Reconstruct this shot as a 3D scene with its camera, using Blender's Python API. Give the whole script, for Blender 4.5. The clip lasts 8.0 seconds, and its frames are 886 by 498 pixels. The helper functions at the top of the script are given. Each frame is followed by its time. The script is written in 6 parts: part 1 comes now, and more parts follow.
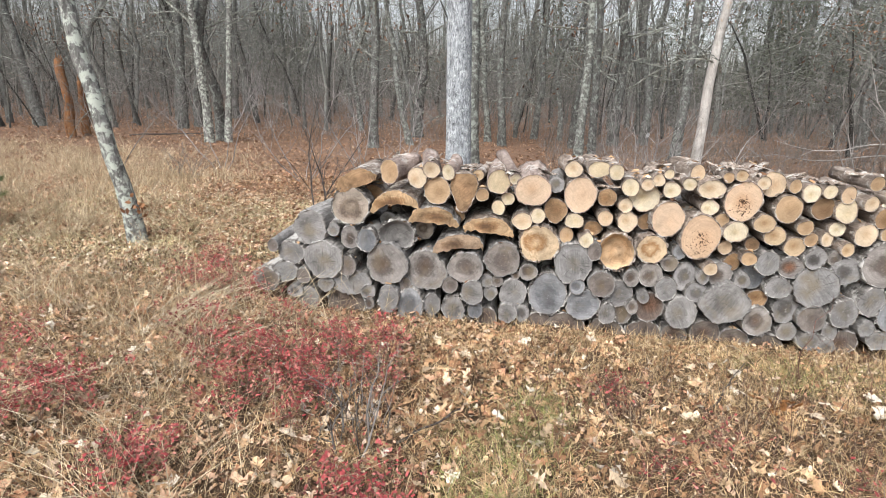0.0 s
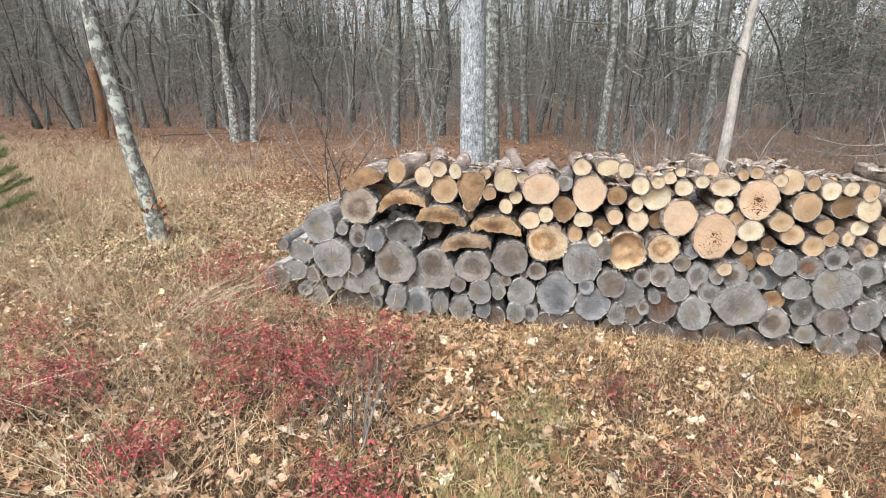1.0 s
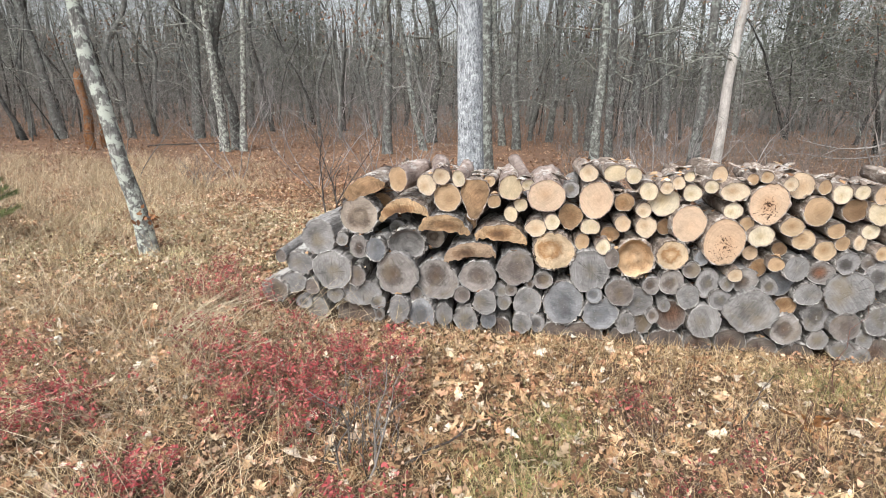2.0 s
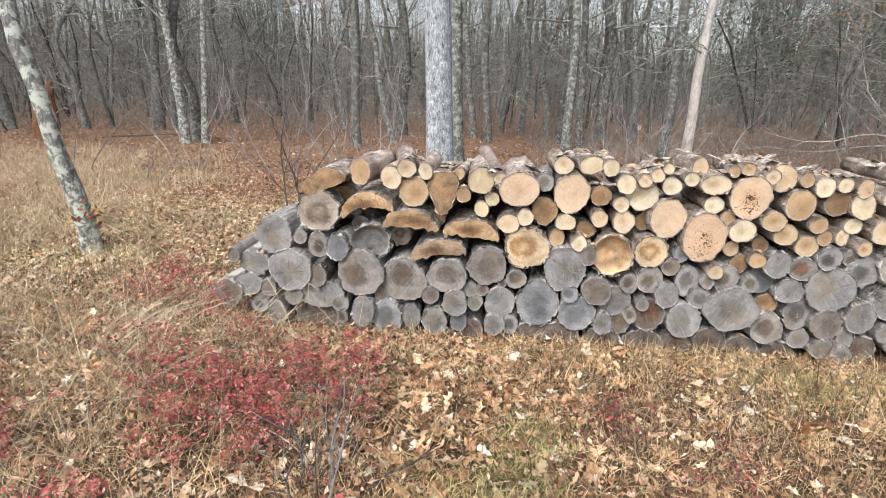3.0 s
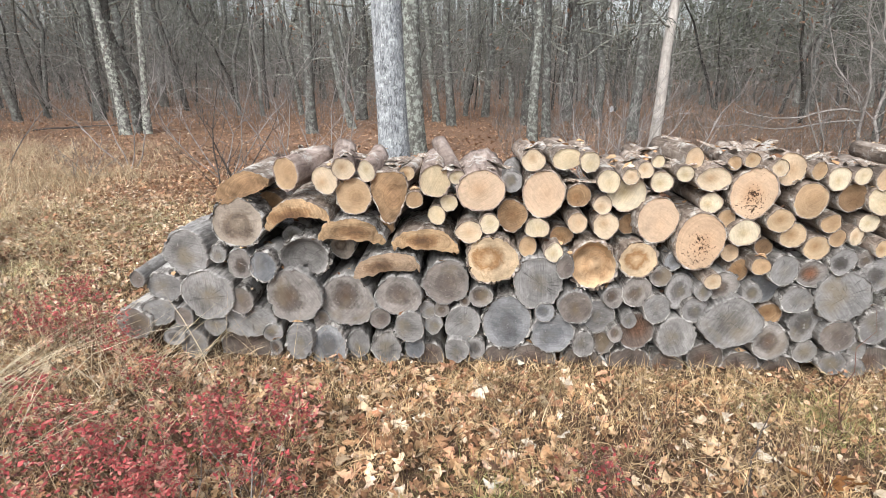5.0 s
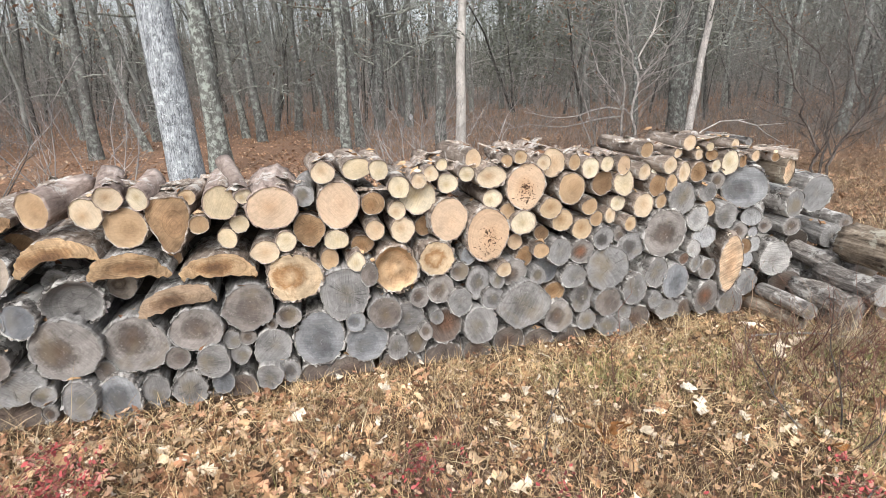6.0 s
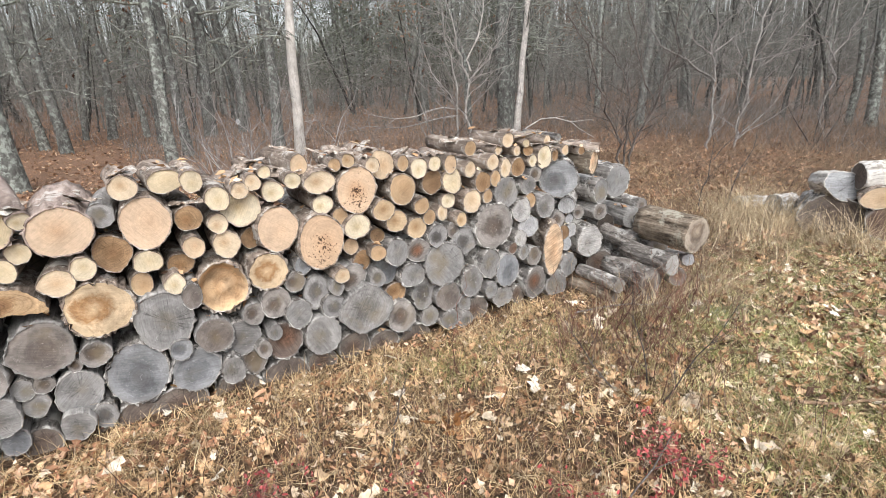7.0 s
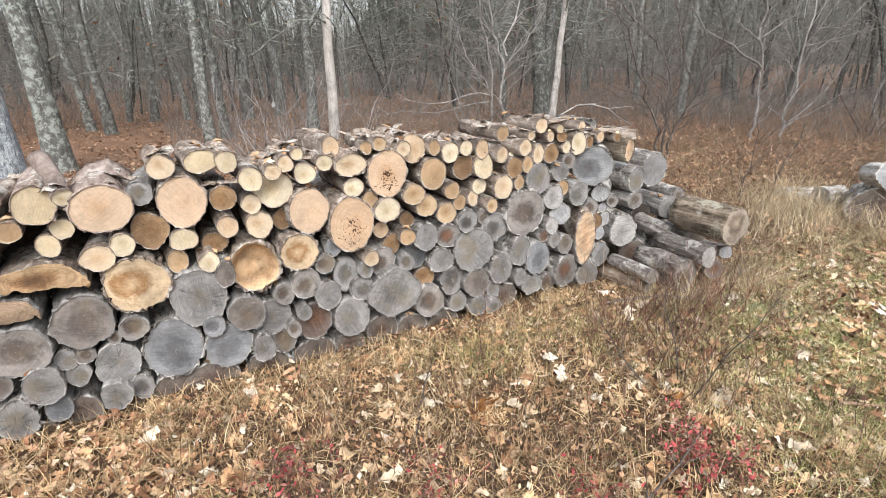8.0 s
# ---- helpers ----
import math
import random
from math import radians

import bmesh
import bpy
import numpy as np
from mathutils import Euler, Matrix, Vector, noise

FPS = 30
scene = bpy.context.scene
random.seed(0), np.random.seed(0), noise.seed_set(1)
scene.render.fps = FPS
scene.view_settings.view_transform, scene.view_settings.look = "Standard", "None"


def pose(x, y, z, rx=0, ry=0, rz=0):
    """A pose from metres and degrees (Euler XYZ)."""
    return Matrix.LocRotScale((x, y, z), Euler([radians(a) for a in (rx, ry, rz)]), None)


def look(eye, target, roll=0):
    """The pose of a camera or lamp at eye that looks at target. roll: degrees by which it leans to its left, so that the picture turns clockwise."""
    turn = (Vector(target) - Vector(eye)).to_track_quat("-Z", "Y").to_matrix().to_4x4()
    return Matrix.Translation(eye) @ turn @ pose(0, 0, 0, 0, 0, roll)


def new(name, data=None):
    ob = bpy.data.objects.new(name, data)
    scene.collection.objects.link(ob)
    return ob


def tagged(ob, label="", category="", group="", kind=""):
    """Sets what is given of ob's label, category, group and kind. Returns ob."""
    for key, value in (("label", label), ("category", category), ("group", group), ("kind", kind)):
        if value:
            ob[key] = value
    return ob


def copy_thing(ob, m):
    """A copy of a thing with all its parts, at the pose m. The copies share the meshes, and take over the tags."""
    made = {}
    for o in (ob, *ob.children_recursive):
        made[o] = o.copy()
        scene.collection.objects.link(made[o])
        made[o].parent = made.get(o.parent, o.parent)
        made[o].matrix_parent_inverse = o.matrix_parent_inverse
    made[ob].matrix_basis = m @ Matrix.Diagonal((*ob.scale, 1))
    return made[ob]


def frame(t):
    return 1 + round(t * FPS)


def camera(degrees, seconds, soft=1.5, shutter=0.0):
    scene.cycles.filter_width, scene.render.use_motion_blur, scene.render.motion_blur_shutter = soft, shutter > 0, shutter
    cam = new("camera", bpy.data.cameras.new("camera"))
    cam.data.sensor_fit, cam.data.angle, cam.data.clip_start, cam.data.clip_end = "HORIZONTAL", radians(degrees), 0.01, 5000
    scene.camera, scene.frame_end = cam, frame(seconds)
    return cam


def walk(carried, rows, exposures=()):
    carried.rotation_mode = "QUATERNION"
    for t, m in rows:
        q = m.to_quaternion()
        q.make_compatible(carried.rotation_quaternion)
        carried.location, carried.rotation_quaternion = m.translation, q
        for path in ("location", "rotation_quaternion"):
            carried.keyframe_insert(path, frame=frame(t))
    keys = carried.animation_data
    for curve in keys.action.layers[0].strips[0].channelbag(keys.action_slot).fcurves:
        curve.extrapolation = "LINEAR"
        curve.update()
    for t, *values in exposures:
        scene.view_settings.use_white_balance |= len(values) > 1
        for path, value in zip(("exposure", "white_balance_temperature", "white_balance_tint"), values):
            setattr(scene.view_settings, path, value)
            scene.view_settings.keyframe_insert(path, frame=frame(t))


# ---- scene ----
cam = camera(79.3, 8.0, 0.5)
PATH = [
    (0, (0.798, 0.159, 1.561), (0.554, 2.061, 0.992), 1.8),
    (0.5, (0.879, 0.19, 1.565), (0.615, 2.088, 0.991), 1.7),
    (1, (0.927, 0.198, 1.569), (0.586, 2.081, 0.99), 1.0),
    (1.5, (0.858, 0.227, 1.575), (0.505, 2.113, 1.011), 0.7),
    (1.7, (0.822, 0.244, 1.57), (0.48, 2.135, 1.017), 0.6),
    (3, (0.818, 0.52, 1.515), (0.615, 2.425, 0.939), 1.0),
    (3.5, (0.844, 0.747, 1.506), (0.617, 2.638, 0.896), 0.5),
    (4, (0.744, 0.977, 1.498), (0.495, 2.858, 0.867), 0.1),
    (4.2, (0.714, 1.036, 1.509), (0.461, 2.915, 0.873), 0.1),
    (5.3, (0.939, 1.117, 1.511), (0.985, 3.014, 0.879), -0.4),
    (5.5, (0.974, 1.101, 1.511), (1.132, 2.994, 0.885), -0.8),
    (6, (1.043, 1.096, 1.512), (1.554, 2.932, 0.904), -1.6),
    (6.5, (1.09, 1.087, 1.514), (1.902, 2.811, 0.905), -1.9),
    (7, (1.155, 1.083, 1.514), (2.153, 2.702, 0.896), -1.7),
    (7.5, (1.185, 1.086, 1.506), (2.202, 2.686, 0.871), -1.4),
    (8, (1.168, 1.085, 1.502), (2.057, 2.75, 0.84), -1.4),
]
walk(cam, [(t, look(eye, target, roll)) for t, eye, target, roll in PATH])

# ---------------------------------------------------------------- sky and sun: a bright overcast autumn day
world = bpy.data.worlds.new("overcast_sky")
scene.world = world
world.use_nodes = True
wn = world.node_tree.nodes
wl = world.node_tree.links
sky = wn.new("ShaderNodeTexSky")
sky.sky_type = 'NISHITA'
sky.sun_disc = False
sky.sun_elevation = radians(45)
sky.sun_rotation = radians(200)
sky.air_density, sky.dust_density = 1.0, 3.0
soften = wn.new("ShaderNodeHueSaturation")
soften.inputs["Saturation"].default_value = 0.34
wl.new(sky.outputs["Color"], soften.inputs["Color"])
wl.new(soften.outputs["Color"], wn["Background"].inputs["Color"])
wn["Background"].inputs["Strength"].default_value = 0.15
sun = new("sun", bpy.data.lights.new("sun", "SUN"))
sun.data.energy = 1.45
sun.data.angle = radians(35)
sun.data.color = (1.0, 0.975, 0.95)
sun.matrix_world = look((-2.8, -7.4, 11.5), (1.5, 3.5, 0.0))
scene.view_settings.exposure = 0.74

rng = np.random.default_rng(7)


# ---------------------------------------------------------------- materials
class Nodes:
    """A short way to wire a principled material."""

    def __init__(self, name, rough=0.85):
        self.mat = bpy.data.materials.new(name)
        self.mat.use_nodes = True
        self.n, self.l = self.mat.node_tree.nodes, self.mat.node_tree.links
        self.bsdf = self.n["Principled BSDF"]
        self.bsdf.inputs["Roughness"].default_value = rough
        self.bsdf.inputs["Specular IOR Level"].default_value = 0.25

    def put(self, socket, value):
        if isinstance(value, bpy.types.NodeSocket):
            self.l.new(value, socket)
        elif value is not None:
            socket.default_value = value

    def coord(self, which="Object"):
        return self.n.new("ShaderNodeTexCoord").outputs[which]

    def mapping(self, vector, scale=(1, 1, 1), place=None):
        m = self.n.new("ShaderNodeMapping")
        self.put(m.inputs["Vector"], vector)
        m.inputs["Scale"].default_value = scale
        if place is not None:
            self.put(m.inputs["Location"], place)
        return m.outputs["Vector"]

    def noise(self, vector, scale, detail=4.0, rough=0.6, distortion=0.0):
        t = self.n.new("ShaderNodeTexNoise")
        self.put(t.inputs["Vector"], vector)
        t.inputs["Scale"].default_value = scale
        t.inputs["Detail"].default_value = detail
        t.inputs["Roughness"].default_value = rough
        t.inputs["Distortion"].default_value = distortion
        return t.outputs["Fac"]

    def voronoi(self, vector, scale, feature='F1'):
        t = self.n.new("ShaderNodeTexVoronoi")
        t.feature = feature
        self.put(t.inputs["Vector"], vector)
        t.inputs["Scale"].default_value = scale
        return t.outputs["Distance"]

    def math(self, op, a, b=None, c=None):
        m = self.n.new("ShaderNodeMath")
        m.operation = op
        for k, v in enumerate((a, b, c)):
            if v is not None:
                self.put(m.inputs[k], v)
        return m.outputs[0]

    def ramp(self, fac, stops):
        r = self.n.new("ShaderNodeValToRGB")
        e = r.color_ramp.elements
        while len(e) < len(stops):
            e.new(0.5)
        for k, (p, c) in enumerate(stops):
            e[k].position = p
            e[k].color = (*c, 1) if len(c) == 3 else c
        self.put(r.inputs["Fac"], fac)
        return r.outputs["Color"]

    def span(self, v, a, b, c=0.0, d=1.0):
        m = self.n.new("ShaderNodeMapRange")
        self.put(m.inputs[0], v)
        for k, x in enumerate((a, b, c, d)):
            m.inputs[k + 1].default_value = x
        return m.outputs[0]

    def mix(self, fac, a, b, how='MIX'):
        m = self.n.new("ShaderNodeMix")
        m.data_type, m.blend_type = 'RGBA', how
        self.put(m.inputs[0], fac)
        for k, v in ((6, a), (7, b)):
            self.put(m.inputs[k], (*v, 1) if isinstance(v, tuple) and len(v) == 3 else v)
        return m.outputs[2]

    def rand(self):
        return self.n.new("ShaderNodeObjectInfo").outputs["Random"]

    def island(self):
        return self.n.new("ShaderNodeNewGeometry").outputs["Random Per Island"]

    def color(self, c):
        self.put(self.bsdf.inputs["Base Color"], c)
        return self

    def bump(self, height, strength=0.5, distance=0.01):
        b = self.n.new("ShaderNodeBump")
        b.inputs["Strength"].default_value = strength
        b.inputs["Distance"].default_value = distance
        self.put(b.inputs["Height"], height)
        self.put(self.bsdf.inputs["Normal"], b.outputs["Normal"])
        return self

    def grey(self, v):
        c = self.n.new("ShaderNodeCombineColor")
        for k in range(3):
            self.put(c.inputs[k], v)
        return c.outputs[0]


def cut_wood(name, heart, ring, sap, other, crack=0.6, rings=0.10, saw=0.10, spots=0.0, grime=0.35, blotch=0.15, rim=None, warp=0.45, tint=None):
    """The sawn end of a log: growth rings round a pith, radial checks, saw marks and stains.
    heart, ring, sap: colours from the pith outwards; other: a second tone that some logs lean to."""
    k = Nodes(name, 0.8)
    gen = k.coord("Generated")
    sep = k.n.new("ShaderNodeSeparateXYZ")
    k.put(sep.inputs[0], gen)
    u = k.math('MULTIPLY_ADD', sep.outputs[0], 2.0, -1.0)
    v = k.math('MULTIPLY_ADD', sep.outputs[2], 2.0, -1.0)
    rnd = k.rand()
    # the pith lies off centre by a little, differently in each log
    ou = k.math('MULTIPLY_ADD', rnd, 0.5, -0.25)
    ov = k.math('SINE', k.math('MULTIPLY', rnd, 40.0))
    u2 = k.math('SUBTRACT', u, ou)
    v2 = k.math('MULTIPLY_ADD', ov, 0.15, v)
    d = k.math('SQRT', k.math('ADD', k.math('MULTIPLY', u2, u2), k.math('MULTIPLY', v2, v2)))
    d0 = k.math('SQRT', k.math('ADD', k.math('MULTIPLY', u, u), k.math('MULTIPLY', v, v)))
    shift = k.n.new("ShaderNodeCombineXYZ")
    k.put(shift.inputs[0], k.math('MULTIPLY', rnd, 37.0))
    k.put(shift.inputs[1], k.math('MULTIPLY', rnd, 11.0))
    ob = k.mapping(k.coord("Object"), (1, 1, 1), shift.outputs[0])
    blot = k.noise(ob, 9.0, 5.0, 0.65)
    fine = k.noise(ob, 70.0, 4.0, 0.7)
    dd = k.math('MULTIPLY_ADD', k.math('SUBTRACT', blot, 0.5), warp, d)
    if warp > 0.7:
        dd = k.math('MULTIPLY_ADD', k.math('SUBTRACT', k.noise(ob, 30.0, 5.0, 0.65, 0.8), 0.5), 0.5, dd)
    base = k.ramp(dd, [(0.0, heart), (0.42, ring), (0.68, sap), (0.97, sap)])
    base = k.mix(k.span(rnd, 0.35, 1.0, 0.0, 0.85), base, other)
    wob = k.math('MULTIPLY_ADD', blot, 0.22, d)
    rv = k.n.new("ShaderNodeCombineXYZ")
    k.put(rv.inputs[0], k.math('MULTIPLY', wob, 17.0))
    k.put(rv.inputs[1], k.math('MULTIPLY', rnd, 51.0))
    rings_v = k.span(k.noise(rv.outputs[0], 1.0, 3.0, 0.65), 0.3, 0.7, 1.0 - rings * 1.3, 1.0 + rings * 0.7)
    base = k.mix(1.0, base, k.grey(rings_v), 'MULTIPLY')
    # saw marks: fine straight streaks at an angle of each log's own
    a = k.math('MULTIPLY', rnd, 9.0)
    along = k.math('ADD', k.math('MULTIPLY', u, k.math('COSINE', a)), k.math('MULTIPLY', v, k.math('SINE', a)))
    across = k.math('SUBTRACT', k.math('MULTIPLY', v, k.math('COSINE', a)), k.math('MULTIPLY', u, k.math('SINE', a)))
    sv = k.n.new("ShaderNodeCombineXYZ")
    k.put(sv.inputs[0], k.math('MULTIPLY', along, 22.0))
    k.put(sv.inputs[1], k.math('MULTIPLY', across, 1.2))
    k.put(sv.inputs[2], k.math('MULTIPLY', rnd, 90.0))
    streak = k.noise(sv.outputs[0], 1.0, 3.0, 0.6)
    base = k.mix(1.0, base, k.grey(k.span(streak, 0.3, 0.7, 1.0 - saw * 1.6, 1.0 + saw)), 'MULTIPLY')
    base = k.mix(1.0, base, k.grey(k.span(fine, 0.25, 0.75, 0.88, 1.10)), 'MULTIPLY')
    # stains
    stain = k.noise(ob, 16.0, 6.0, 0.7, 0.6)
    base = k.mix(k.span(stain, 0.52, 0.75, 0.0, grime), base, tuple(c * 0.42 for c in ring))
    patchy = k.noise(ob, 6.5, 4.0, 0.62, 0.6)
    base = k.mix(1.0, base, k.grey(k.span(patchy, 0.32, 0.68, 1.0 - blotch, 1.0 + blotch)), 'MULTIPLY')
    if tint is not None:
        hue = k.noise(ob, 4.5, 3.0, 0.55, 0.8)
        base = k.mix(k.span(k.math('MULTIPLY_ADD', d0, -0.18, hue), 0.40, 0.58, 0.0, 0.75), base, tint)
        fleck = k.noise(ob, 42.0, 3.0, 0.6, 1.0)
        base = k.mix(k.span(fleck, 0.62, 0.72, 0.0, 0.45), base, tuple(c * 1.5 for c in sap))
    if rim is not None:
        edge = k.math('MULTIPLY_ADD', k.math('SUBTRACT', blot, 0.5), 0.35, d0)
        base = k.mix(k.span(edge, 0.87, 1.03, 0.0, 0.7), base, rim)
    # checks running out from the pith
    ang = k.math('ARCTAN2', u2, v2)
    cv = k.n.new("ShaderNodeCombineXYZ")
    k.put(cv.inputs[0], k.math('MULTIPLY', k.math('SINE', ang), 2.6))
    k.put(cv.inputs[1], k.math('MULTIPLY', k.math('COSINE', ang), 2.6))
    k.put(cv.inputs[2], k.math('MULTIPLY_ADD', d, 0.25, k.math('MULTIPLY', rnd, 70.0)))
    cn = k.noise(cv.outputs[0], 1.0, 2.0, 0.5)
    line = k.span(k.math('ABSOLUTE', k.math('SUBTRACT', cn, 0.5)), 0.0, 0.014, 1.0, 0.0)
    keep = k.span(dd, 0.55, 0.9, 1.0, 0.0)
    on = k.math('MULTIPLY', k.math('MULTIPLY', line, keep), crack)
    base = k.mix(on, base, tuple(c * 0.10 for c in ring))
    if spots:
        sp = k.noise(ob, 52.0, 3.0, 0.6, 1.4)
        where = k.span(k.math('ADD', k.math('MULTIPLY', v, -0.55), k.math('SUBTRACT', 0.75, d0)), 0.0, 0.7, 0.0, 0.2)
        mask = k.span(k.math('ADD', sp, where), 0.68, 0.73, 0.0, spots)
        base = k.mix(mask, base, (0.035, 0.016, 0.008))
    k.color(base)
    h = k.math('ADD', k.math('MULTIPLY', streak, 0.7), k.math('SUBTRACT', k.math('MULTIPLY', fine, 0.6), on))
    k.bump(h, 0.55, 0.004)
    return k.mat


def bark_wood(name, dark, mid, light, lichen=None, lichen_amount=0.0, scale=1.0, axis=1, stretch_by=0.22):
    """Furrowed bark along one axis of the object, with plates, dirt and patches of lichen."""
    k = Nodes(name, 0.95)
    stretch = [1.0, 1.0, 1.0]
    stretch[axis] = stretch_by
    ob = k.mapping(k.coord("Object"), stretch)
    plain = k.coord("Object")
    furrow = k.noise(ob, 30.0 * scale, 6.0, 0.66, 0.9)
    flake = k.noise(plain, 60.0 * scale, 4.0, 0.62, 0.6)
    ridge = k.math('ABSOLUTE', k.math('MULTIPLY_ADD', k.noise(ob, 46.0 * scale, 3.0, 0.55, 0.6), 2.0, -1.0))
    big = k.noise(plain, 6.0 * scale, 5.0, 0.65, 0.4)
    rnd = k.rand()
    f = k.math('ADD', k.math('MULTIPLY', furrow, 0.62), k.math('ADD', k.math('MULTIPLY', flake, 0.24), k.math('MULTIPLY', ridge, 0.34)))
    base = k.ramp(f, [(0.34, dark), (0.50, mid), (0.70, light)])
    base = k.mix(1.0, base, k.grey(k.span(big, 0.3, 0.7, 0.62, 1.35)), 'MULTIPLY')
    base = k.mix(1.0, base, k.grey(k.span(rnd, 0.0, 1.0, 0.75, 1.25)), 'MULTIPLY')
    if lichen is not None:
        patch = k.noise(plain, 13.0 * scale, 8.0, 0.75, 0.15)
        lo = 0.62 - 0.22 * lichen_amount
        base = k.mix(k.span(patch, lo, lo + 0.06, 0.0, 0.85), base, lichen)
    k.color(base)
    k.bump(f, 0.9, 0.012)
    return k.mat


FRESH = cut_wood("fresh_cut_wood", (0.47, 0.325, 0.198), (0.59, 0.460, 0.318), (0.65, 0.535, 0.392), (0.55, 0.390, 0.255), 0.10, 0.07, 0.06, 0, 0.34, 0.15, (0.61, 0.50, 0.35))
FRESH_CREAM = cut_wood("cream_cut_wood", (0.50, 0.39, 0.235), (0.63, 0.54, 0.385), (0.68, 0.60, 0.455), (0.60, 0.49, 0.33), 0.10, 0.08, 0.08, 0, 0.36, 0.18, (0.56, 0.46, 0.31))
FRESH_TAN = cut_wood("golden_cut_wood", (0.34, 0.215, 0.115), (0.45, 0.318, 0.192), (0.53, 0.400, 0.262), (0.41, 0.275, 0.162), 0.12, 0.09, 0.06, 0, 0.42, 0.2, (0.58, 0.46, 0.31))
PINK = cut_wood("pale_pink_cut_wood", (0.52, 0.350, 0.225), (0.61, 0.450, 0.315), (0.64, 0.490, 0.358), (0.61, 0.450, 0.32), 0.12, 0.07, 0.06, 0, 0.3, 0.14)
SPOTTED = cut_wood("ant_bored_cut_wood", (0.50, 0.300, 0.175), (0.58, 0.405, 0.270), (0.60, 0.445, 0.315), (0.56, 0.39, 0.26), 0.1, 0.07, 0.06, 0.95, 0.25, 0.12)
GREY = cut_wood("weathered_grey_wood", (0.099, 0.090, 0.083), (0.138, 0.132, 0.128), (0.320, 0.312, 0.309), (0.225, 0.220, 0.216), 0.10, 0.10, 0.12, 0, 0.55, 0.34, (0.27, 0.262, 0.255), 0.85, (0.190, 0.160, 0.112))
GREY_WARM = cut_wood("brownish_grey_wood", (0.115, 0.081, 0.061), (0.121, 0.104, 0.093), (0.290, 0.268, 0.252), (0.198, 0.170, 0.153), 0.10, 0.10, 0.10, 0, 0.6, 0.36, (0.25, 0.236, 0.224), 0.85, (0.175, 0.138, 0.092))
GREY_BLUE = cut_wood("bluish_grey_wood", (0.118, 0.116, 0.118), (0.144, 0.149, 0.159), (0.278, 0.285, 0.296), (0.180, 0.190, 0.205), 0.10, 0.10, 0.10, 0, 0.5, 0.34, (0.272, 0.274, 0.277), 0.85, (0.154, 0.148, 0.136))
GREY_LIGHT = cut_wood("pale_grey_wood", (0.21, 0.190, 0.165), (0.215, 0.207, 0.198), (0.285, 0.277, 0.270), (0.25, 0.25, 0.252), 0.6, 0.12, 0.14, 0, 0.55, 0.32, (0.30, 0.29, 0.28), 0.85, (0.22, 0.185, 0.135))
SILVER = cut_wood("silvered_wood", (0.36, 0.34, 0.31), (0.42, 0.41, 0.395), (0.47, 0.455, 0.44), (0.38, 0.40, 0.43), 0.8, 0.2, 0.2, 0, 0.5, 0.25)
EARTHY = cut_wood("brown_grey_wood", (0.125, 0.082, 0.060), (0.165, 0.125, 0.103), (0.205, 0.175, 0.155), (0.165, 0.135, 0.118), 0.7, 0.2, 0.2, 0, 0.7, 0.3)
RUSTY = cut_wood("rust_hearted_grey_wood", (0.205, 0.092, 0.052), (0.175, 0.115, 0.085), (0.215, 0.20, 0.19), (0.20, 0.125, 0.09), 0.9, 0.22, 0.2, 0, 0.6, 0.3, (0.30, 0.285, 0.27))
RINGED = cut_wood("brown_hearted_wood", (0.55, 0.405, 0.255), (0.33, 0.185, 0.085), (0.57, 0.44, 0.295), (0.46, 0.32, 0.19), 0.15, 0.10, 0.05, 0, 0.7, 0.36, (0.60, 0.47, 0.31), 1.0)
RINGED_OLD = cut_wood("old_brown_hearted_wood", (0.36, 0.30, 0.235), (0.15, 0.115, 0.09), (0.36, 0.31, 0.26), (0.25, 0.20, 0.155), 0.3, 0.14, 0.05, 0, 0.7, 0.34, (0.43, 0.37, 0.30), 0.8)
BOWL = cut_wood("hollowed_rotten_wood", (0.64, 0.52, 0.39), (0.33, 0.165, 0.072), (0.60, 0.46, 0.31), (0.50, 0.34, 0.20), 0.3, 0.08, 0.04, 0, 0.7, 0.36, (0.62, 0.48, 0.31), 0.9)
GREY_BOWL = cut_wood("hollowed_grey_wood", (0.30, 0.285, 0.27), (0.105, 0.097, 0.092), (0.20, 0.19, 0.18), (0.17, 0.165, 0.16), 0.5, 0.2, 0.1, 0, 0.6, 0.3, (0.36, 0.345, 0.33))
TAN = cut_wood("dull_tan_wood", (0.25, 0.14, 0.07), (0.31, 0.19, 0.10), (0.36, 0.235, 0.135), (0.21, 0.135, 0.08), 0.6, 0.18, 0.14, 0, 0.6, 0.28)
SLAB = cut_wood("brown_slab_wood", (0.15, 0.085, 0.050), (0.30, 0.178, 0.092), (0.48, 0.335, 0.200), (0.33, 0.21, 0.12), 0.2, 0.22, 0.14, 0, 0.85, 0.45, None, 1.0)
SLAB_OLD = cut_wood("old_slab_wood", (0.125, 0.078, 0.050), (0.24, 0.158, 0.100), (0.36, 0.265, 0.185), (0.24, 0.17, 0.12), 0.2, 0.24, 0.14, 0, 0.75, 0.4, None, 1.0)
ORANGE = cut_wood("split_orange_wood", (0.52, 0.335, 0.205), (0.60, 0.42, 0.28), (0.62, 0.47, 0.33), (0.54, 0.34, 0.20), 0.4, 0.2, 0.3, 0, 0.6, 0.35)

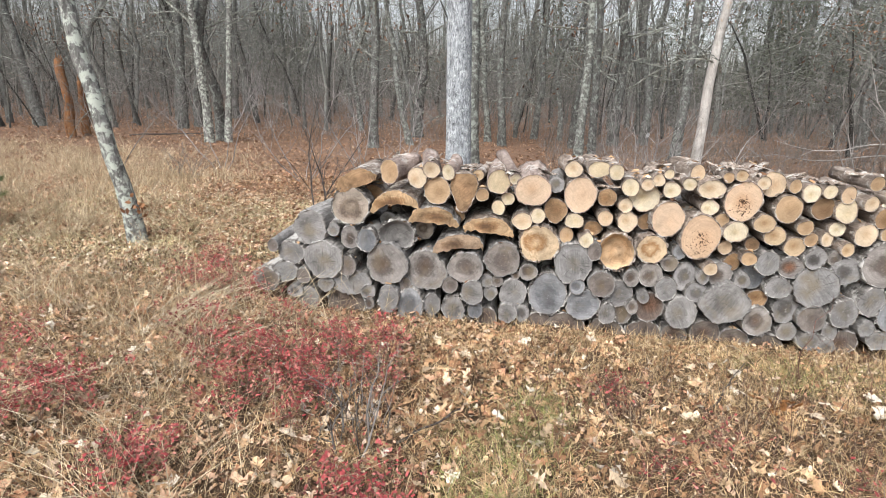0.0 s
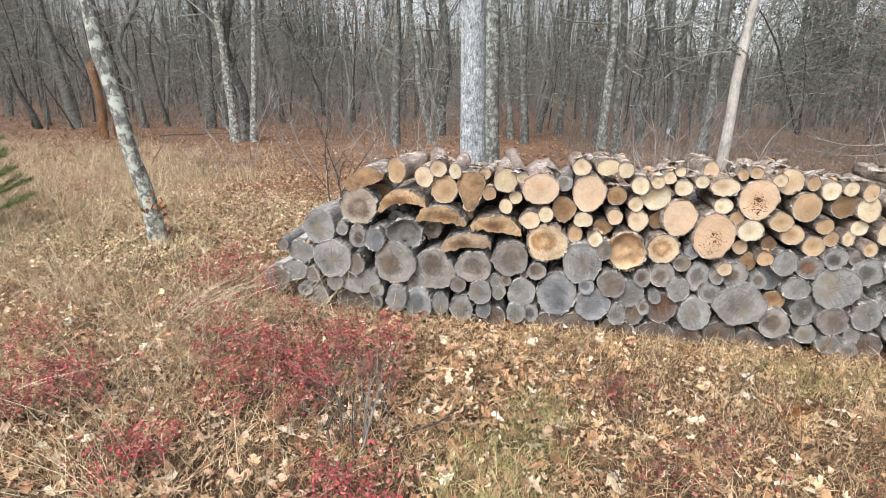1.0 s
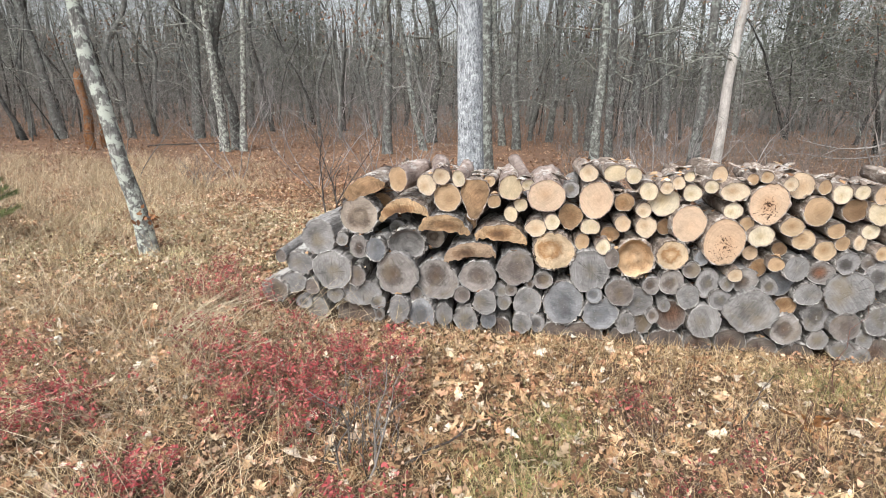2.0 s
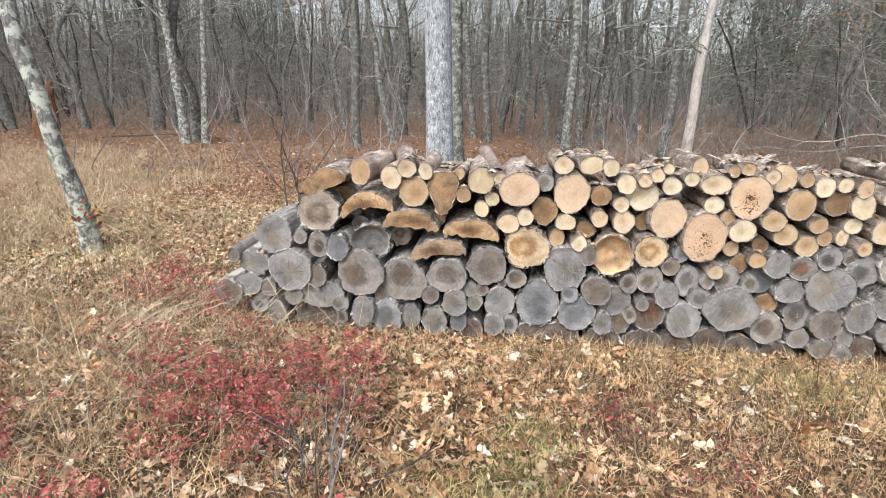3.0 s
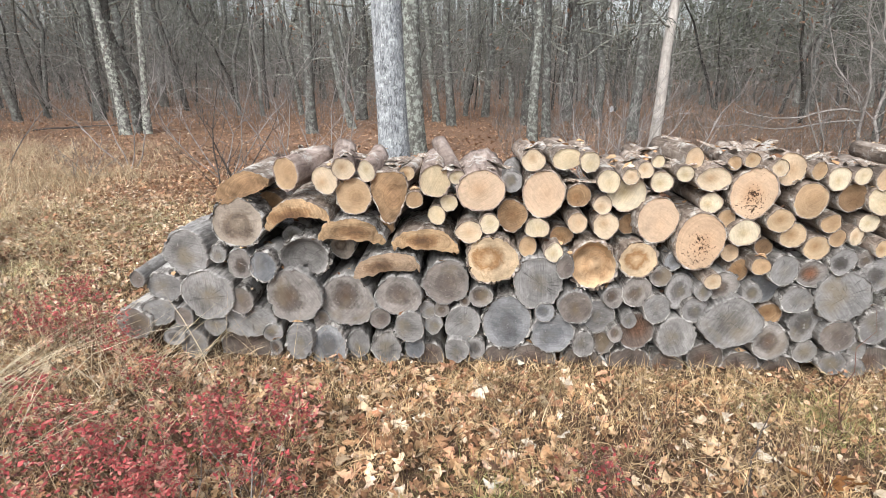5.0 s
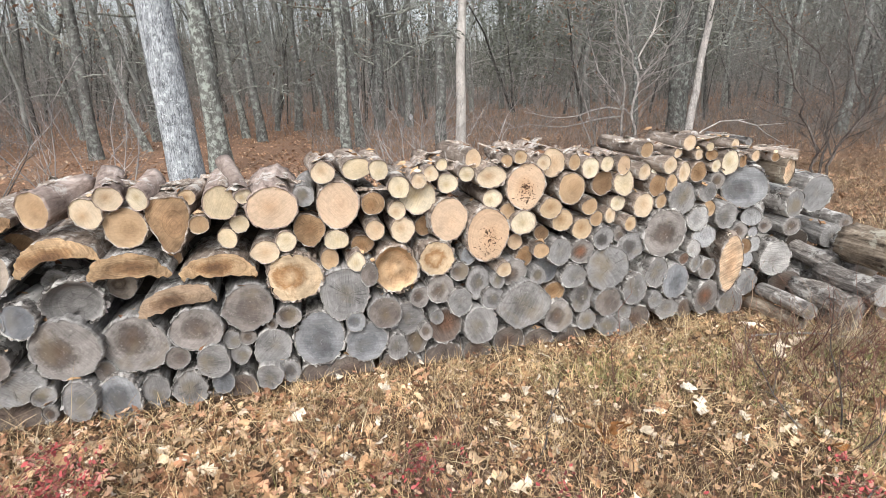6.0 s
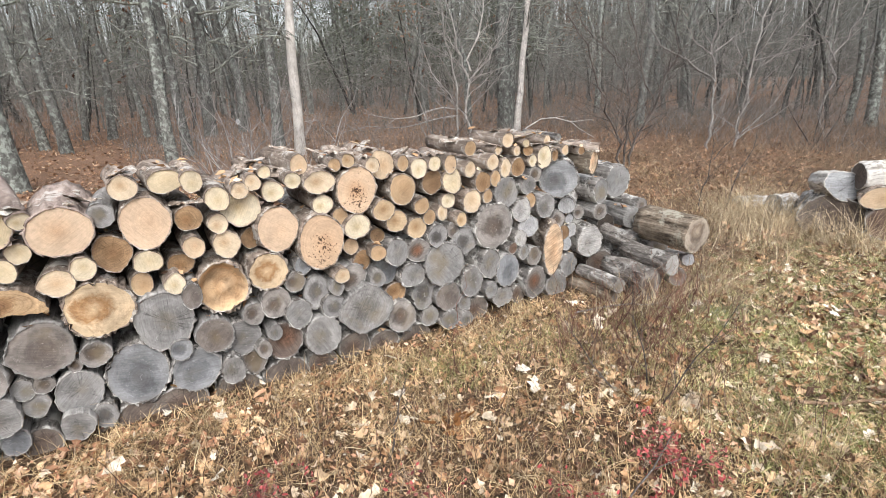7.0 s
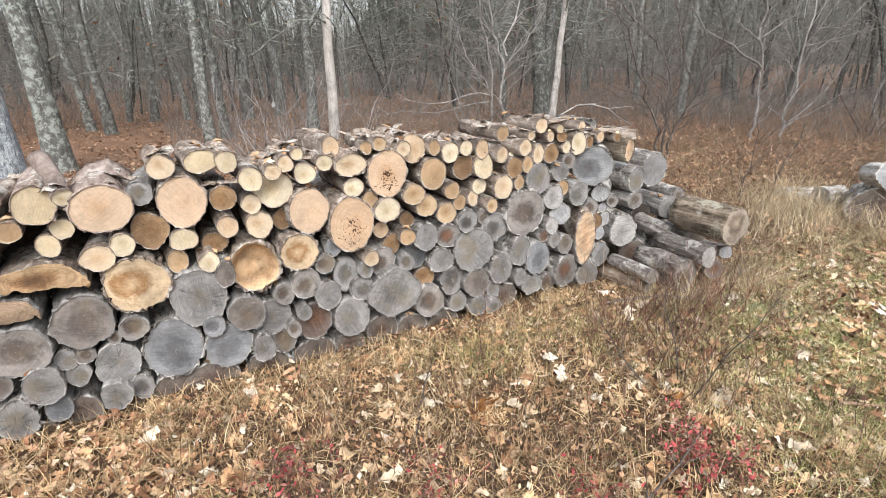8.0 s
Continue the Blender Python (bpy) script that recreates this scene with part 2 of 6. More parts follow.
BARK_FRESH = bark_wood("brown_firewood_bark", (0.085, 0.064, 0.052), (0.33, 0.268, 0.222), (0.60, 0.535, 0.475), (0.60, 0.575, 0.535), 0.46, 0.55)
BARK_OLD = bark_wood("grey_firewood_bark", (0.045, 0.041, 0.038), (0.27, 0.253, 0.238), (0.56, 0.54, 0.515), (0.62, 0.61, 0.585), 0.52, 0.6)
BARK_ROUGH = bark_wood("rough_dark_firewood_bark", (0.050, 0.044, 0.040), (0.235, 0.215, 0.198), (0.52, 0.495, 0.465), (0.48, 0.47, 0.445), 0.35, 0.8, 1, 0.16)
BARK_BIRCH = bark_wood("white_firewood_bark", (0.20, 0.18, 0.16), (0.60, 0.58, 0.55), (0.74, 0.72, 0.69), (0.25, 0.22, 0.19), 0.25, 0.5)
BARK_BROWN = bark_wood("smooth_brown_firewood_bark", (0.045, 0.034, 0.026), (0.24, 0.195, 0.150), (0.56, 0.49, 0.40), (0.42, 0.40, 0.33), 0.36, 0.5, 1, 0.12)
BARK_SCRAP = bark_wood("shed_bark_scraps", (0.10, 0.075, 0.058), (0.34, 0.275, 0.225), (0.62, 0.555, 0.49), (0.66, 0.64, 0.60), 0.5, 1.2)
BARK_SILVER = bark_wood("silvery_barkless_wood", (0.13, 0.125, 0.12), (0.32, 0.310, 0.30), (0.47, 0.458, 0.445), (0.20, 0.18, 0.16), 0.30, 0.6, 1, 0.10)
BARK_PALE = bark_wood("pinkish_smooth_firewood_bark", (0.16, 0.122, 0.105), (0.36, 0.290, 0.255), (0.55, 0.475, 0.43), (0.60, 0.57, 0.53), 0.22, 0.5)
# the deep shade between logs, put into the colour of the inner ends
GAP_DARK = cut_wood("gap_shade_wood", (0.050, 0.036, 0.028), (0.070, 0.053, 0.043), (0.085, 0.070, 0.060), (0.060, 0.050, 0.042), 0.7, 0.2, 0.2, 0, 0.7, 0.3)
BARK_OAK = bark_wood("grey_oak_bark", (0.067, 0.071, 0.078), (0.427, 0.454, 0.482), (0.805, 0.850, 0.850), (0.659, 0.708, 0.708), 0.30, 2.0, 2, 0.20)
BARK_LICHEN = bark_wood("lichen_spotted_bark", (0.076, 0.076, 0.068), (0.176, 0.179, 0.167), (0.293, 0.301, 0.283), (0.373, 0.413, 0.373), 0.55, 0.8, 2)
BARK_PATCHY = bark_wood("white_lichened_bark", (0.060, 0.058, 0.054), (0.185, 0.184, 0.175), (0.34, 0.34, 0.325), (0.56, 0.61, 0.54), 0.60, 0.95, 2)
BARK_DULL = bark_wood("dull_grey_bark", (0.052, 0.051, 0.048), (0.131, 0.131, 0.124), (0.221, 0.223, 0.216), (0.288, 0.324, 0.293), 0.46, 0.8, 2)
BARK_SNAG = bark_wood("bare_bleached_snag", (0.46, 0.425, 0.385), (0.66, 0.63, 0.59), (0.78, 0.755, 0.72), (0.40, 0.26, 0.15), 0.08, 0.4, 2)
BARK_ROT = bark_wood("orange_rotten_stub", (0.095, 0.042, 0.020), (0.235, 0.115, 0.052), (0.33, 0.18, 0.090), (0.16, 0.145, 0.125), 0.45, 0.5, 2)
LIMB = bark_wood("lichened_limb_bark", (0.084, 0.084, 0.074), (0.228, 0.238, 0.211), (0.432, 0.468, 0.414), (0.552, 0.600, 0.528), 0.42, 1.0, 2)
TWIG_PALE = bark_wood("pale_sapling_bark", (0.22, 0.205, 0.19), (0.40, 0.38, 0.36), (0.56, 0.54, 0.52), None, 0, 1.0, 2)
TWIG_GREY = bark_wood("grey_sapling_bark", (0.13, 0.12, 0.112), (0.27, 0.255, 0.242), (0.42, 0.405, 0.39), None, 0, 1.0, 2)
TWIG_TAN = bark_wood("tan_stick_bark", (0.12, 0.075, 0.048), (0.30, 0.205, 0.135), (0.46, 0.345, 0.245), None, 0, 1.0, 2)
TWIG_DARK = bark_wood("dark_sapling_bark", (0.050, 0.042, 0.038), (0.125, 0.108, 0.097), (0.24, 0.215, 0.195), None, 0, 1.0, 2)


def island_stuff(name, stops, rough=0.85, scale=25.0, amount=0.42):
    """Many small pieces, each with a tone of its own."""
    k = Nodes(name, rough)
    base = k.ramp(k.island(), stops)
    n = k.noise(k.coord("Object"), scale, 3.0, 0.6)
    base = k.mix(1.0, base, k.grey(k.span(n, 0.3, 0.7, 1.0 - amount, 1.0 + amount)), 'MULTIPLY')
    patch = k.noise(k.coord("Object"), 5.0, 2.0, 0.5)
    base = k.mix(1.0, base, k.grey(k.span(patch, 0.3, 0.7, 0.72, 1.28)), 'MULTIPLY')
    k.color(base)
    return k.mat


LEAF = island_stuff("fallen_oak_leaves", [(0.0, (0.078, 0.045, 0.030)), (0.22, (0.252, 0.130, 0.072)), (0.42, (0.410, 0.241, 0.129)),
                                          (0.64, (0.587, 0.388, 0.220)), (0.86, (0.681, 0.506, 0.328)), (0.95, (0.774, 0.660, 0.504)), (1.0, (0.839, 0.796, 0.669))])
LEAF_FAR = island_stuff("forest_floor_leaves", [(0.0, (0.16, 0.092, 0.060)), (0.3, (0.30, 0.172, 0.105)), (0.65, (0.41, 0.250, 0.155)),
                                                (0.9, (0.50, 0.325, 0.210)), (1.0, (0.60, 0.47, 0.34))])
LEAF_RED = island_stuff("red_shrub_leaves", [(0.0, (0.15, 0.050, 0.046)), (0.25, (0.28, 0.058, 0.058)), (0.55, (0.44, 0.078, 0.080)), (0.78, (0.56, 0.155, 0.145)), (0.9, (0.62, 0.28, 0.23)), (1.0, (0.36, 0.21, 0.14))], 0.6)
GRASS = island_stuff("dry_grass_blades", [(0.0, (0.106, 0.065, 0.038)), (0.22, (0.370, 0.246, 0.134)), (0.5, (0.567, 0.413, 0.236)), (0.72, (0.531, 0.403, 0.220)), (0.80, (0.635, 0.483, 0.289)), (1.0, (0.740, 0.605, 0.396))], 0.8, 8.0)
TRACK_GRASS = island_stuff("trodden_grass_blades", [(0.0, (0.327, 0.312, 0.145)), (0.4, (0.544, 0.503, 0.273)), (0.75, (0.702, 0.629, 0.382)), (1.0, (0.850, 0.781, 0.544))], 0.8, 8.0)
LEAF_WARM = island_stuff("warm_brown_leaves", [(0.0, (0.237, 0.113, 0.072)), (0.3, (0.451, 0.237, 0.137)), (0.6, (0.594, 0.356, 0.225)), (0.85, (0.689, 0.487, 0.344)), (1.0, (0.808, 0.689, 0.558))])
LEAF_PALE = island_stuff("pale_leaves", [(0.0, (0.391, 0.253, 0.145)), (0.4, (0.577, 0.434, 0.281)), (0.75, (0.680, 0.565, 0.407)), (1.0, (0.783, 0.707, 0.581))])
LEAF_CREAM = island_stuff("cream_oak_leaves", [(0.0, (0.50, 0.37, 0.24)), (0.5, (0.66, 0.55, 0.41)), (1.0, (0.80, 0.75, 0.65))])
STRAW_PALE = island_stuff("bleached_straw", [(0.0, (0.46, 0.38, 0.25)), (1.0, (0.72, 0.64, 0.48))], 0.75, 8.0)
BRAMBLE = island_stuff("red_brown_stalks", [(0.0, (0.085, 0.040, 0.034)), (0.6, (0.21, 0.105, 0.080)), (1.0, (0.40, 0.28, 0.20))], 0.85, 8.0)
GRASS_TALL = island_stuff("tall_straw_grass", [(0.0, (0.30, 0.22, 0.135)), (0.5, (0.52, 0.415, 0.27)), (1.0, (0.68, 0.58, 0.42))], 0.8, 8.0)
GRASS_DULL = island_stuff("dull_brown_grass", [(0.0, (0.110, 0.072, 0.048)), (0.5, (0.275, 0.195, 0.125)), (1.0, (0.470, 0.365, 0.250))], 0.8, 8.0)
GRASS_MOSS = island_stuff("grey_green_moss", [(0.0, (0.20, 0.22, 0.14)), (0.5, (0.36, 0.38, 0.27)), (1.0, (0.55, 0.55, 0.44))], 0.85, 8.0)
GRASS_GREEN = island_stuff("green_grass_blades", [(0.0, (0.135, 0.165, 0.050)), (0.5, (0.310, 0.325, 0.115)), (1.0, (0.560, 0.510, 0.270))], 0.75, 8.0)
STEM = island_stuff("dry_weed_stems", [(0.0, (0.070, 0.042, 0.033)), (0.6, (0.165, 0.100, 0.075)), (1.0, (0.32, 0.25, 0.19))], 0.85, 8.0)
STEM_TAN = island_stuff("tan_brush_stems", [(0.0, (0.11, 0.072, 0.053)), (0.5, (0.23, 0.152, 0.108)), (1.0, (0.40, 0.31, 0.23))], 0.85, 8.0)
BRUSH_GREY = island_stuff("pale_mauve_twigs", [(0.0, (0.17, 0.158, 0.155)), (0.5, (0.30, 0.283, 0.275)), (1.0, (0.46, 0.44, 0.425))], 0.9, 4.0)
BRUSH = island_stuff("brush_twigs", [(0.0, (0.085, 0.077, 0.070)), (0.5, (0.19, 0.176, 0.162)), (1.0, (0.34, 0.325, 0.305))], 0.9, 4.0)
PINE_FAR = island_stuff("far_pine_needles", [(0.0, (0.045, 0.055, 0.038)), (0.6, (0.085, 0.100, 0.070)), (1.0, (0.15, 0.165, 0.12))], 0.8, 3.0)
NEEDLE = island_stuff("pine_needles", [(0.0, (0.10, 0.15, 0.06)), (0.6, (0.21, 0.27, 0.11)), (1.0, (0.36, 0.39, 0.19))], 0.6, 8.0)
FARWOOD = island_stuff("far_trunks", [(0.0, (0.031, 0.031, 0.028)), (0.5, (0.070, 0.070, 0.065)), (0.85, (0.128, 0.131, 0.122)), (1.0, (0.272, 0.289, 0.268))], 0.95, 3.0)
LEAF_HUNG = island_stuff("hung_brown_leaves", [(0.0, (0.10, 0.058, 0.040)), (0.6, (0.20, 0.115, 0.075)), (1.0, (0.32, 0.19, 0.12))], 0.85, 3.0)
FARTWIG = island_stuff("far_twigs", [(0.0, (0.084, 0.086, 0.080)), (0.4, (0.151, 0.155, 0.143)), (0.85, (0.235, 0.244, 0.231)), (0.97, (0.302, 0.311, 0.294)), (1.0, (0.252, 0.160, 0.109))], 0.95, 3.0)

g = Nodes("leafy_soil", 0.95)
gc = g.coord("Object")
gn1 = g.noise(gc, 26.0, 6.0, 0.7)
gn2 = g.noise(gc, 0.9, 4.0, 0.6)
sepg = g.n.new("ShaderNodeSeparateXYZ")
g.put(sepg.inputs[0], gc)
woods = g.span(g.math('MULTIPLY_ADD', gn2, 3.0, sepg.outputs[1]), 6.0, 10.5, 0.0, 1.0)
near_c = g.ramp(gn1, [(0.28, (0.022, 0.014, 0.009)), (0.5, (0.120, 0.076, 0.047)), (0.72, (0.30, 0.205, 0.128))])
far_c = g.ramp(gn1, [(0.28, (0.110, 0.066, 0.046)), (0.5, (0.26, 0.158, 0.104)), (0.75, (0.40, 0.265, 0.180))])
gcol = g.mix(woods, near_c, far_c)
gcol = g.mix(1.0, gcol, g.grey(g.span(gn2, 0.3, 0.7, 0.8, 1.2)), 'MULTIPLY')
g.color(gcol)
g.bump(gn1, 0.9, 0.03)
SOIL = g.mat

b = Nodes("far_woods_haze", 1.0)
bc = b.mapping(b.coord("Object"), (1.0, 1.0, 0.06))
bn = b.noise(bc, 1.6, 6.0, 0.75)
bn2 = b.noise(b.coord("Object"), 0.25, 4.0, 0.6)
b.color(b.mix(b.span(bn2, 0.3, 0.7), b.ramp(bn, [(0.3, (0.065, 0.066, 0.061)), (0.55, (0.135, 0.137, 0.129)), (0.8, (0.26, 0.265, 0.255))]),
              b.ramp(bn, [(0.3, (0.065, 0.066, 0.056)), (0.6, (0.13, 0.128, 0.112)), (0.85, (0.22, 0.215, 0.20))])))
FAR_BAND = b.mat


# ---------------------------------------------------------------- mesh helpers
def mesh_of(name, verts, faces, mat, smooth=False):
    me = bpy.data.meshes.new(name)
    me.from_pydata([tuple(v) for v in verts], [], [tuple(f) for f in faces])
    me.materials.append(mat)
    if smooth:
        me.shade_smooth()
    me.update()
    return me


def mesh_arrays(name, verts, tris, mat, smooth=False):
    """A mesh from arrays of corners and of triangles."""
    verts, tris = np.asarray(verts, np.float32), np.asarray(tris, np.int32)
    me = bpy.data.meshes.new(name)
    me.vertices.add(len(verts))
    me.vertices.foreach_set("co", verts.ravel())
    me.loops.add(tris.size)
    me.loops.foreach_set("vertex_index", tris.ravel())
    me.polygons.add(len(tris))
    me.polygons.foreach_set("loop_start", np.arange(0, tris.size, 3, dtype=np.int32))
    me.update(calc_edges=True)
    me.validate()
    me.materials.append(mat)
    if smooth:
        me.shade_smooth()
    return me


def part(name, mesh, parent, label=""):
    ob = new(name, mesh)
    ob.parent = parent
    return tagged(ob, label)


class Tubes:
    """Gathers tapered tubes along lines into one mesh."""

    def __init__(self):
        self.v, self.f, self.n = [], [], 0

    def add(self, pts, radii, sides=5, rough=0.0, tip=True):
        pts = [Vector(p) for p in pts]
        side = Vector((1, 0, 0)) if abs((pts[-1] - pts[0]).normalized().x) < 0.9 else Vector((0, 1, 0))
        first = self.n
        for k, (p, r) in enumerate(zip(pts, radii)):
            d = (pts[min(k + 1, len(pts) - 1)] - pts[max(k - 1, 0)]).normalized()
            s = d.cross(side).normalized()
            u = s.cross(d)
            for j in range(sides):
                a = 2 * math.pi * j / sides
                w = r
                if rough:
                    w *= 1 + rough * noise.noise((p.x * 3 + math.cos(a) * 1.7, p.y * 3 + math.sin(a) * 1.7, p.z * 1.3))
                self.v.append(p + (s * math.cos(a) + u * math.sin(a)) * w)
        for k in range(len(pts) - 1):
            o = first + k * sides
            for j in range(sides):
                j2 = (j + 1) % sides
                self.f.append((o + j, o + j2, o + sides + j2, o + sides + j))
        if tip:
            self.f.append(tuple(first + (len(pts) - 1) * sides + j for j in range(sides)))
        self.n = len(self.v)

    def mesh(self, name, mat, smooth=True):
        return mesh_of(name, self.v, self.f, mat, smooth)


def ground_z(x, y):
    """Height of the ground: almost level, a shallow trough under the stack."""
    x, y = np.asarray(x, float), np.asarray(y, float)
    ends = (0.5 + 0.5 * np.tanh((x + 0.75) / 0.3)) * (0.5 - 0.5 * np.tanh((x - 4.2) / 0.6))
    return (-0.075 * ends * np.exp(-((y - 3.95) / 0.55) ** 2)
            + 0.012 * np.sin(2.1 * x + 0.7) * np.sin(1.7 * y) + 0.008 * np.sin(5.3 * x + 2.0 * y))


# ---------------------------------------------------------------- ground and distance
def build_ground():
    n = 230
    s = np.linspace(-1, 1, n)
    grow = np.sinh(5.2 * s) / np.sinh(5.2)
    xs, ys = 1.2 + 160 * grow, 3.0 + 160 * grow
    X, Y = np.meshgrid(xs, ys, indexing="ij")
    near = np.exp(-((X - 1.5) ** 2 + (Y - 3) ** 2) / 60)
    Z = ground_z(X, Y) + near * 0.010 * rng.standard_normal(X.shape)
    v = np.stack([X.ravel(), Y.ravel(), Z.ravel()], 1)
    idx = np.arange(n * n).reshape(n, n)
    a, b_, c, d = idx[:-1, :-1].ravel(), idx[1:, :-1].ravel(), idx[1:, 1:].ravel(), idx[:-1, 1:].ravel()
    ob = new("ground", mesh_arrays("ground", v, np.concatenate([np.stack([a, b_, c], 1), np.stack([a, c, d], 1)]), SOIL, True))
    tagged(ob, "level woodland clearing floor of brown leafy soil", "ground", kind="structure")


def build_backdrop():
    """A ring of far treetops with a ragged upper edge."""
    n, v, f = 4200, [], []
    for k in range(n):
        a = 2 * math.pi * k / n
        c, s = math.cos(a), math.sin(a)
        h = 12.2 + 3.0 * noise.noise((c * 4, s * 4, 0.3)) + 4.0 * noise.noise((c * 60, s * 60, 5)) + rng.normal(0, 2.8)
        thin = math.exp(-((math.degrees(math.atan2(c, s)) - 15) / 7) ** 2) + 0.5 * math.exp(-((math.degrees(math.atan2(c, s)) + 14) / 9) ** 2)
        h *= 1 - 0.5 * min(1.0, thin)
        v += [(92 * c, 92 * s, -0.5), (92 * c, 92 * s, max(3.0, h))]
    for k in range(n):
        o, q = 2 * k, 2 * ((k + 1) % n)
        f.append((o, q, q + 1, o + 1))
    tagged(new("backdrop", mesh_of("backdrop", v, f, FAR_BAND)), "grey-brown bare woods closing the distance", "woods", kind="structure")


build_ground()
build_backdrop()


# ---------------------------------------------------------------- the stack of firewood
KINDS = {
    "F": (FRESH, BARK_FRESH, "freshly cut firewood log with pale yellow end in a stack", "pale yellow sawn end"),
    "K": (PINK, BARK_FRESH, "thick fresh firewood log with smooth pinkish end in a stack", "smooth pinkish sawn end"),
    "P": (SPOTTED, BARK_FRESH, "thick fresh firewood log with dark insect holes in its end", "pale sawn end with dark holes"),
    "T": (SLAB, BARK_FRESH, "three-sided brown firewood log wedged in the stack", "brown sawn end"),
    "D": (TAN, BARK_FRESH, "dull tan firewood log set back in the stack", "dull tan sawn end"),
    "R": (RINGED, BARK_FRESH, "thick firewood log with brown decayed heart in the stack", "pale end with brown heart"),
    "Q": (RINGED_OLD, BARK_OLD, "old firewood log with brown ring in its dry end", "dry end with brown ring"),
    "C": (BOWL, BARK_FRESH, "firewood log with hollowed orange-brown end in the stack", "hollowed orange-brown end"),
    "V": (GREY_BOWL, BARK_OLD, "grey firewood log with hollowed end in the stack", "hollowed grey end"),
    "G": (GREY, BARK_OLD, "weathered grey firewood log in the old part of the stack", "weathered grey sawn end"),
    "U": (GREY_BLUE, BARK_OLD, "bluish grey firewood log with pale frayed bark rim in the stack", "bluish weathered end"),
    "M": (GREY_WARM, BARK_SILVER, "dark brownish-grey firewood log, bark shed, in the stack", "brownish weathered end"),
    "N": (GREY_LIGHT, BARK_SILVER, "pale grey firewood log, bark shed, in the stack", "pale weathered end"),
    "W": (SILVER, BARK_OLD, "silver-white weathered firewood log in the stack", "silvery sawn end"),
    "E": (RUSTY, BARK_OLD, "grey firewood log with rust-brown heart in the stack", "grey end with rusty heart"),
    "B": (EARTHY, BARK_OLD, "brown-grey firewood log half sunk in the litter", "brown-grey sawn end"),
    # inner filler logs: shade of the gaps is painted into their ends
    "I": (GAP_DARK, BARK_ROUGH, "firewood log deep inside the stack, coloured dark as gap shade", "sawn end coloured dark as gap shade"),
    "O": (ORANGE, BARK_FRESH, "split firewood log with raw orange face in the stack", "raw orange split face"),
}
log_count = 0
crowns = []


def log_meshes(seed, w, h, length, face_mat, bark_mat, hollow=0.0, ragged=1.0, corner=0.0):
    """Bark and front face of one log. Its front end lies at the origin, its body runs to +y."""
    n = 52 if max(w, h) > 0.09 else 36 if max(w, h) > 0.06 else 24
    o = seed * 7.31
    size = (w + h) / 2
    small = max(0.0025, (0.10 if size > 0.09 else 0.075) * size) * ragged
    rim = []
    for j in range(n):
        a = 2 * math.pi * j / n
        c, s = math.cos(a), math.sin(a)
        k = 1 + 0.13 * noise.noise((c * 1.1 + o, s * 1.1, 0.4)) + 0.06 * noise.noise((c * 2.8 + o, s * 2.8, 2.0)) + 0.012 * ragged * noise.noise((c * 5 + o, s * 5, 6.0))
        if corner:
            k *= 1 + corner * math.cos(3 * (a + math.pi / 2))
        rim.append((c * w * k, s * h * k, c, s))
    v, f = [], []
    steps = [(-0.002, 0.95), (-0.006, 0.99), (0.012, 1.02), (0.05, 1.0), (0.12, 1.0), (0.2, 1.0), (0.3, 1.0), (0.42, 1.0),
             (0.55, 1.0), (0.7, 1.0), (0.85, 1.0), (1.0, 1.0), (1.0, 0.0)]
    bend = 0.03 * math.sin(o)
    for k, (t, q) in enumerate(steps):
        y = t * length if k > 2 else t
        for j, (x, z, c, s) in enumerate(rim):
            r = 0.0
            if 1 <= k <= 11:
                r = small * (noise.noise((c * 7 + o, s * 7, y * 5)) + 0.9 * noise.noise((c * 17 + o, s * 17, y * 12)) * (0.35 if k < 3 else 1.0))
            lip = 0.007 * ragged * noise.noise((c * 8 + o, s * 8, 9)) if k < 3 else 0
            taper = 1 + 0.05 * math.sin(o * 1.7) * t if k > 2 else 1
            v.append(((x * taper + c * r) * q + bend * t * t * (k > 2), y + lip, (z * taper + s * r) * q))
    for k in range(len(steps) - 1):
        for j in range(n):
            j2 = (j + 1) % n
            f.append((k * n + j2, k * n + j, (k + 1) * n + j, (k + 1) * n + j2))
    bark = mesh_of("firewood_log", v, f, bark_mat, True)
    v, f = [(0, 0.001 + hollow * size * 0.8, 0)], []
    radii = (0.2, 0.4, 0.6, 0.72, 0.82, 0.9, 0.965)
    for k, q in enumerate(radii):
        for x, z, c, s in rim:
            y = 0.003 * noise.noise((c * q * 2 + o, s * q * 2, 3)) + 0.0015 * noise.noise((c * q * 7 + o, s * q * 7, 5))
            if hollow:
                e = 0.62 + 0.14 * noise.noise((c * 1.6 + o, s * 1.6, 8))
                y += hollow * size * (0.5 + 0.3 * q) * max(0.0, min(1.0, (0.92 - q) / (0.92 - e)))
            v.append((x * q, y + 0.001, z * q))
    for j in range(n):
        j2 = (j + 1) % n
        f.append((0, 1 + j, 1 + j2))
        for k in range(len(radii) - 1):
            f.append((1 + k * n + j, 1 + (k + 1) * n + j, 1 + (k + 1) * n + j2, 1 + k * n + j2))
    return bark, mesh_of("cut_end", v, f, face_mat, True)


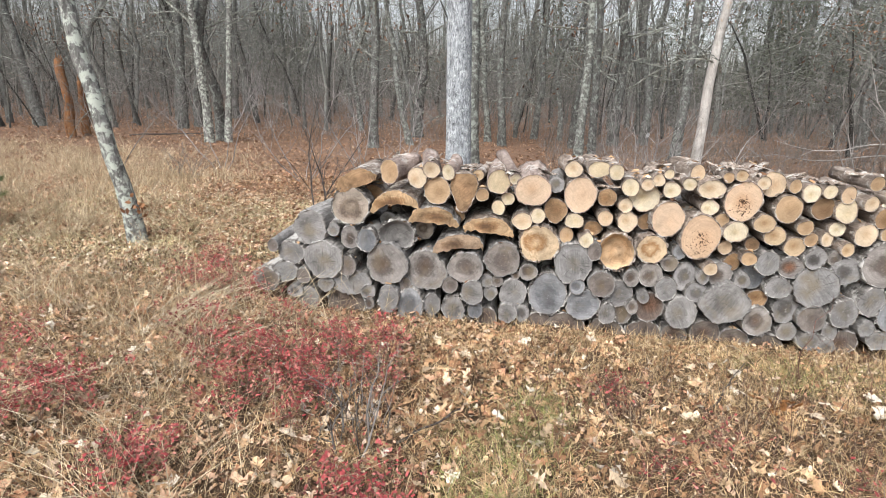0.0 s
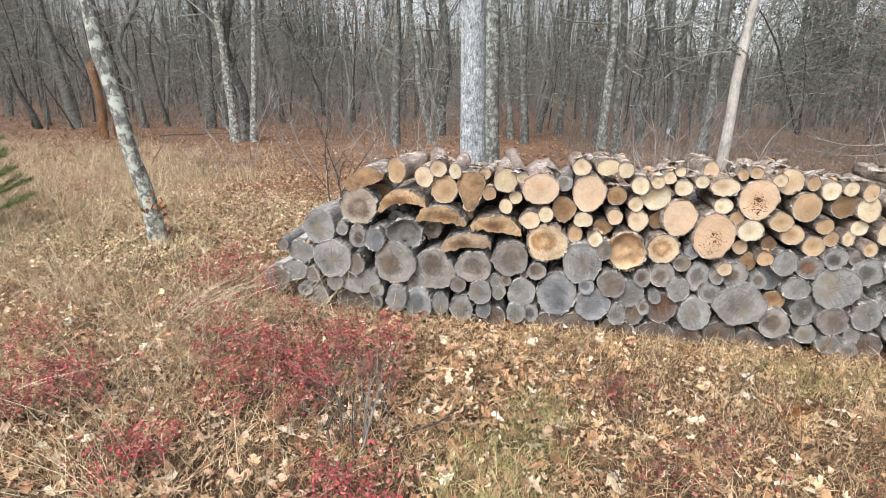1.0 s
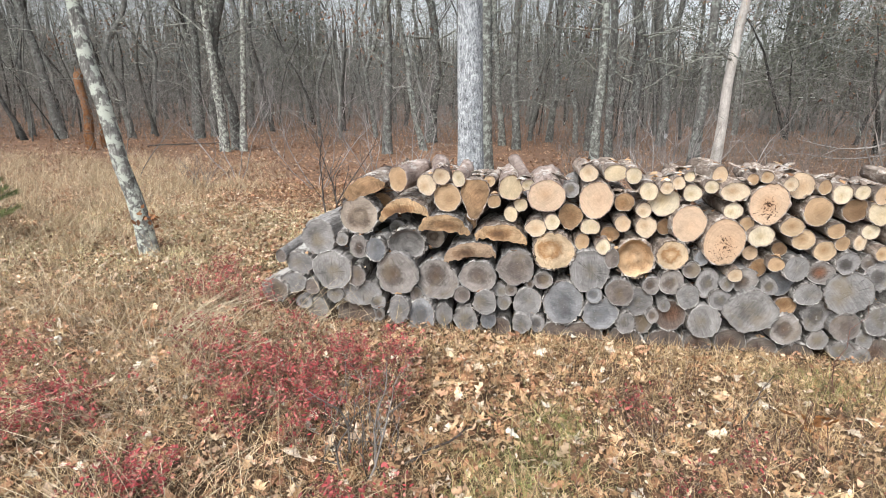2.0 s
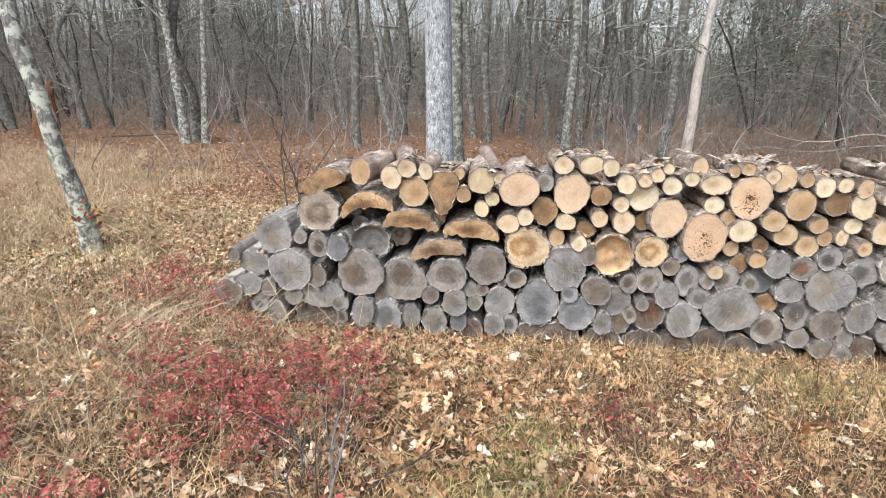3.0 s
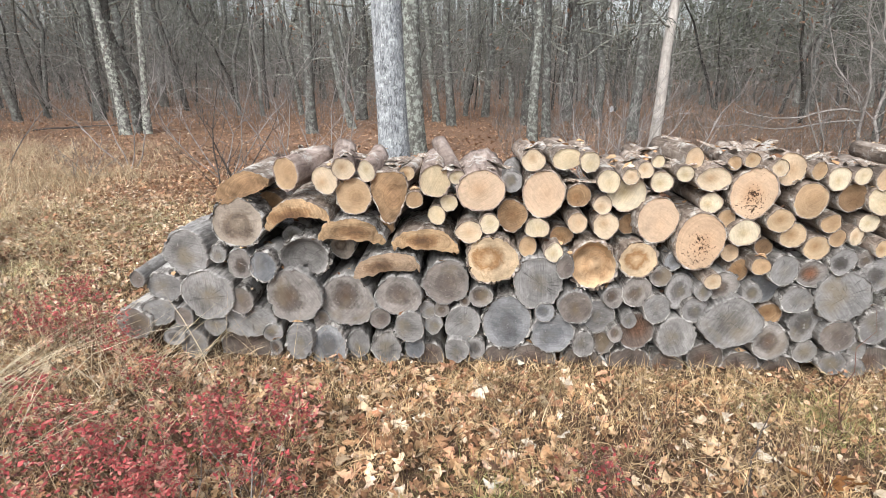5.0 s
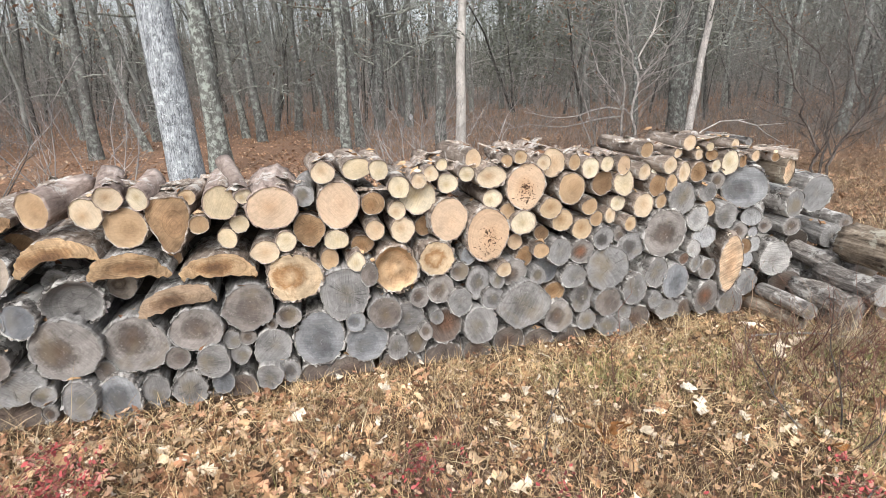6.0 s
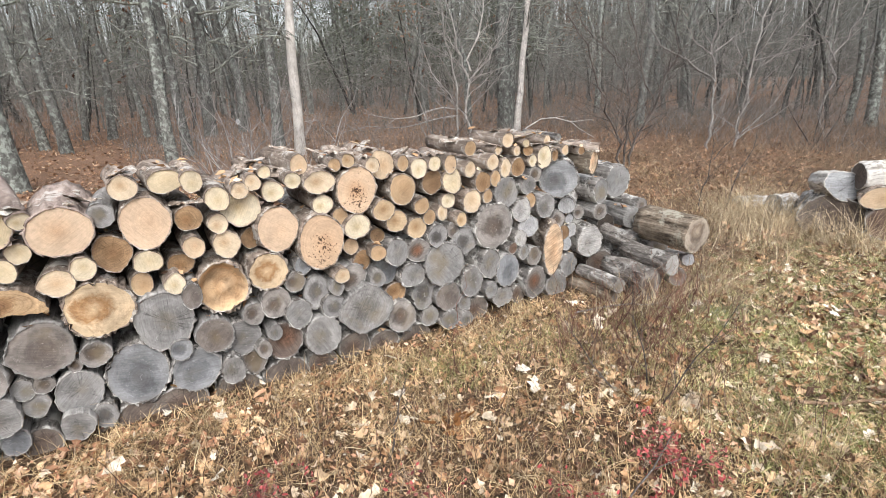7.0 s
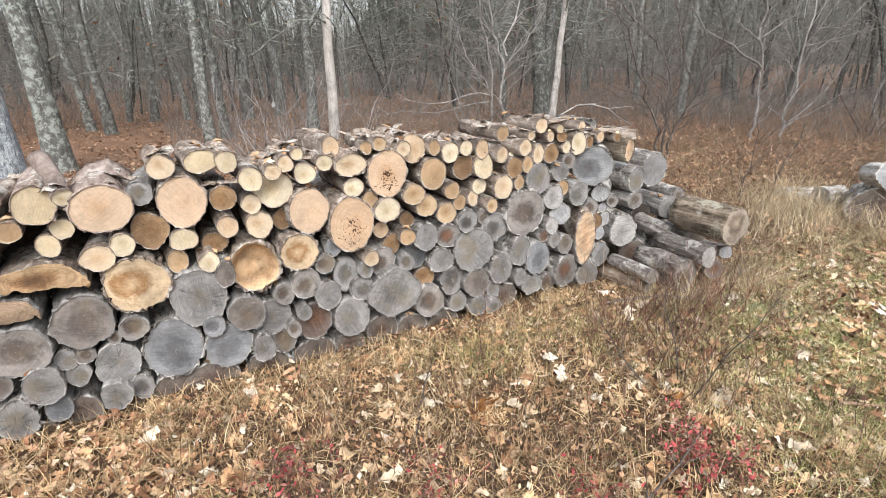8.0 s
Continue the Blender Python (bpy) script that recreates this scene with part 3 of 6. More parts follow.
def log(kind, x, y, z, w, h, length=0.0, yaw=None, pitch=None, turn=0.0, bark=None):
    """One log of the stack: the middle of its front end, its half width and half height, in metres.
    yaw: degrees by which the far end swings to -x; pitch: degrees by which it rises."""
    global log_count
    log_count += 1
    s = log_count
    face, skin, label, face_label = KINDS[kind]
    rnd = random.Random(s)
    length = length or rnd.uniform(0.44, 0.56)
    yaw = rnd.uniform(-5, 5) if yaw is None else yaw
    pitch = rnd.uniform(-2, 2) if pitch is None else pitch
    hollow = {"C": 0.85, "V": 0.55}.get(kind, 0.0)
    if kind == "G":
        face = (GREY, GREY_WARM, GREY_BLUE, GREY, GREY_LIGHT, GREY_WARM, GREY_LIGHT)[rnd.randrange(7)]
        if rnd.random() < 0.45 and bark is None:
            skin = BARK_SILVER
    if kind == "F":
        face = (FRESH, FRESH_TAN, FRESH_CREAM, FRESH, FRESH_CREAM)[rnd.randrange(5)]
    body, end = log_meshes(s, w * 1.03, h * 1.03, length, face, bark or skin, hollow, 2.0 if bark is BARK_ROUGH else 0.8 if kind in "FKP" else 1.7 if kind in "RCVU" else 1.2, 0.16 if kind == "T" else 0.0)
    ob = new("firewood_log", body)
    ob.matrix_world = pose(x, y, z, pitch, turn, yaw)
    tagged(ob, label, "firewood", "stacked firewood logs")
    part("cut_end", end, ob, face_label)
    if max(w, h) > 0.07 and kind in "RCVQUGFKP":
        v, f = [], []
        for _ in range(60 if kind in "RCVQU" else 12 if kind == "G" else 10):
            a = rnd.uniform(0, 6.28)
            c, s2 = math.cos(a), math.sin(a)
            q = Vector((c * w * 1.03, rnd.uniform(-0.006, 0.03), s2 * h * 1.03))
            size = rnd.uniform(0.006, 0.017)
            u = (Vector((c, 0, s2)) * rnd.uniform(0.3, 1.0) + Vector((rnd.gauss(0, 0.5), rnd.gauss(-0.4, 0.5), rnd.gauss(0, 0.5)))).normalized() * size
            t2 = Vector((-s2, rnd.gauss(0, 0.4), c)) * size * rnd.uniform(0.4, 1.1)
            n = len(v)
            v += [q - t2 - u * 0.4, q + t2 - u * 0.4, q + t2 * 0.7 + u * 0.7, q + u, q - t2 * 0.8 + u * 0.5]
            f += [(n, n + 1, n + 2, n + 3, n + 4)]
        tagged(part("bark_edge", mesh_of("bark_edge", v, f, bark or skin), ob), "loose flaking bark edge", kind="stuff")
    crowns.append((x, y, z + h, w, yaw))
    return ob


def slab(x, y, z, w, h, thick, tilt, face, skin, length=0.5):
    """A hollow half-round piece lying like a roof tile: w half its width, h its height, thick its wall."""
    global log_count
    log_count += 1
    o = log_count * 3.7
    n = 48
    outer, inner = [], []
    for j in range(n + 1):
        a = math.pi * (1 - j / n)
        q = j * 22 / n
        k = 1 + 0.10 * noise.noise((q * 0.3, o, 0)) + 0.05 * noise.noise((q * 1.1, o, 4)) + 0.03 * noise.noise((q * 2.7, o, 5))
        outer.append((w * math.cos(a) * k, h * math.sin(a) ** 0.95 * k))
        k = 1 + 0.34 * noise.noise((q * 0.45, o, 7)) + 0.06 * noise.noise((q * 1.1, o, 8))
        inner.append((w * 0.93 * math.cos(a), max(-0.012, h - thick) * math.sin(a) ** 1.15 * k - 0.010 + 0.018 * noise.noise((q * 0.5, o, 3)) + 0.003 * noise.noise((q * 1.9, o, 6))))
    loop = outer + inner[::-1]
    m = len(loop)
    v, f = [], []
    for k, t in enumerate((0.0, 0.015, 0.15, 0.4, 0.7, 1.0)):
        for j, (px, pz) in enumerate(loop):
            r = 0.006 * noise.noise((px * 60, pz * 60 + o, t * 9)) if k else 0.0
            v.append((px, t * length, pz + r))
    for k in range(5):
        for j in range(m):
            j2 = (j + 1) % m
            f.append((k * m + j, k * m + j2, (k + 1) * m + j2, (k + 1) * m + j))
    f.append(tuple(5 * m + j for j in range(m)))
    body = new("firewood_slab", mesh_of("firewood_slab", v, f, skin, True))
    body.matrix_world = pose(x, y, z, 1, -tilt, 0)
    tagged(body, "hollow half-round firewood slab with ragged brown edge", "firewood", "hollow firewood slabs")
    v, f = [], []
    for px, pz in outer:
        v.append((px, -0.002, pz))
    for px, pz in inner:
        v.append((px, -0.002, pz))
    for j in range(n + 1):
        q, e = outer[j], inner[j]
        v.append(((q[0] + e[0]) / 2, -0.006 + 0.014 * noise.noise((j * 0.8, o, 2)), (q[1] + e[1]) / 2))
    for j in range(n):
        a, c, e = j, n + 1 + j, 2 * (n + 1) + j
        f.append((a, e, e + 1, a + 1))
        f.append((e, c, c + 1, e + 1))
    part("cut_end", mesh_of("cut_end", v, f, face, True), body, "brown fibrous broken end")


log("F", -0.047, 3.732, 1.019, 0.068, 0.085, 0.38, -12, 2, 0, BARK_PALE)
log("F", 0.142, 3.753, 0.983, 0.067, 0.070, 0.38, -4, 3)
log("Q", -0.331, 3.741, 0.758, 0.133, 0.133)
log("N", -0.640, 3.757, 0.585, 0.123, 0.126)
log("G", -0.466, 3.759, 0.576, 0.043, 0.051)
log("M", -0.333, 3.720, 0.539, 0.067, 0.081)
log("U", -0.210, 3.716, 0.529, 0.073, 0.085)
log("V", 0.002, 3.774, 0.558, 0.132, 0.105)
log("M", -0.066, 3.733, 0.351, 0.141, 0.156)
log("N", -0.539, 3.731, 0.352, 0.137, 0.135)
log("G", -0.807, 3.785, 0.367, 0.098, 0.085)
log("G", -0.929, 3.748, 0.428, 0.037, 0.049)
log("G", -0.856, 3.774, 0.220, 0.091, 0.081)
log("G", -0.703, 3.748, 0.208, 0.055, 0.058)
log("G", -1.003, 3.760, 0.154, 0.104, 0.091)
log("G", -0.766, 3.726, 0.092, 0.058, 0.049)
log("N", -0.675, 3.759, 0.029, 0.074, 0.088)
log("G", -0.365, 3.746, 0.312, 0.065, 0.081)
log("G", -0.534, 3.752, 0.156, 0.059, 0.059)
log("N", -0.351, 3.776, 0.177, 0.143, 0.096)
log("B", -0.403, 3.831, -0.010, 0.147, 0.118)
log("G", -0.044, 3.693, 0.103, 0.072, 0.101)
log("G", -0.217, 3.768, 0.111, 0.052, 0.051)
log("G", -0.199, 3.756, 0.027, 0.035, 0.041)
log("B", -0.158, 3.800, -0.073, 0.090, 0.071)
log("U", 0.101, 3.748, 0.041, 0.094, 0.136)
log("G", 0.061, 3.776, 0.192, 0.044, 0.060)
log("F", 0.242, 3.748, 1.042, 0.059, 0.055, 0.36, 8, 8, 0, BARK_PALE)
log("F", 0.358, 3.750, 1.030, 0.046, 0.056, 0.32, -9, 6, 0, BARK_PALE)
log("F", 0.280, 3.777, 0.897, 0.091, 0.089)
log("T", 0.466, 3.765, 0.907, 0.094, 0.132)
log("F", 0.557, 3.779, 1.016, 0.039, 0.037, 0.41, None, 0.5)
log("F", 0.703, 3.743, 0.985, 0.074, 0.079, 0.40, 4, 4, 0, BARK_PALE)
log("F", 0.811, 3.715, 1.012, 0.039, 0.037, 0.46, 13, 14, 0, BARK_PALE)
log("F", 0.598, 3.746, 0.887, 0.044, 0.043)
log("F", 0.771, 3.780, 0.867, 0.046, 0.044)
log("F", 0.707, 3.777, 0.802, 0.046, 0.051)
log("K", 0.932, 3.722, 0.942, 0.117, 0.106, 0.42, 3, 5, 0, BARK_PALE)
log("F", 0.874, 3.725, 0.730, 0.068, 0.057)
log("F", 0.976, 3.730, 0.769, 0.049, 0.051)
log("M", 0.209, 3.783, 0.310, 0.149, 0.145)
log("M", 0.502, 3.746, 0.364, 0.126, 0.110)
log("M", 0.760, 3.759, 0.433, 0.125, 0.119)
log("R", 0.998, 3.736, 0.573, 0.129, 0.131)
log("G", 1.083, 3.751, 0.986, 0.048, 0.052, 0.41, None, 0.5)
log("D", 1.091, 3.782, 0.801, 0.076, 0.082)
log("F", 1.183, 3.740, 1.092, 0.056, 0.053, 0.41, None, 0.5)
log("K", 1.246, 3.756, 0.921, 0.101, 0.123)
log("F", 1.224, 3.756, 0.746, 0.065, 0.049)
log("G", 0.858, 3.778, 0.321, 0.030, 0.033)
log("M", 0.945, 3.763, 0.356, 0.061, 0.059)
log("G", 0.654, 3.780, 0.264, 0.045, 0.050)
log("G", 0.731, 3.775, 0.269, 0.042, 0.044)
log("G", 0.684, 3.784, 0.175, 0.049, 0.058)
log("G", 0.393, 3.762, 0.216, 0.053, 0.060)
log("G", 0.557, 3.726, 0.184, 0.077, 0.087)
log("N", 0.849, 3.775, 0.187, 0.092, 0.106)
log("U", 1.088, 3.783, 0.194, 0.125, 0.155)
log("G", 0.265, 3.778, 0.051, 0.063, 0.080)
log("G", 0.426, 3.755, 0.036, 0.082, 0.097)
log("G", 0.581, 3.765, 0.038, 0.052, 0.063)
log("N", 0.815, 3.730, 0.047, 0.065, 0.073)
log("G", 0.923, 3.773, 0.037, 0.050, 0.064)
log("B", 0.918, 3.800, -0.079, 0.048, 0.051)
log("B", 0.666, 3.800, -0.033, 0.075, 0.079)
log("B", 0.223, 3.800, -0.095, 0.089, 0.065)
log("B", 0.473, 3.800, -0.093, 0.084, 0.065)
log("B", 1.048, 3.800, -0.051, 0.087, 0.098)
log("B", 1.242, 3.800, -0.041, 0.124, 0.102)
log("F", 1.354, 3.771, 1.094, 0.072, 0.051, 0.41, None, 0.5)
log("F", 1.459, 3.744, 1.087, 0.049, 0.051, 0.41, None, 0.5)
log("F", 1.552, 3.726, 0.994, 0.055, 0.058, 0.41, None, 0.5)
log("D", 1.423, 3.776, 0.911, 0.059, 0.059)
log("F", 1.544, 3.769, 0.867, 0.045, 0.048)
log("F", 1.656, 3.722, 1.019, 0.041, 0.038, 0.41, None, 0.5)
log("F", 1.718, 3.718, 1.053, 0.038, 0.040, 0.41, None, 0.5)
log("F", 1.789, 3.758, 1.090, 0.032, 0.031, 0.41, None, 0.5)
log("F", 1.663, 3.777, 0.922, 0.097, 0.088)
log("F", 1.820, 3.765, 0.987, 0.054, 0.053, 0.41, None, 0.5)
log("F", 1.419, 3.738, 0.780, 0.047, 0.051)
log("F", 1.570, 3.777, 0.755, 0.063, 0.068)
log("D", 1.697, 3.824, 0.753, 0.050, 0.053)
log("K", 1.821, 3.750, 0.795, 0.103, 0.119)
log("F", 1.971, 3.785, 1.102, 0.048, 0.052, 0.41, None, 0.5)
log("F", 1.918, 3.737, 1.033, 0.041, 0.040, 0.41, None, 0.5)
log("F", 2.052, 3.720, 1.011, 0.083, 0.058, 0.41, None, 0.5)
log("F", 2.150, 3.757, 1.084, 0.033, 0.035, 0.41, None, 0.5)
log("F", 2.213, 3.717, 1.105, 0.036, 0.037, 0.41, None, 0.5)
log("P", 2.248, 3.729, 0.939, 0.109, 0.125, 0.41, None, 0.5)
log("F", 2.063, 3.744, 0.889, 0.052, 0.051)
log("F", 2.156, 3.758, 0.806, 0.043, 0.046)
log("P", 2.032, 3.726, 0.699, 0.120, 0.147)
log("F", 2.237, 3.718, 0.743, 0.071, 0.065)
log("F", 2.212, 3.776, 0.623, 0.045, 0.045)
log("F", 1.313, 3.737, 0.619, 0.048, 0.053)
log("F", 1.180, 3.782, 0.638, 0.045, 0.057)
log("D", 1.357, 3.818, 0.689, 0.061, 0.050)
log("R", 1.744, 3.741, 0.586, 0.098, 0.092)
log("C", 1.520, 3.747, 0.546, 0.122, 0.125)
log("N", 1.238, 3.751, 0.445, 0.128, 0.137)
log("G", 1.927, 3.760, 0.572, 0.044, 0.048)
log("G", 1.875, 3.757, 0.494, 0.054, 0.056)
log("G", 1.763, 3.754, 0.402, 0.073, 0.080)
log("G", 1.649, 3.758, 0.369, 0.054, 0.060)
log("G", 1.991, 3.781, 0.397, 0.068, 0.095)
log("G", 1.878, 3.750, 0.310, 0.074, 0.082)
log("G", 1.444, 3.730, 0.315, 0.087, 0.094)
log("G", 1.572, 3.785, 0.238, 0.099, 0.100)
log("G", 2.092, 3.732, 0.418, 0.041, 0.047)
log("G", 2.204, 3.774, 0.437, 0.080, 0.077)
log("G", 2.341, 3.734, 0.413, 0.046, 0.054)
log("F", 2.126, 3.719, 0.485, 0.045, 0.043)
log("D", 2.279, 3.793, 0.519, 0.052, 0.060)
log("F", 2.349, 3.716, 0.569, 0.048, 0.045)
log("D", 2.379, 3.784, 0.652, 0.042, 0.042)
log("G", 2.073, 3.756, 0.301, 0.068, 0.069)
log("N", 2.253, 3.716, 0.248, 0.150, 0.138)
log("G", 1.337, 3.758, 0.150, 0.111, 0.115)
log("G", 1.501, 3.714, 0.109, 0.058, 0.074)
log("G", 1.614, 3.796, 0.102, 0.073, 0.095)
log("E", 1.799, 3.801, 0.152, 0.098, 0.109)
log("N", 1.997, 3.748, 0.146, 0.102, 0.113)
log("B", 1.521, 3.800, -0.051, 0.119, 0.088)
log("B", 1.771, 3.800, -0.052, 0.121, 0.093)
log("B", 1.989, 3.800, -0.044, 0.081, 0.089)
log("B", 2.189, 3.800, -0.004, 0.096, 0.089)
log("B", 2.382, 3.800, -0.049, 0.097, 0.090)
log("G", 1.373, 3.719, 0.547, 0.042, 0.063)
log("G", 1.670, 3.741, 0.164, 0.039, 0.049)
log("G", 1.736, 3.746, 0.238, 0.039, 0.045)
log("G", 1.284, 3.733, 0.285, 0.049, 0.054)
log("F", 2.434, 3.782, 1.055, 0.075, 0.080, 0.41, None, 0.5)
log("F", 2.354, 3.727, 1.066, 0.040, 0.040, 0.41, None, 0.5)
log("F", 2.545, 3.737, 1.051, 0.036, 0.044, 0.41, None, 0.5)
log("F", 2.646, 3.740, 1.014, 0.055, 0.055, 0.41, None, 0.5)
log("F", 2.751, 3.737, 1.029, 0.042, 0.042, 0.41, None, 0.5)
log("F", 2.862, 3.741, 1.016, 0.040, 0.057, 0.41, None, 0.5)
log("F", 3.012, 3.750, 1.091, 0.043, 0.043, 0.40, 4, 2)
log("F", 3.302, 3.750, 1.117, 0.045, 0.045, 0.30, 2, 0)
log("F", 3.226, 3.750, 1.061, 0.028, 0.028, 0.34, 2, 0)
log("F", 3.376, 3.750, 1.043, 0.028, 0.032, 0.40, None, 0.5)
log("F", 3.450, 3.750, 1.083, 0.026, 0.026, 0.40, -9, 0.5)
log("D", 3.470, 3.750, 1.034, 0.033, 0.033, 0.40, -31, 0.5)
log("F", 3.629, 3.750, 1.089, 0.032, 0.033, 0.32, 4, 0)
log("G", 3.730, 3.750, 1.099, 0.023, 0.023, 0.40, -10, 0.5)
log("F", 3.609, 3.750, 0.980, 0.060, 0.075, 0.40, None, 0.5)
log("D", 3.705, 3.750, 0.985, 0.031, 0.042, 0.40, None, 0.5)
log("F", 3.797, 3.750, 1.007, 0.032, 0.034, 0.40, None, 0.5)
log("D", 3.954, 3.750, 0.988, 0.027, 0.027, 0.40, -12, 0.5)
log("D", 4.127, 3.750, 0.992, 0.034, 0.033, 0.60, 35, 1)
log("O", 4.079, 3.750, 0.892, 0.057, 0.081, 0.42, 12, 0.5, 12, BARK_BROWN)
log("F", 3.182, 3.750, 0.991, 0.048, 0.049, 0.40, None, 0.5)
log("F", 3.285, 3.750, 0.944, 0.045, 0.061, 0.40, None, 0.5)
log("D", 3.387, 3.750, 0.937, 0.056, 0.058, 0.40, None, 0.5)
log("F", 3.511, 3.750, 0.964, 0.034, 0.040, 0.40, None, 0.5)
log("F", 3.204, 3.750, 0.885, 0.040, 0.051, 0.40, None, 0.5)
log("D", 3.107, 3.750, 0.876, 0.061, 0.064, 0.40, None, 0.5)
log("F", 3.142, 3.750, 0.782, 0.035, 0.047, 0.40, None, 0.5)
log("F", 3.020, 3.750, 0.763, 0.065, 0.072, 0.40, None, 0.5)
log("F", 3.010, 3.750, 0.965, 0.048, 0.048, 0.60, 12, 3)
log("G", 3.287, 3.750, 0.780, 0.088, 0.100, 0.40, None, 0.5)
log("G", 3.533, 3.750, 0.875, 0.050, 0.053, 0.40, None, 0.5)
log("G", 3.477, 3.750, 0.807, 0.059, 0.057, 0.40, None, 0.5)
log("R", 3.489, 3.750, 0.702, 0.054, 0.050, 0.40, None, 0.5)
log("W", 3.427, 3.750, 0.642, 0.073, 0.081, 0.40, None, 0.5)
log("G", 3.638, 3.750, 0.645, 0.073, 0.080, 0.40, None, 0.5)
log("W", 3.836, 3.750, 0.619, 0.058, 0.058, 0.40, -45, 0.5)
log("G", 3.957, 3.750, 0.547, 0.046, 0.046, 0.40, -6, 0.5)
log("G", 3.755, 3.750, 0.810, 0.130, 0.130, 0.40, -35, 0.5)
log("G", 4.173, 3.750, 0.675, 0.078, 0.086, 0.40, None, 0.5)
log("G", 4.344, 3.750, 0.720, 0.117, 0.117, 0.40, -6, 0.5)
log("G", 4.181, 3.750, 0.520, 0.067, 0.061, 0.40, None, 0.5)
log("G", 3.191, 3.750, 0.577, 0.143, 0.144, 0.40, None, 0.5)
log("W", 3.489, 3.750, 0.526, 0.072, 0.072, 0.40, -15, 0.5)
log("O", 3.677, 3.700, 0.336, 0.070, 0.178, 0.40, -20, 0.5)
log("W", 3.422, 3.750, 0.450, 0.050, 0.052, 0.40, None, 0.5)
log("E", 3.354, 3.750, 0.391, 0.039, 0.041, 0.40, None, 0.5)
log("G", 3.449, 3.750, 0.348, 0.041, 0.054, 0.40, None, 0.5)
log("G", 3.542, 3.750, 0.300, 0.058, 0.071, 0.40, None, 0.5)
log("G", 3.759, 3.750, 0.529, 0.054, 0.054, 0.40, -14, 0.5)
log("W", 3.864, 3.750, 0.516, 0.034, 0.034, 0.40, -10, 0.5)
log("W", 3.886, 3.750, 0.432, 0.056, 0.055, 0.40, None, 0.5)
log("D", 3.803, 3.750, 0.421, 0.051, 0.051, 0.40, -24, 0.5)
log("W", 3.853, 3.750, 0.331, 0.045, 0.052, 0.40, None, 0.5)
log("W", 4.086, 3.750, 0.305, 0.116, 0.116, 0.40, -8, 0.5)
log("G", 4.391, 3.750, 0.220, 0.046, 0.062, 0.40, None, 0.5)
log("B", 4.225, 3.750, 0.096, 0.104, 0.104, 0.40, -49, 0.5)
log("G", 3.874, 3.750, 0.166, 0.087, 0.089, 0.40, None, 0.5)
log("E", 3.564, 3.750, 0.100, 0.096, 0.113, 0.40, None, 0.5)
log("G", 3.769, 3.750, 0.026, 0.085, 0.113, 0.40, None, 0.5)
log("G", 3.164, 3.750, 0.322, 0.084, 0.099, 0.40, None, 0.5)
log("G", 3.307, 3.750, 0.247, 0.098, 0.114, 0.40, None, 0.5)
log("G", 3.173, 3.750, 0.135, 0.048, 0.058, 0.40, None, 0.5)
log("G", 3.012, 3.750, 0.226, 0.085, 0.099, 0.40, None, 0.5)
log("G", 4.546, 3.750, 0.413, 0.079, 0.079, 0.40, -9, 0.5)
log("G", 4.648, 3.750, 0.502, 0.048, 0.047, 0.40, -10, 0.5)
log("F", 2.530, 3.732, 0.909, 0.075, 0.087)
log("D", 2.750, 3.768, 0.918, 0.066, 0.070)
log("F", 2.874, 3.745, 0.913, 0.064, 0.075)
log("F", 2.657, 3.738, 0.791, 0.049, 0.050)
log("F", 2.860, 3.773, 0.789, 0.049, 0.045)
log("F", 2.407, 3.727, 0.808, 0.066, 0.058)
log("F", 2.486, 3.739, 0.727, 0.065, 0.060)
log("F", 2.629, 3.761, 0.654, 0.061, 0.062)
log("F", 2.819, 3.777, 0.717, 0.036, 0.046)
log("F", 2.709, 3.747, 0.713, 0.039, 0.045)
log("F", 2.928, 3.731, 0.669, 0.038, 0.047)
log("G", 2.471, 3.723, 0.547, 0.073, 0.078)
log("E", 2.633, 3.752, 0.521, 0.077, 0.071)
log("G", 2.753, 3.728, 0.597, 0.068, 0.067)
log("G", 2.891, 3.771, 0.594, 0.046, 0.047)
log("G", 2.976, 3.774, 0.508, 0.095, 0.090)
log("N", 2.803, 3.735, 0.400, 0.136, 0.133)
log("G", 2.564, 3.724, 0.386, 0.076, 0.075)
log("G", 2.422, 3.789, 0.439, 0.087, 0.090)
log("G", 2.670, 3.782, 0.224, 0.085, 0.102)
log("G", 2.813, 3.727, 0.189, 0.089, 0.096)
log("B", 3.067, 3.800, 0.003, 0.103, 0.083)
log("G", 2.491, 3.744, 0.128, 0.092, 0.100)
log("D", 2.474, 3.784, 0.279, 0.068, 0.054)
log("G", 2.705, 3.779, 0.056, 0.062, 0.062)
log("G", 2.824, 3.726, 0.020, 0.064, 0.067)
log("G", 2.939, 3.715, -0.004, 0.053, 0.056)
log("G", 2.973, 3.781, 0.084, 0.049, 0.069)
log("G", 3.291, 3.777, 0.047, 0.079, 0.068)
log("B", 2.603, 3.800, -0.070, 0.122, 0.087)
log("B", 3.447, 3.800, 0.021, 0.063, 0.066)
slab(-0.276, 3.740, 0.913, 0.150, 0.105, 0.108, 22.0, SLAB, BARK_FRESH)
slab(-0.007, 3.740, 0.745, 0.169, 0.144, 0.085, 8.0, SLAB, BARK_FRESH)
slab(0.262, 3.740, 0.668, 0.173, 0.118, 0.105, -3.0, SLAB, BARK_OLD)
slab(0.651, 3.740, 0.621, 0.173, 0.115, 0.098, -4.0, SLAB, BARK_FRESH)
slab(0.453, 3.740, 0.490, 0.179, 0.118, 0.098, 9.0, SLAB_OLD, BARK_OLD)
log("Q", 4.332, 3.060, 0.471, 0.108, 0.114, 0.46, -6, -1, 0, BARK_BROWN)
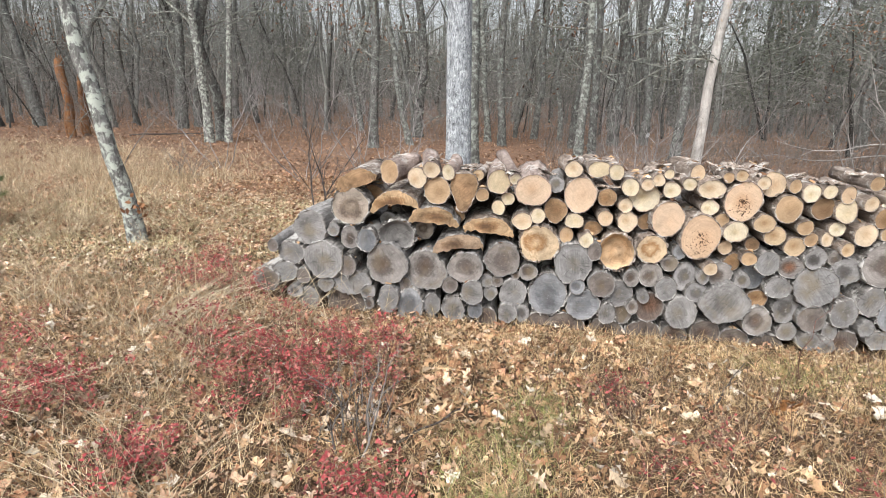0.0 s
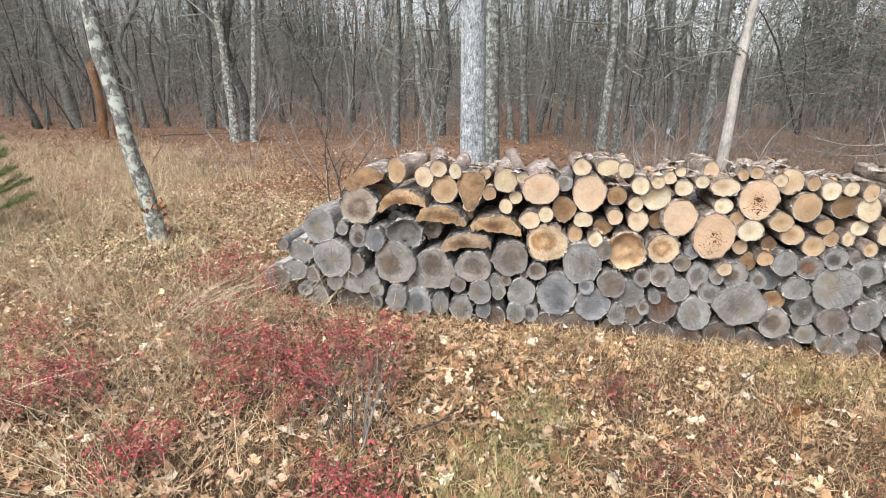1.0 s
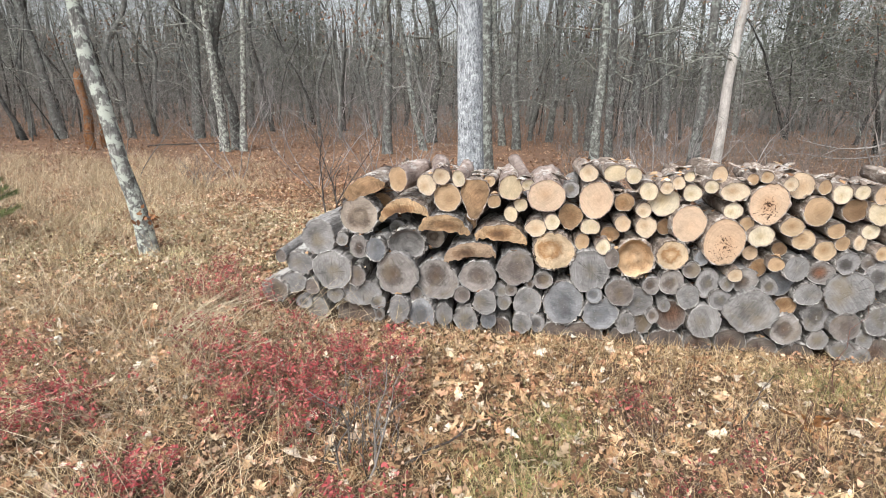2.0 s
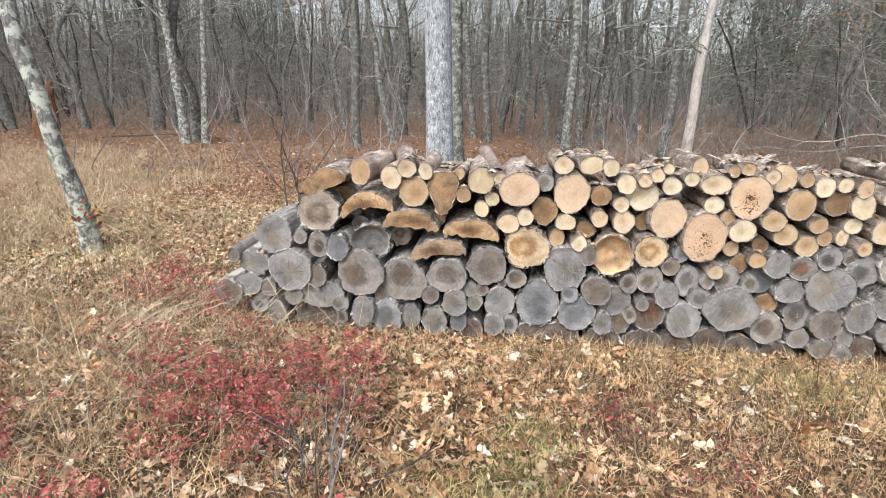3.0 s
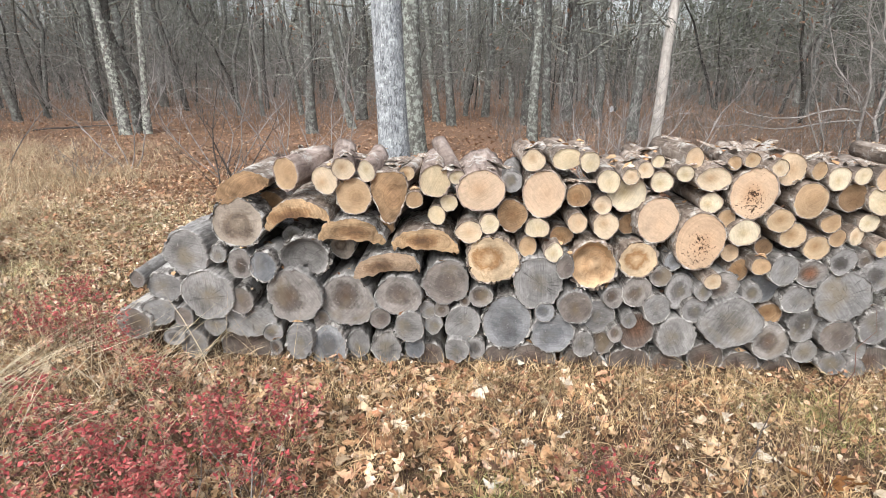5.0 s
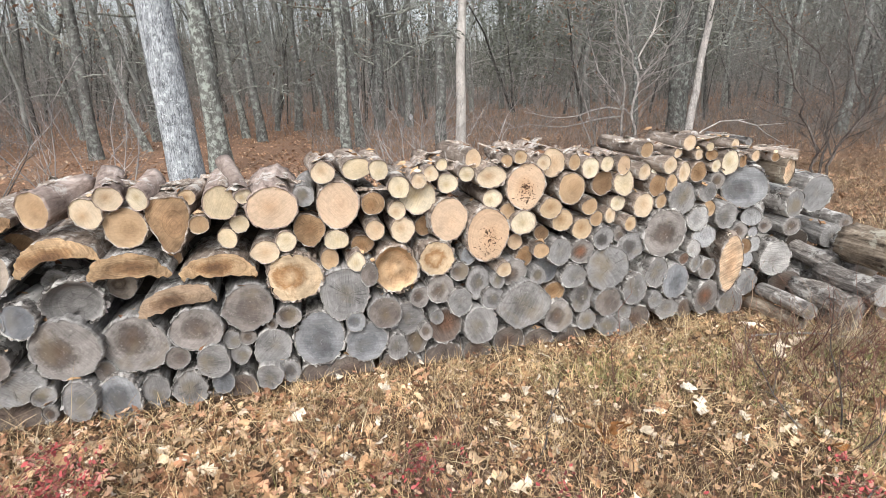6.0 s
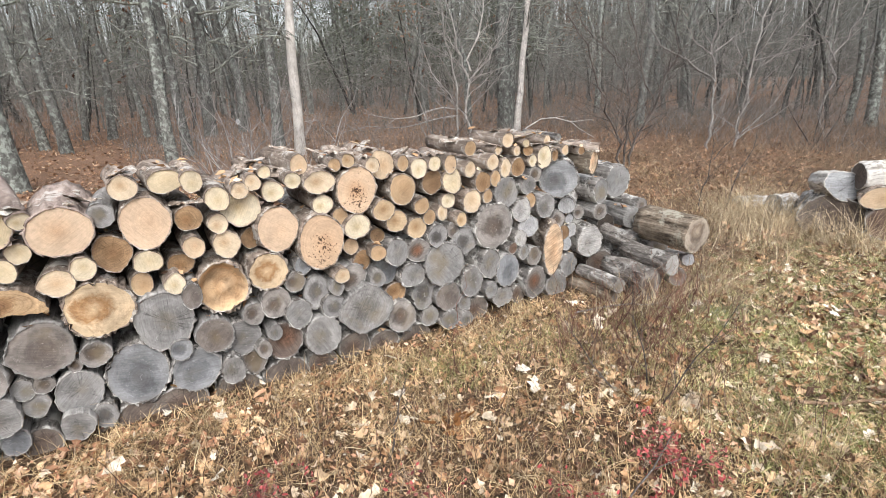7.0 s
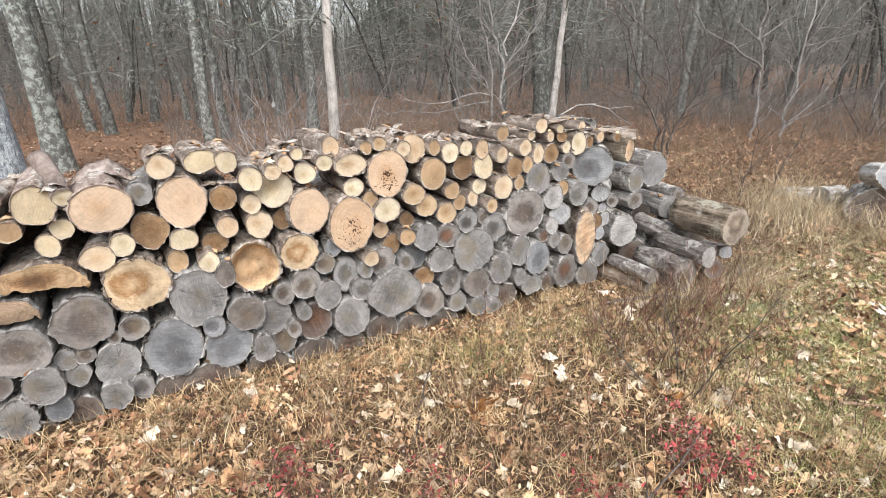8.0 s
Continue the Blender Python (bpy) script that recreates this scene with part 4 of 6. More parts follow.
log("W", 4.200, 3.120, 0.270, 0.062, 0.072, 0.46, -6, -2, 0, BARK_ROUGH)
log("W", 4.398, 3.140, 0.262, 0.043, 0.043, 0.49, -31, -12, 0, BARK_OLD)
log("G", 4.110, 3.210, 0.130, 0.085, 0.108, 0.42, -10, -3, 0, BARK_ROUGH)
log("G", 3.910, 3.300, 0.134, 0.046, 0.046, 0.38, -8, -0, 0, BARK_OLD)
log("G", 3.918, 3.340, 0.036, 0.040, 0.040, 0.36, 6, 2, 0, BARK_BROWN)
log("E", 4.329, 3.160, 0.143, 0.058, 0.058, 0.54, -34, -11, 0, BARK_OLD)
log("G", 4.574, 3.600, 0.372, 0.087, 0.087, 0.33, -25, -3, 0, BARK_OLD)
# two fillers behind the loose end, with gap shade in their colour
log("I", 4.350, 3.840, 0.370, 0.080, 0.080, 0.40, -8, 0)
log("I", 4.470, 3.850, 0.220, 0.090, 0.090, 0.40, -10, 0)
log("G", 4.330, 3.860, 0.090, 0.110, 0.105, 0.40, -12, 0, 0, BARK_ROUGH)
log("G", 4.560, 3.800, 0.070, 0.090, 0.090, 0.40, -14, 0, 0, BARK_ROUGH)
log("G", 4.500, 3.470, 0.240, 0.090, 0.090, 0.40, -16, 0, 0, BARK_ROUGH)
log("G", 4.310, 3.520, 0.300, 0.060, 0.062, 0.36, -4, 3, 0, BARK_ROUGH)
log("G", 4.620, 3.480, 0.080, 0.090, 0.085, 0.40, -20, 0, 0, BARK_ROUGH)
log("B", 4.370, 3.500, 0.090, 0.095, 0.090, 0.40, -9, 0, 0, BARK_ROUGH)
log("D", -0.202, 3.900, 0.818, 0.075, 0.075, 0.40)
log("Q", 0.178, 3.900, 0.582, 0.070, 0.070, 0.40)
log("G", -0.096, 3.900, 0.640, 0.060, 0.060, 0.40)
log("D", 0.409, 3.900, 0.709, 0.060, 0.060, 0.40)

# split pieces and the added inner courses that close the stack, coloured as gap shade
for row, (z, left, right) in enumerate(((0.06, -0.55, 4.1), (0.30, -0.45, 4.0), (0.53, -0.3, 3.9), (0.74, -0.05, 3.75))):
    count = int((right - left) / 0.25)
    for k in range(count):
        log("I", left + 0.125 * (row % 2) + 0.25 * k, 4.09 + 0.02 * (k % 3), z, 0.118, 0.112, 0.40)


# ---------------------------------------------------------------- trees
def trunk_line(x, y, lean_x, lean_y, height, wobble, seed, steps=16):
    pts = []
    for k in range(steps + 1):
        t = k / steps
        z = height * t
        w = wobble * min(1, t * 6)
        dx = noise.noise((t * 3.1, seed * 5.3, 1)) + 0.35 * noise.noise((t * 10.3, seed * 3.7, 2))
        dy = noise.noise((t * 3.1, seed * 5.3, 7)) + 0.35 * noise.noise((t * 10.3, seed * 3.7, 5))
        pts.append(Vector((x + lean_x * z + w * dx, y + lean_y * z + w * dy, z - 0.08 * (k == 0))))
    return pts


def limb(tubes, rnd, start, d, length, r, depth, droop=0.0):
    """A limb that forks into finer ones."""
    n = 5 if depth > 0 else 4
    pts, p = [start], start.copy()
    for k in range(n):
        d = (d + Vector((rnd.gauss(0, 0.17), rnd.gauss(0, 0.17), rnd.gauss(0.02, 0.14) - droop))).normalized()
        p = p + d * (length / n)
        pts.append(p)
    tubes.add(pts, [r * (1 - 0.75 * k / n) for k in range(n + 1)], 4 if depth > 0 else 3)
    if depth > 0:
        for k in range(rnd.randint(3, 5)):
            i = rnd.randint(1, n)
            dd = (d + Vector((rnd.gauss(0, 0.65), rnd.gauss(0, 0.65), rnd.gauss(0.15, 0.4)))).normalized()
            limb(tubes, rnd, pts[i], dd, length * rnd.uniform(0.35, 0.65), r * (1 - 0.75 * i / n) * 0.6, depth - 1, droop)


def tree(x, y, r, bark, lean=(0.0, 0.0), height=11.0, seed=1, limbs=14, low=3.5, wobble=0.18, label="", name="tree", flare=1.0,
         sides=14, category="tree", group="", top=0.35, limb_size=1.0):
    base = new(name)
    base.location = (x, y, float(ground_z(x, y)))
    rnd = random.Random(seed)
    pts = trunk_line(0, 0, lean[0], lean[1], height, wobble, seed, 22)
    n = len(pts)
    radii = [r * (1 - (1 - top) * (k / (n - 1))) * (1 + 0.35 * flare * math.exp(-k * 1.3)) for k in range(n)]
    tubes = Tubes()
    tubes.add(pts, radii, sides, 0.12)
    part("trunk", tubes.mesh("trunk", bark), base)
    if limbs:
        tubes = Tubes()
        for k in range(limbs):
            z = low + (height - low) * (k + rnd.random()) / limbs
            i = min(n - 2, int(z / height * (n - 1)))
            a = rnd.uniform(0, 2 * math.pi)
            d = Vector((math.cos(a), math.sin(a), rnd.uniform(0.0, 0.7))).normalized()
            limb(tubes, rnd, pts[i].lerp(pts[i + 1], rnd.random()), d, rnd.uniform(0.9, 2.3) * (1.2 - 0.5 * z / height) * limb_size, max(0.012, radii[i] * 0.28), 2 if r > 0.08 else 1)
        tagged(part("crown", tubes.mesh("crown", LIMB), base), kind="stuff")
    return tagged(base, label, category, group)


tree(0.205, 6.08, 0.142, BARK_OAK, (-0.036, 0.0), 12, 3, 16, 4.0, 0.06, "stout grey oak trunk with deep furrows behind the stack", "oak_tree", 1.2, 22)
tree(-0.14, 11.3, 0.170, BARK_LICHEN, (-0.03, 0.0), 12, 4, 14, 3.0, 0.10, "grey-green lichened trunk close behind a stout oak", "oak_tree", 1.0, 16)
leaning = tree(-2.83, 4.80, 0.076, BARK_PATCHY, (-0.152, 0.0), 6.5, 5, 9, 2.0, 0.12, "leaning tree with pale lichen patches in dry grass", "leaning_tree", 0.9, 18)
tree(-7.46, 13.95, 0.115, BARK_PATCHY, (-0.04, 0.0), 11, 6, 12, 3.5, 0.2, "lichen-spotted trunk at the edge of the woods", "woodland_tree")
tree(-7.10, 14.27, 0.085, BARK_PATCHY, (0.10, 0.0), 11, 7, 12, 2.8, 0.25, "slim pale-lichened trunk at the edge of the woods", "woodland_tree")
tree(-10.77, 17.9, 0.15, BARK_DULL, (0.05, 0.0), 12, 8, 12, 4, 0.2, "dull grey trunk among bare woodland trees", "woodland_tree")
tree(-15.2, 16.7, 0.165, BARK_DULL, (-0.17, 0.0), 11, 9, 12, 4, 0.3, "dull grey trunk leaning at the edge of the woods", "woodland_tree")
tree(-3.06, 14.6, 0.118, BARK_DULL, (0.012, 0.0), 12, 10, 14, 2.2, 0.15, "straight slim grey trunk among bare woodland trees", "woodland_tree")
tree(-2.22, 15.6, 0.085, BARK_LICHEN, (-0.19, 0.0), 8, 11, 8, 2.5, 0.35, "thin leaning bare tree in the woods", "woodland_tree")
tree(-0.12, 17.9, 0.10, BARK_LICHEN, (-0.10, 0.0), 10, 12, 10, 2.8, 0.3, "thin lichened trunk among bare woodland trees", "woodland_tree")
tree(0.37, 16.6, 0.115, BARK_DULL, (-0.03, 0.0), 12, 13, 13, 3, 0.15, "straight grey trunk in the woods behind the stack", "woodland_tree")
tree(1.40, 19.6, 0.112, BARK_DULL, (0.02, 0.0), 12, 14, 12, 3, 0.3, "thin grey trunk among bare woodland trees", "woodland_tree")
tree(2.24, 13.0, 0.10, BARK_LICHEN, (-0.02, 0.0), 12, 15, 12, 3.5, 0.18, "grey trunk of a close pair in the woods", "woodland_tree")
tree(2.68, 14.0, 0.095, BARK_DULL, (-0.045, 0.0), 12, 16, 12, 3.5, 0.18, "duller grey trunk of a close pair in the woods", "woodland_tree")
tree(4.46, 13.3, 0.115, BARK_DULL, (0.02, 0.0), 11, 17, 14, 2.0, 0.2, "grey trunk beside a bleached snag in the woods", "woodland_tree")
tree(4.50, 11.95, 0.105, BARK_SNAG, (0.018, 0.0), 8, 18, 8, 2.4, 0.16, "bleached dead snag with bark peeled off", "dead_snag", 0.6)
tree(10.48, 12.75, 0.19, BARK_DULL, (-0.05, 0.0), 12, 19, 12, 3.0, 0.2, "thick dull trunk behind bare saplings", "woodland_tree")
tree(9.80, 11.5, 0.085, TWIG_PALE, (0.10, 0.0), 8, 20, 9, 1.6, 0.22, "pale leaning dead tree behind bare saplings", "dead_snag", 0.6)
tree(17.5, 7.5, 0.075, BARK_LICHEN, (-0.06, 0.0), 11, 21, 11, 2.5, 0.25, "lichened trunk at the edge of the woods", "woodland_tree")
tree(17.2, 6.9, 0.12, BARK_LICHEN, (-0.08, 0.0), 12, 22, 12, 3.0, 0.2, "stout lichened trunk at the edge of the woods", "woodland_tree")
tree(13.2, 10.6, 0.105, BARK_DULL, (0.05, 0.02), 10, 23, 11, 2.4, 0.25, "grey trunk leaning behind bare shrubs", "woodland_tree")


def rotten_stub(x, y, r, height, seed):
    base = new("rotten_stub")
    base.location = (x, y, 0)
    tubes = Tubes()
    pts = trunk_line(0, 0, 0.0, 0.0, height, 0.06, seed, 12)
    tubes.add(pts, [r * (1.15 - 0.25 * k / 12) for k in range(13)], 12, 0.35)
    for k in range(5):
        a = k * 1.3 + seed
        q = pts[-1] + Vector((math.cos(a) * r * 0.6, math.sin(a) * r * 0.6, -0.1))
        tubes.add([q, q + Vector((0, 0, 0.16 + 0.06 * (k % 3)))], [r * 0.35, r * 0.06], 5)
    part("trunk", tubes.mesh("trunk", BARK_ROT), base)
    tagged(base, "broken orange-brown rotten tree stub at the woods edge", "tree stub", "rotten stubs")


rotten_stub(-11.46, 13.8, 0.105, 2.05, 1)
rotten_stub(-11.50, 14.4, 0.10, 1.5, 2)


def many_stemmed(x, y, height, stems, mat, seed, spread=0.35, r=0.022, label="", depth=1, name="bare_sapling"):
    base = new(name)
    base.location = (x, y, float(ground_z(x, y)))
    rnd = random.Random(seed)
    for k in range(stems):
        tubes = Tubes()
        a = 2 * math.pi * (k + rnd.random() * 0.6) / stems
        p = Vector((math.cos(a) * 0.07, math.sin(a) * 0.07, -0.05))
        d = Vector((math.cos(a) * spread, math.sin(a) * spread, 1)).normalized()
        hh, pts = height * rnd.uniform(0.75, 1.05), []
        for j in range(9):
            pts.append(p.copy())
            d = (d + Vector((rnd.gauss(0, 0.19), rnd.gauss(0, 0.19), 0.07))).normalized()
            p = p + d * hh / 8
        rr = [r * (1 - 0.8 * j / 8) for j in range(9)]
        tubes.add(pts, rr, 6)
        for j in range(2, 9):
            for _ in range(1 + (j % 2)):
                a2 = rnd.uniform(0, 6.28)
                dd = (d * 0.9 + Vector((math.cos(a2), math.sin(a2), 0.1))).normalized()
                limb(tubes, rnd, pts[j], dd, hh * rnd.uniform(0.14, 0.42), rr[j] * 0.62, depth)
        part("stem", tubes.mesh("stem", mat), base)
    return tagged(base, label, "sapling", "bare saplings")


def forked_sapling(x, y, heading, stems, mat, seed, label, group="bare saplings"):
    """A bare sapling: each stem runs through points (aside, height) on a plane that faces heading degrees,
    with a thickness at its foot, and throws off finer twigs."""
    rnd = random.Random(seed)
    base = new("bare_sapling")
    base.location = (x, y, float(ground_z(x, y)))
    ax = Vector((math.cos(radians(heading)), math.sin(radians(heading)), 0))
    ay = Vector((-ax.y, ax.x, 0))
    for r, tip, line in stems:
        r, tip = r * 0.72, tip * 0.7
        tubes, pts, depth = Tubes(), [], rnd.uniform(-0.05, 0.05)
        slope = rnd.uniform(-0.25, 0.25)
        for k in range(len(line) - 1):
            (a0, h0), (a1, h1) = line[k], line[k + 1]
            for q in range(4):
                t = q / 4
                j = 0.03 * (h1 - h0 + 0.2)
                pts.append(ax * (a0 + (a1 - a0) * t + rnd.gauss(0, j)) + ay * (depth + slope * (h0 - line[0][1])) + Vector((0, 0, h0 + (h1 - h0) * t)))
        pts.append(ax * line[-1][0] + ay * (depth + slope * (line[-1][1] - line[0][1])) + Vector((0, 0, line[-1][1])))
        n = len(pts)
        radii = [r + (tip - r) * k / (n - 1) for k in range(n)]
        tubes.add(pts, radii, 6, 0.1)
        for k in range(2, n):
            for _ in range(rnd.choice((1, 1, 2))):
                d = (pts[k] - pts[k - 1]).normalized() + ax * rnd.choice((-1, 1)) * rnd.uniform(0.4, 1.0) + ay * rnd.gauss(0, 0.5)
                limb(tubes, rnd, pts[k], d.normalized(), rnd.uniform(0.3, 1.0) * (line[-1][1] - line[0][1]) * 0.42, radii[k] * 0.5, 2)
        part("stem", tubes.mesh("stem", mat), base)
    return tagged(base, label, "sapling", group)


clump = forked_sapling(8.4, 12.0, -32, (
    (0.045, 0.012, ((-0.02, -0.05), (-0.02, 0.9), (-0.25, 2.3), (-0.33, 4.2))),
    (0.042, 0.010, ((0.22, -0.05), (0.28, 1.3), (0.02, 2.1), (-0.25, 3.3), (-0.35, 4.4))),
    (0.030, 0.006, ((0.28, 1.35), (0.72, 1.85), (1.15, 2.5), (1.3, 3.2))),
    (0.026, 0.006, ((0.40, 1.45), (0.9, 1.6), (1.35, 1.75))),
    (0.030, 0.008, ((0.26, 1.6), (0.55, 2.6), (0.7, 3.3), (1.3, 4.1))),
    (0.020, 0.004, ((-0.02, 0.9), (-0.6, 1.6), (-0.9, 2.6)))), TWIG_PALE, 31, "pale bare forked sapling clump behind the stack")
forked_sapling(8.08, 6.82, -33, (
    (0.030, 0.008, ((-0.05, -0.05), (-0.08, 0.40), (-0.40, 1.08), (-0.70, 1.87), (-1.25, 2.5))),
    (0.026, 0.007, ((0.03, -0.05), (0.05, 0.5), (0.12, 1.1), (-0.02, 1.5), (-0.38, 1.9), (-0.70, 2.25), (-0.9, 2.9))),
    (0.030, 0.008, ((0.10, -0.05), (0.18, 0.45), (0.46, 0.92), (0.22, 1.65), (0.05, 2.4), (-0.05, 3.1))),
    (0.022, 0.006, ((0.44, 0.90), (0.60, 1.40), (0.78, 1.62), (0.74, 2.2), (0.8, 3.0))),
    (0.014, 0.004, ((0.46, 0.92), (0.62, 1.02), (0.80, 1.06)))), TWIG_DARK, 32, "dark-stemmed bare sapling clump in red-brown brush")
forked_sapling(6.59, 4.49, -38, (
    (0.010, 0.003, ((0.0, -0.03), (0.07, 0.35), (0.14, 0.85), (0.28, 1.5))),
    (0.007, 0.002, ((0.10, 0.55), (0.30, 0.80), (0.48, 1.0)))), TWIG_DARK, 33, "dark thin bare sapling in dry brush")
forked_sapling(6.87, 4.40, -38, (
    (0.009, 0.003, ((0.0, -0.03), (0.18, 0.45), (0.30, 0.85), (0.42, 1.02))),), TWIG_DARK, 43, "thin dark slanting bare sapling in dry brush")
forked_sapling(10.85, 7.12, -36, (
    (0.045, 0.030, ((0.0, -0.05), (0.02, 0.6), (-0.02, 1.25))),
    (0.030, 0.008, ((-0.02, 1.25), (-0.60, 1.65), (-1.10, 1.9), (-1.50, 2.6), (-1.7, 3.4))),
    (0.022, 0.006, ((-0.12, 1.72), (-0.38, 1.9), (-0.70, 2.3))),
    (0.032, 0.010, ((-0.02, 1.25), (-0.12, 1.9), (-0.12, 3.0), (-0.10, 4.2))),
    (0.020, 0.006, ((-0.10, 1.75), (0.38, 2.1), (0.58, 2.6), (0.7, 3.2))),
    (0.040, 0.010, ((0.48, -0.05), (0.52, 0.4), (0.72, 1.35), (0.88, 2.35), (1.45, 3.6), (1.7, 4.4))),
    (0.014, 0.004, ((0.74, 1.5), (1.15, 1.8), (1.7, 2.6), (2.2, 3.3)))), TWIG_GREY, 34, "grey bare forked sapling in dry brush")
forked_sapling(16.1, 7.5, -36, (
    (0.045, 0.035, ((0.0, -0.05), (0.0, 1.6))),
    (0.030, 0.010, ((0.0, 1.6), (-0.25, 2.1), (-0.1, 3.2), (0.1, 5.0))),
    (0.030, 0.010, ((0.0, 1.6), (0.35, 2.5), (0.6, 3.6), (1.0, 5.0)))), TWIG_GREY, 35, "grey bare forked sapling at the edge of the woods")
grey_shrub = many_stemmed(2.35, 6.95, 2.0, 13, BRUSH_GREY, 36, 0.6, 0.008, "twiggy grey bare shrub behind the stack", 2, "bare_shrub")
many_stemmed(-1.45, 6.1, 1.7, 3, TWIG_DARK, 37, 0.45, 0.012, "thin dark bare shrub in leaf litter", 2, "bare_shrub")
many_stemmed(-1.0, 7.6, 2.3, 7, BRUSH_GREY, 38, 0.75, 0.009, "thin grey bare shrub in leaf litter", 2, "bare_shrub")
many_stemmed(-2.7, 8.8, 2.4, 5, BRUSH_GREY, 44, 0.7, 0.009, "twiggy pale bare shrub in leaf litter", 2, "bare_shrub")
many_stemmed(-4.6, 9.5, 2.4, 4, BRUSH_GREY, 39, 0.5, 0.010, "thin grey bare sapling at the woods edge", 2)
many_stemmed(-6.3, 8.9, 2.6, 3, BRUSH, 40, 0.4, 0.010, "thin grey bare sapling at the woods edge", 2)
many_stemmed(6.0, 9.0, 2.6, 4, BRUSH, 41, 0.5, 0.014, "thin grey bare shrub in brown brush", 2, "bare_shrub")
many_stemmed(13.0, 6.2, 2.2, 4, TWIG_DARK, 42, 0.5, 0.014, "thin dark bare shrub in brown brush", 2, "bare_shrub")

# a long low branch of the pale clump, and a white dry leaf caught in the grey shrub
for seed, z, reach in ((1, 0.75, 2.4), (2, 0.60, 2.9)):
    rnd = random.Random(seed)
    tubes, p, pts = Tubes(), Vector((-0.05, 0, z)), []
    for k in range(10):
        pts.append(p.copy())
        p = p + Vector((-reach / 9, rnd.gauss(0, 0.05), 0.05 * math.cos(k * 0.8 + seed) + rnd.gauss(0, 0.02)))
    tubes.add(pts, [0.020 - 0.0017 * k for k in range(10)], 5)
    for k in (4, 6, 8):
        tubes.add([pts[k], pts[k] + Vector((-0.25, 0.05, 0.16 * rnd.choice((-1, 1))))], [0.008, 0.003], 4)
    part("low_branch", tubes.mesh("low_branch", TWIG_PALE), clump, "long pale low branch")
part("dry_leaf", mesh_of("dry_leaf", [(-0.01, 0, 1.08), (0.012, -0.01, 1.085), (0.025, 0, 1.11), (0.015, 0.01, 1.135), (-0.006, 0, 1.14), (-0.02, -0.01, 1.11)], [(0, 1, 2, 5), (5, 2, 3, 4)], SILVER), grey_shrub, "white curled dry leaf")


def pine_tree(x, y, height, seed):
    """A far pine: bare trunk below, a drooping dark crown of needle sprays above."""
    r = np.random.default_rng(seed)
    base = new("pine_tree")
    base.location = (x, y, 0)
    tubes = Tubes()
    tubes.add(trunk_line(0, 0, 0, 0, height, 0.2, seed, 10), [0.15 * (1 - 0.08 * k) for k in range(11)], 8, 0.1)
    part("trunk", tubes.mesh("trunk", BARK_DULL), base)
    n = 5200
    z = 1.2 + (height - 1.2) * r.random(n)
    reach = 2.4 * (1 - z / height) ** 0.6 + 0.3
    whorl = np.floor(z * 1.6)
    a = whorl * 1.3 + r.integers(0, 6, n) * 1.047 + r.normal(0, 0.22, n)
    d = reach * r.random(n) ** 0.6
    p = np.stack([np.cos(a) * d, np.sin(a) * d, z - 0.10 * d + r.normal(0, 0.10, n)], 1)
    u, w = r.normal(0, 1, (n, 3)), r.normal(0, 1, (n, 3))
    u /= np.linalg.norm(u, axis=1)[:, None]
    w /= np.linalg.norm(w, axis=1)[:, None]
    v = np.stack([p, p + u * 0.26 + w * 0.03, p + u * 0.22 - w * 0.03], 1).reshape(-1, 3)
    tagged(part("crown", mesh_arrays("crown", v, np.arange(3 * n).reshape(-1, 3), PINE_FAR), base), kind="stuff")
    return tagged(base, "dark green pine among distant bare trees", "pine tree", "far pines")


for k, (x, y, h) in enumerate(((11.5, 27.0, 10), (14.5, 30.0, 11), (17.5, 29.0, 9), (20.5, 33.0, 12), (9.5, 33.0, 11), (25.0, 31.0, 10), (-14.0, 34.0, 11), (22.5, 28.0, 9), (3.0, 38.0, 11))):
    pine_tree(x, y, h, 300 + k)

# the woods: trees that can be told apart
patterns = []
for k in range(7):
    t = tree(0, 0, (0.115, 0.085, 0.14, 0.075, 0.10, 0.06, 0.165)[k], (BARK_DULL, BARK_LICHEN, BARK_DULL, BARK_DULL, BARK_LICHEN, BARK_DULL, BARK_DULL)[k],
             ((0.03, 0.02), (-0.05, 0), (0, 0), (0.09, 0), (-0.02, 0.03), (-0.12, 0), (0.01, 0))[k], 12 + (k % 3), 50 + k, 22, 1.2 + 0.5 * (k % 3), 0.75,
             "bare grey woodland tree among many others", "woodland_tree", 0.8, 8, "tree", "bare woodland trees", 0.35, 1.35)
    patterns.append(t)
spots, tries = [], 0
pick = random.Random(11)
while len(spots) < 150 and tries < 20000:
    tries += 1
    y = pick.uniform(12, 50)
    x = pick.uniform(-1.15, 1.5) * y + pick.uniform(-4, 4)
    if y < 17 and -12 < x < 12 and pick.random() < 0.75:
        continue
    if all((x - a) ** 2 + (y - c) ** 2 > 1.1 for a, c in spots):
        spots.append((x, y))
while len(spots) < 190:
    x, y = pick.uniform(14, 50), pick.uniform(-18, 12)
    if x > 23 - 0.3 * y:
        spots.append((x, y))
while len(spots) < 215:
    x, y = pick.uniform(-45, -17), pick.uniform(-5, 14)
    spots.append((x, y))
for k, (x, y) in enumerate(spots):
    m = pose(x, y, 0, 0, 0, pick.uniform(0, 360))
    if k < len(patterns):
        patterns[k].matrix_basis = m
    else:
        copy_thing(patterns[k % len(patterns)], m)


